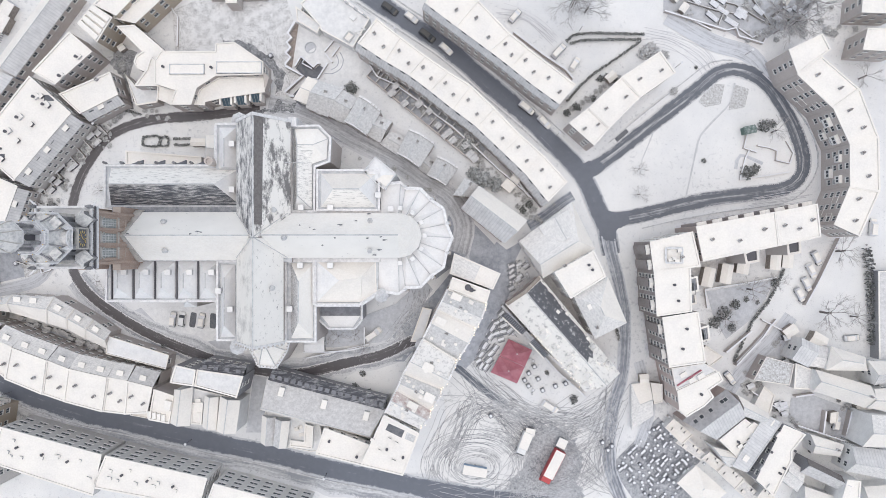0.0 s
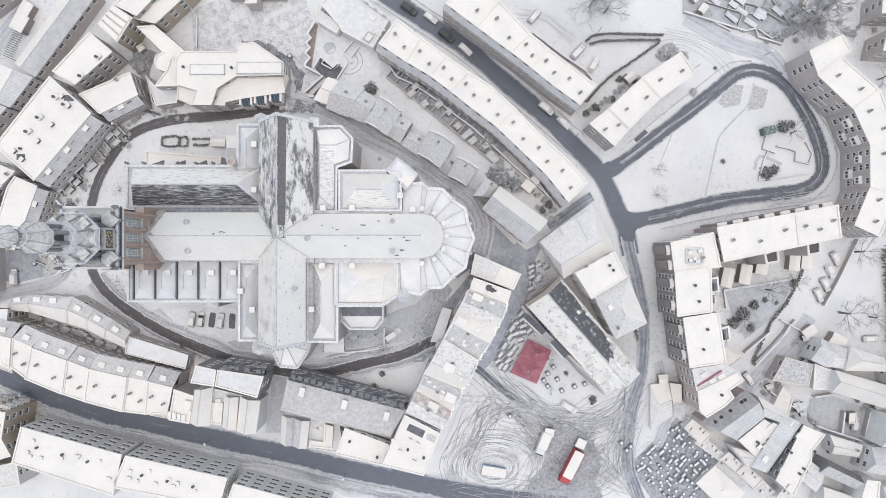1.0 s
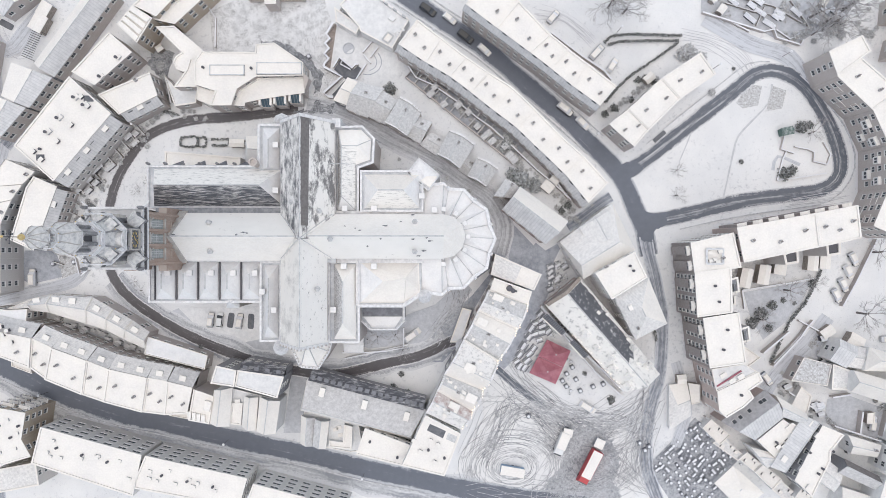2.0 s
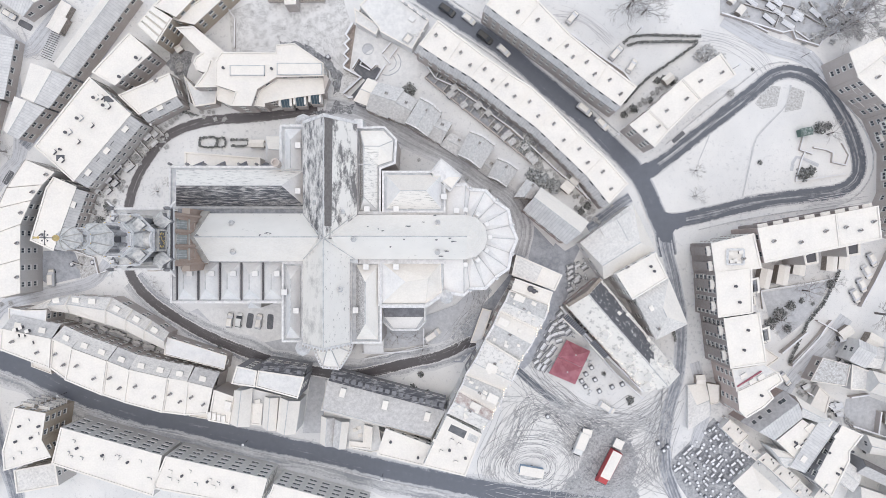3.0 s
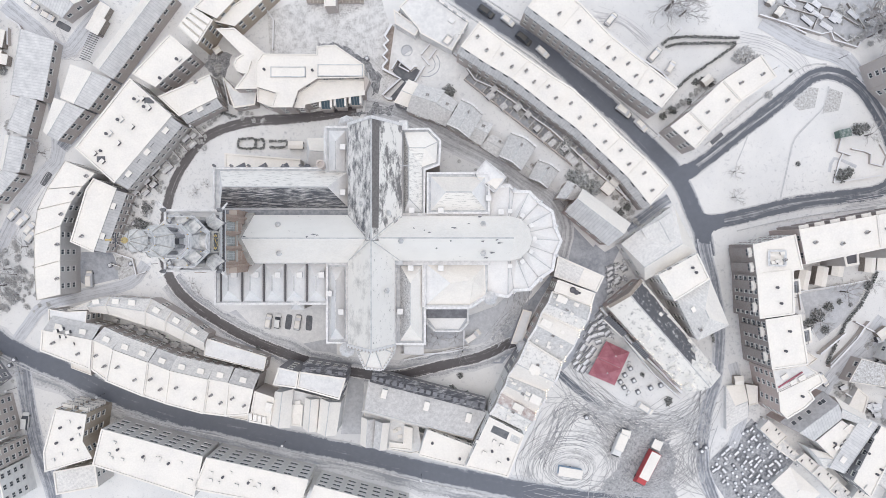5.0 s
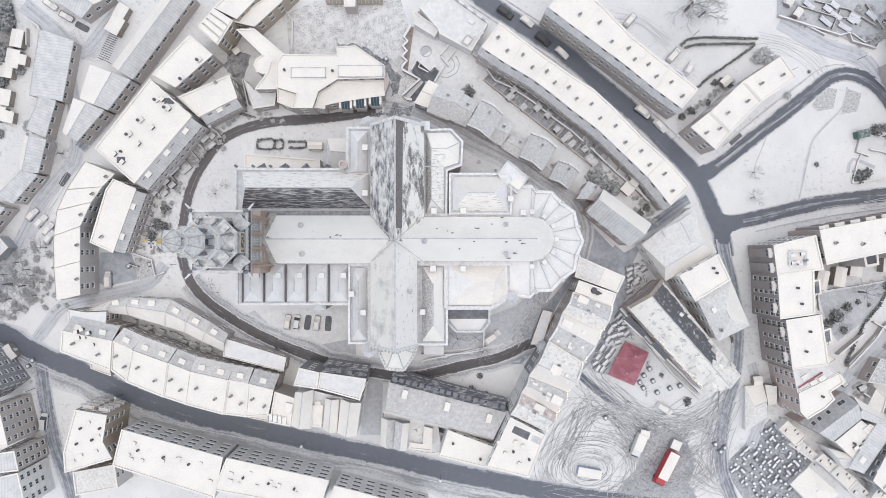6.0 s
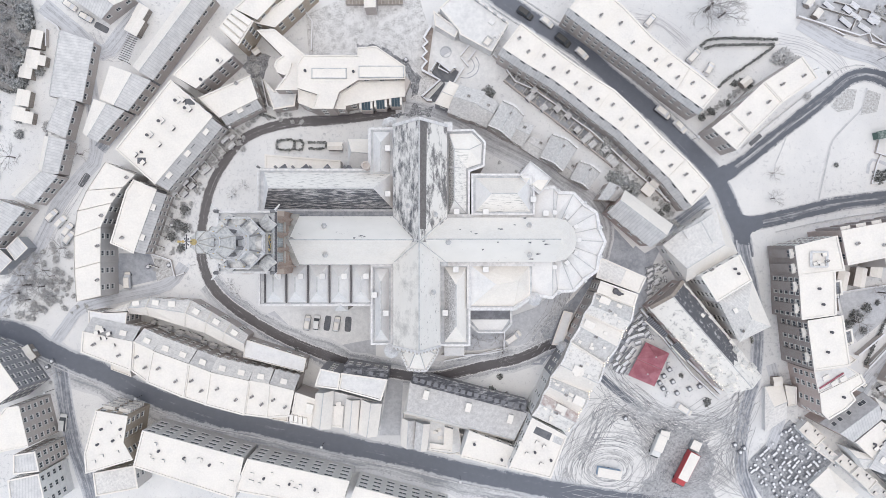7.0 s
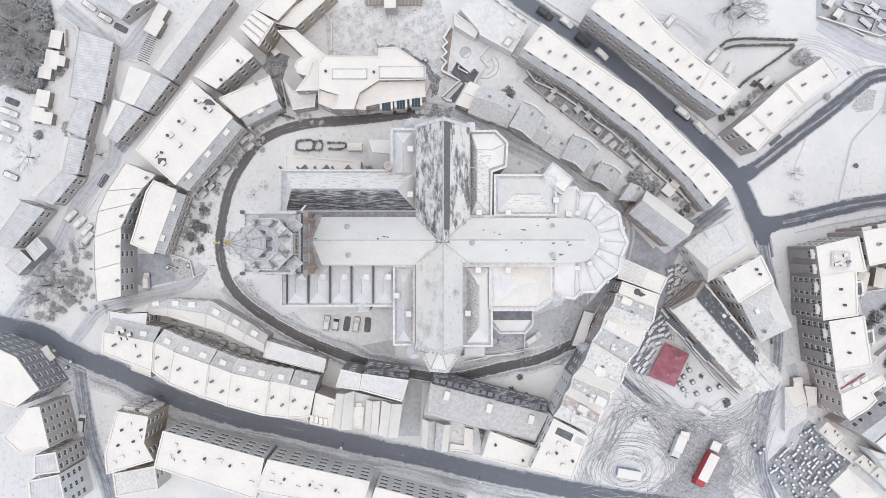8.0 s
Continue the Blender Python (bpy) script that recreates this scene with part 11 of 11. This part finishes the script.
# ---- gardens below the west blocks ----
A, B = Vector((-95.5, 34.6)), Vector((-112.7, 18.6))
d = (B - A).normalized()
n = Vector((-d.y, d.x))
if n.x < 0:
    n = -n
for k in range(9):
    p = A.lerp(B, k / 8)
    garden_wall([tuple(p), tuple(p + n * 4.2)], 1.5, 0.2, WOOD, "dark timber fence between small gardens")
    for j in range(6):
        q = p + d * rng.uniform(0.3, 2.2) + n * rng.uniform(0.3, 4.4)
        if rng.random() < 0.3:
            shed(q.x, q.y, math.degrees(math.atan2(d.y, d.x)), rng.uniform(1.2, 2.2), rng.uniform(0.9, 1.5), rng.uniform(0.8, 2.0), "dark timber garden store with snow", DARK, ROOF_GREY)
        else:
            BUSHES.append((q.x, q.y, rng.uniform(0.3, 0.7)))
A, B = Vector((-113.7, 16.2)), Vector((-118.9, -3.5))
for k in range(8):
    p = A.lerp(B, k / 7)
    garden_wall([tuple(p), tuple(p + Vector((2.6, -0.8)))], 1.4, 0.18, WOOD, "dark timber fence between small gardens")
    for j in range(3):
        q = p + Vector((rng.uniform(0.2, 3.0), rng.uniform(-2.0, 0.2)))
        BUSHES.append((q.x, q.y, rng.uniform(0.3, 0.6)))
for c, r, n in (((-108.4, 12.3), 2.0, 14), ((-111.2, 6.0), 3.0, 26), ((-107.3, 21.4), 2.2, 14), ((-111.7, 1.3), 2.0, 14), ((-101.2, 24.9), 2.2, 12), ((-93.2, 31.9), 2.0, 10), ((-105.2, 17.8), 1.6, 8)):
    for k in range(n):
        t, q = rng.uniform(0, 6.28), r * math.sqrt(rng.random())
        BUSHES.append((c[0] + q * math.cos(t), c[1] + q * math.sin(t), rng.uniform(0.3, 0.75)))

# ---- grove at the edge of town ----
patch("thicket_floor", [(-172.0, 73.6), (-153.1, 73.6), (-150.3, 64.2), (-152.0, 53.2), (-154.6, 47.0), (-157.8, 44.1), (-162.8, 46.2), (-164.7, 47.0), (-172.3, 43.8)], THICKET, "frosted undergrowth below a small wood", 0.07)
WOODS = []
for k in range(110):
    x, y = Vector((-168.2, 57.9)).lerp(Vector((-152.4, 64.2)), rng.random()) + Vector((0, rng.uniform(-12, 12)))
    WOODS.append((x, y, rng.uniform(0.4, 1.5)))
for p in ((-162.6, 64.2), (-157.9, 59.5), (-153.9, 66.6), (-158.8, 53.2), (-163.5, 54.8), (-154.8, 56.4), (-156.5, 48.5), (-161.2, 48.5), (-164.9, 68.9), (-158.6, 68.9)):
    tree(*p, rng.uniform(0.9, 1.4))

# ---- clutter in the south-east back courts ----
for c, r, n in (((93.2, -26.2), 3.2, 26), ((94.8, -29.3), 2.5, 14), ((84.0, -38.7), 2.5, 12), ((92.6, -44.1), 2.6, 14), ((106.5, -46.4), 3.0, 14), ((101.9, -53.5), 2.0, 8), ((88.1, -62.1), 1.5, 6)):
    for k in range(n):
        t, q = rng.uniform(0, 6.28), r * math.sqrt(rng.random())
        x, y = c[0] + q * math.cos(t), c[1] + q * math.sin(t)
        if rng.random() < 0.2:
            shed(x, y, 20 + rng.uniform(-8, 8), rng.uniform(1.0, 2.2), rng.uniform(0.8, 1.4), rng.uniform(0.8, 2.0), "dark garden store with snow", DARK, SNOW_DIP)
        else:
            BUSHES.append((x, y, rng.uniform(0.3, 0.8)))
for pts in ([(77.0, -28.1), (83.9, -22.3)], [(79.8, -31.7), (87.0, -23.9), (89.0, -20.8)], [(96.0, -40.2), (101.0, -39.4)], [(96.5, -48.0), (105.0, -50.8), (109.6, -52.3)], [(104.2, -44.1), (103.5, -50.3)], [(111.1, -44.1), (109.6, -51.1)]):
    garden_wall(pts, 2.2, 0.35)
shrubbery(BUSHES + YARD_BUSHES, "low leafless garden bushes dusted with snow")
shrubbery(WOODS[::2], "tangled leafless undergrowth of a small wood")
shrubbery(WOODS[1::2], "evergreen undergrowth of a small wood flecked with snow", "evergreen")
# clipped beds beside the church annex
for q in ([(-82.7, 31.0), (-78.5, 31.0), (-78.4, 28.6), (-82.7, 28.7), (-82.7, 31.0)], [(-78.0, 30.8), (-75.9, 30.8), (-75.9, 28.6), (-78.0, 28.6), (-78.0, 30.8)], [(-74.2, 30.3), (-69.4, 30.2), (-69.7, 28.7), (-73.8, 28.7)], [(-69.0, 29.9), (-64.7, 29.5)]):
    hedge(q, 0.5, 0.9, "low clipped hedge round a snowed bed")

# ---- roof terrace and balconies of the east blocks ----
for p, q in (((55.9, 0.3), (60.0, 0.3)), ((60.0, 0.3), (60.0, -3.4)), ((60.0, -3.4), (55.9, -3.4)), ((55.9, -3.4), (55.9, 0.3))):
    P, Q = Vector(p), Vector(q)
    bm = bmesh.new()
    tube(bm, [(P.x, P.y, 21.3), (Q.x, Q.y, 21.3)], 0.3, 4)
    tube(bm, [(P.x, P.y, 21.9), (Q.x, Q.y, 21.9)], 0.07, 4)
    part("terrace_parapet", bm, STONE_PALE, F_BLOCKS[0])
drift_boxes(F_BLOCKS[0], [(56.7, -0.7), (57.9, -2.4), (59.3, -0.4), (58.7, -3.0), (57.0, -2.7)], 20.7, (1.0, 0.7, 0.6), 0.2, DARK, "plant_box")
balconies(F_BLOCKS[1], (62.1, -4.4), (62.4, -15.7), (57, -10), 1, (10.0, 13.2, 16.4, 19.6))
balconies(F_BLOCKS[2], (63.9, -15.7), (65.8, -28.4), (58, -22), 1, (10.0, 13.2, 16.4, 19.6))

# ---- allotments north-east ----
patch("allotment", [(60.1, 71.0), (60.1, 64.9), (67.9, 62.4), (76.8, 59.6), (80.2, 57.7), (86.3, 55.9), (89.8, 58.6), (98.5, 62.2), (102.2, 70.8)], COURT_LIGHT, "snowed allotment ground with garden beds", 0.06)
rng = random.Random(52)
PLOT = []
for k in range(60):
    p = Vector((62.5, 68.7)).lerp(Vector((97.7, 67.0)), rng.random()) + Vector((0, -rng.random() * 6.5))
    r = rng.random()
    if r < 0.2:
        shed(p.x, p.y, -35 + rng.uniform(-6, 6), rng.uniform(2.0, 3.6), rng.uniform(0.8, 1.3), rng.uniform(0.4, 0.9), "low cold frame under snow", DARK, SNOW_DIP)
    elif r < 0.28:
        shed(p.x, p.y, 55 + rng.uniform(-6, 6), rng.uniform(1.6, 2.4), rng.uniform(1.2, 1.8), 1.9)
    else:
        PLOT.append((p.x, p.y, rng.uniform(0.3, 0.8)))
shrubbery(PLOT, "low frosted growth on allotment beds")
garden_wall([(60.1, 64.6), (67.9, 62.1), (76.8, 59.3), (79.4, 59.9), (80.2, 57.7), (86.6, 55.7), (87.4, 57.1)], 1.4, 0.3, None, "snow-capped allotment wall with a kinked end")
for pts in ([(66.4, 67.2), (74.1, 64.8), (80.9, 63.6)], [(70.2, 68.7), (79.4, 66.3), (87.1, 61.7)], [(84.0, 67.8), (88.9, 60.9)], [(77.1, 66.3), (74.8, 61.0)]):
    garden_wall(pts, 1.0, 0.15, WOOD, "low timber fence between allotments")
for p, z in (((93.2, 60.1), 1.9), ((89.3, 63.2), 1.6), ((34.9, 66.2), 1.7), ((98.5, 65.5), 1.6)):
    tree(*p, z)

# ---- trodden ground beside the church ----
patch("church_yard", [(-35.4, -20.7), (-22.7, -18.2), (-12.4, -14.4), (-5.1, -7.6), (-2.7, -10.6), (-8.5, -19.0), (-15.8, -24.7), (-29.3, -26.4), (-35.3, -25.8)], COURT_LIGHT, "trodden snow beside the church choir", 0.05)
patch("church_yard", [(-83.8, -16.3), (-87.0, -17.6), (-77.5, -23.9), (-64.8, -26.8), (-55.4, -28.5), (-55.3, -23.5), (-64.8, -25.5), (-77.5, -22.6)], COURT_LIGHT, "trodden snow beside the church aisle", 0.045)

# walled plot with small trees below the choir
garden_wall([(-37.4, -27.6), (-31.6, -27.5), (-25.6, -27.0), (-20.8, -26.0)], 1.4, 0.3)
garden_wall([(-20.8, -26.0), (-20.7, -20.6)], 1.4, 0.3)
for p, r in (((-27.7, -23.1), 0.5), ((-23.0, -22.6), 0.5), ((-30.5, -24.0), 0.35)):
    tree(*p, r)
shed(*(-34.0, -25.2), 0, 5.0, 3.6, 2.6, "flat grey store beside the transept", BRICK_DARK, CHURCH_SNOW)

# ---- low shops and bays along the main street row ----
for q, z in (([(-125.7, -28.9), (-120.7, -30.8), (-120.3, -33.2), (-125.7, -31.2)], 9.0), ([(-110.9, -35.0), (-105.2, -36.8), (-104.6, -39.1), (-110.6, -37.1)], 9.0), ([(-100.2, -38.6), (-95.7, -39.7), (-95.7, -41.5), (-100.2, -40.4)], 8.5), ([(-83.5, -42.6), (-78.4, -43.5), (-78.5, -45.3), (-83.5, -44.4)], 9.0)):
    flat_house("shop_house", q, z, "low snowed shop house on the main street", BRICK_BROWN, None, [], group="low shop houses", rim=0.15)
for p in ((-129.7, -25.7), (-126.8, -27.2)):
    bm = bmesh.new()
    box(bm, p[0] - 0.9, p[1] - 0.7, 9.0, p[0] + 0.9, p[1] + 0.9, 11.6, None, 0)
    box(bm, p[0] - 1.0, p[1] - 0.8, 11.6, p[0] + 1.0, p[1] + 0.9, 11.85, None, 1)
    part("bay", bm, [PLASTER, SNOW], S_ROW[0])
# yard wall and stair beside the old hall
garden_wall([(15.5, -14.9), (18.3, -18.0), (23.0, -23.0), (27.3, -27.4), (33.3, -33.0), (38.9, -38.5)], 2.2, 0.5, None, "thick snowed yard wall beside the old hall")
ST2 = thing("outdoor_stair", foot(*(20.3, -20.3)), "steep dark outdoor stair beside the old hall", "stair")
a, b = Vector((18.0, -16.9)), Vector((22.8, -22.4))
d = (b - a).normalized()
m = Matrix.Rotation(math.atan2(d.y, d.x), 4, 'Z')
for k in range(13):
    p = a.lerp(b, k / 12) + Vector((-d.y, d.x)) * 0.9
    bm = bmesh.new()
    box(bm, -0.12, -0.7, -0.3, 0.12, 0.7, 0.2 + 0.12 * k, Matrix.Translation((p.x, p.y, terrain(p.x, p.y))) @ m)
    part("step", bm, STEEL if k % 2 else DARK, ST2)
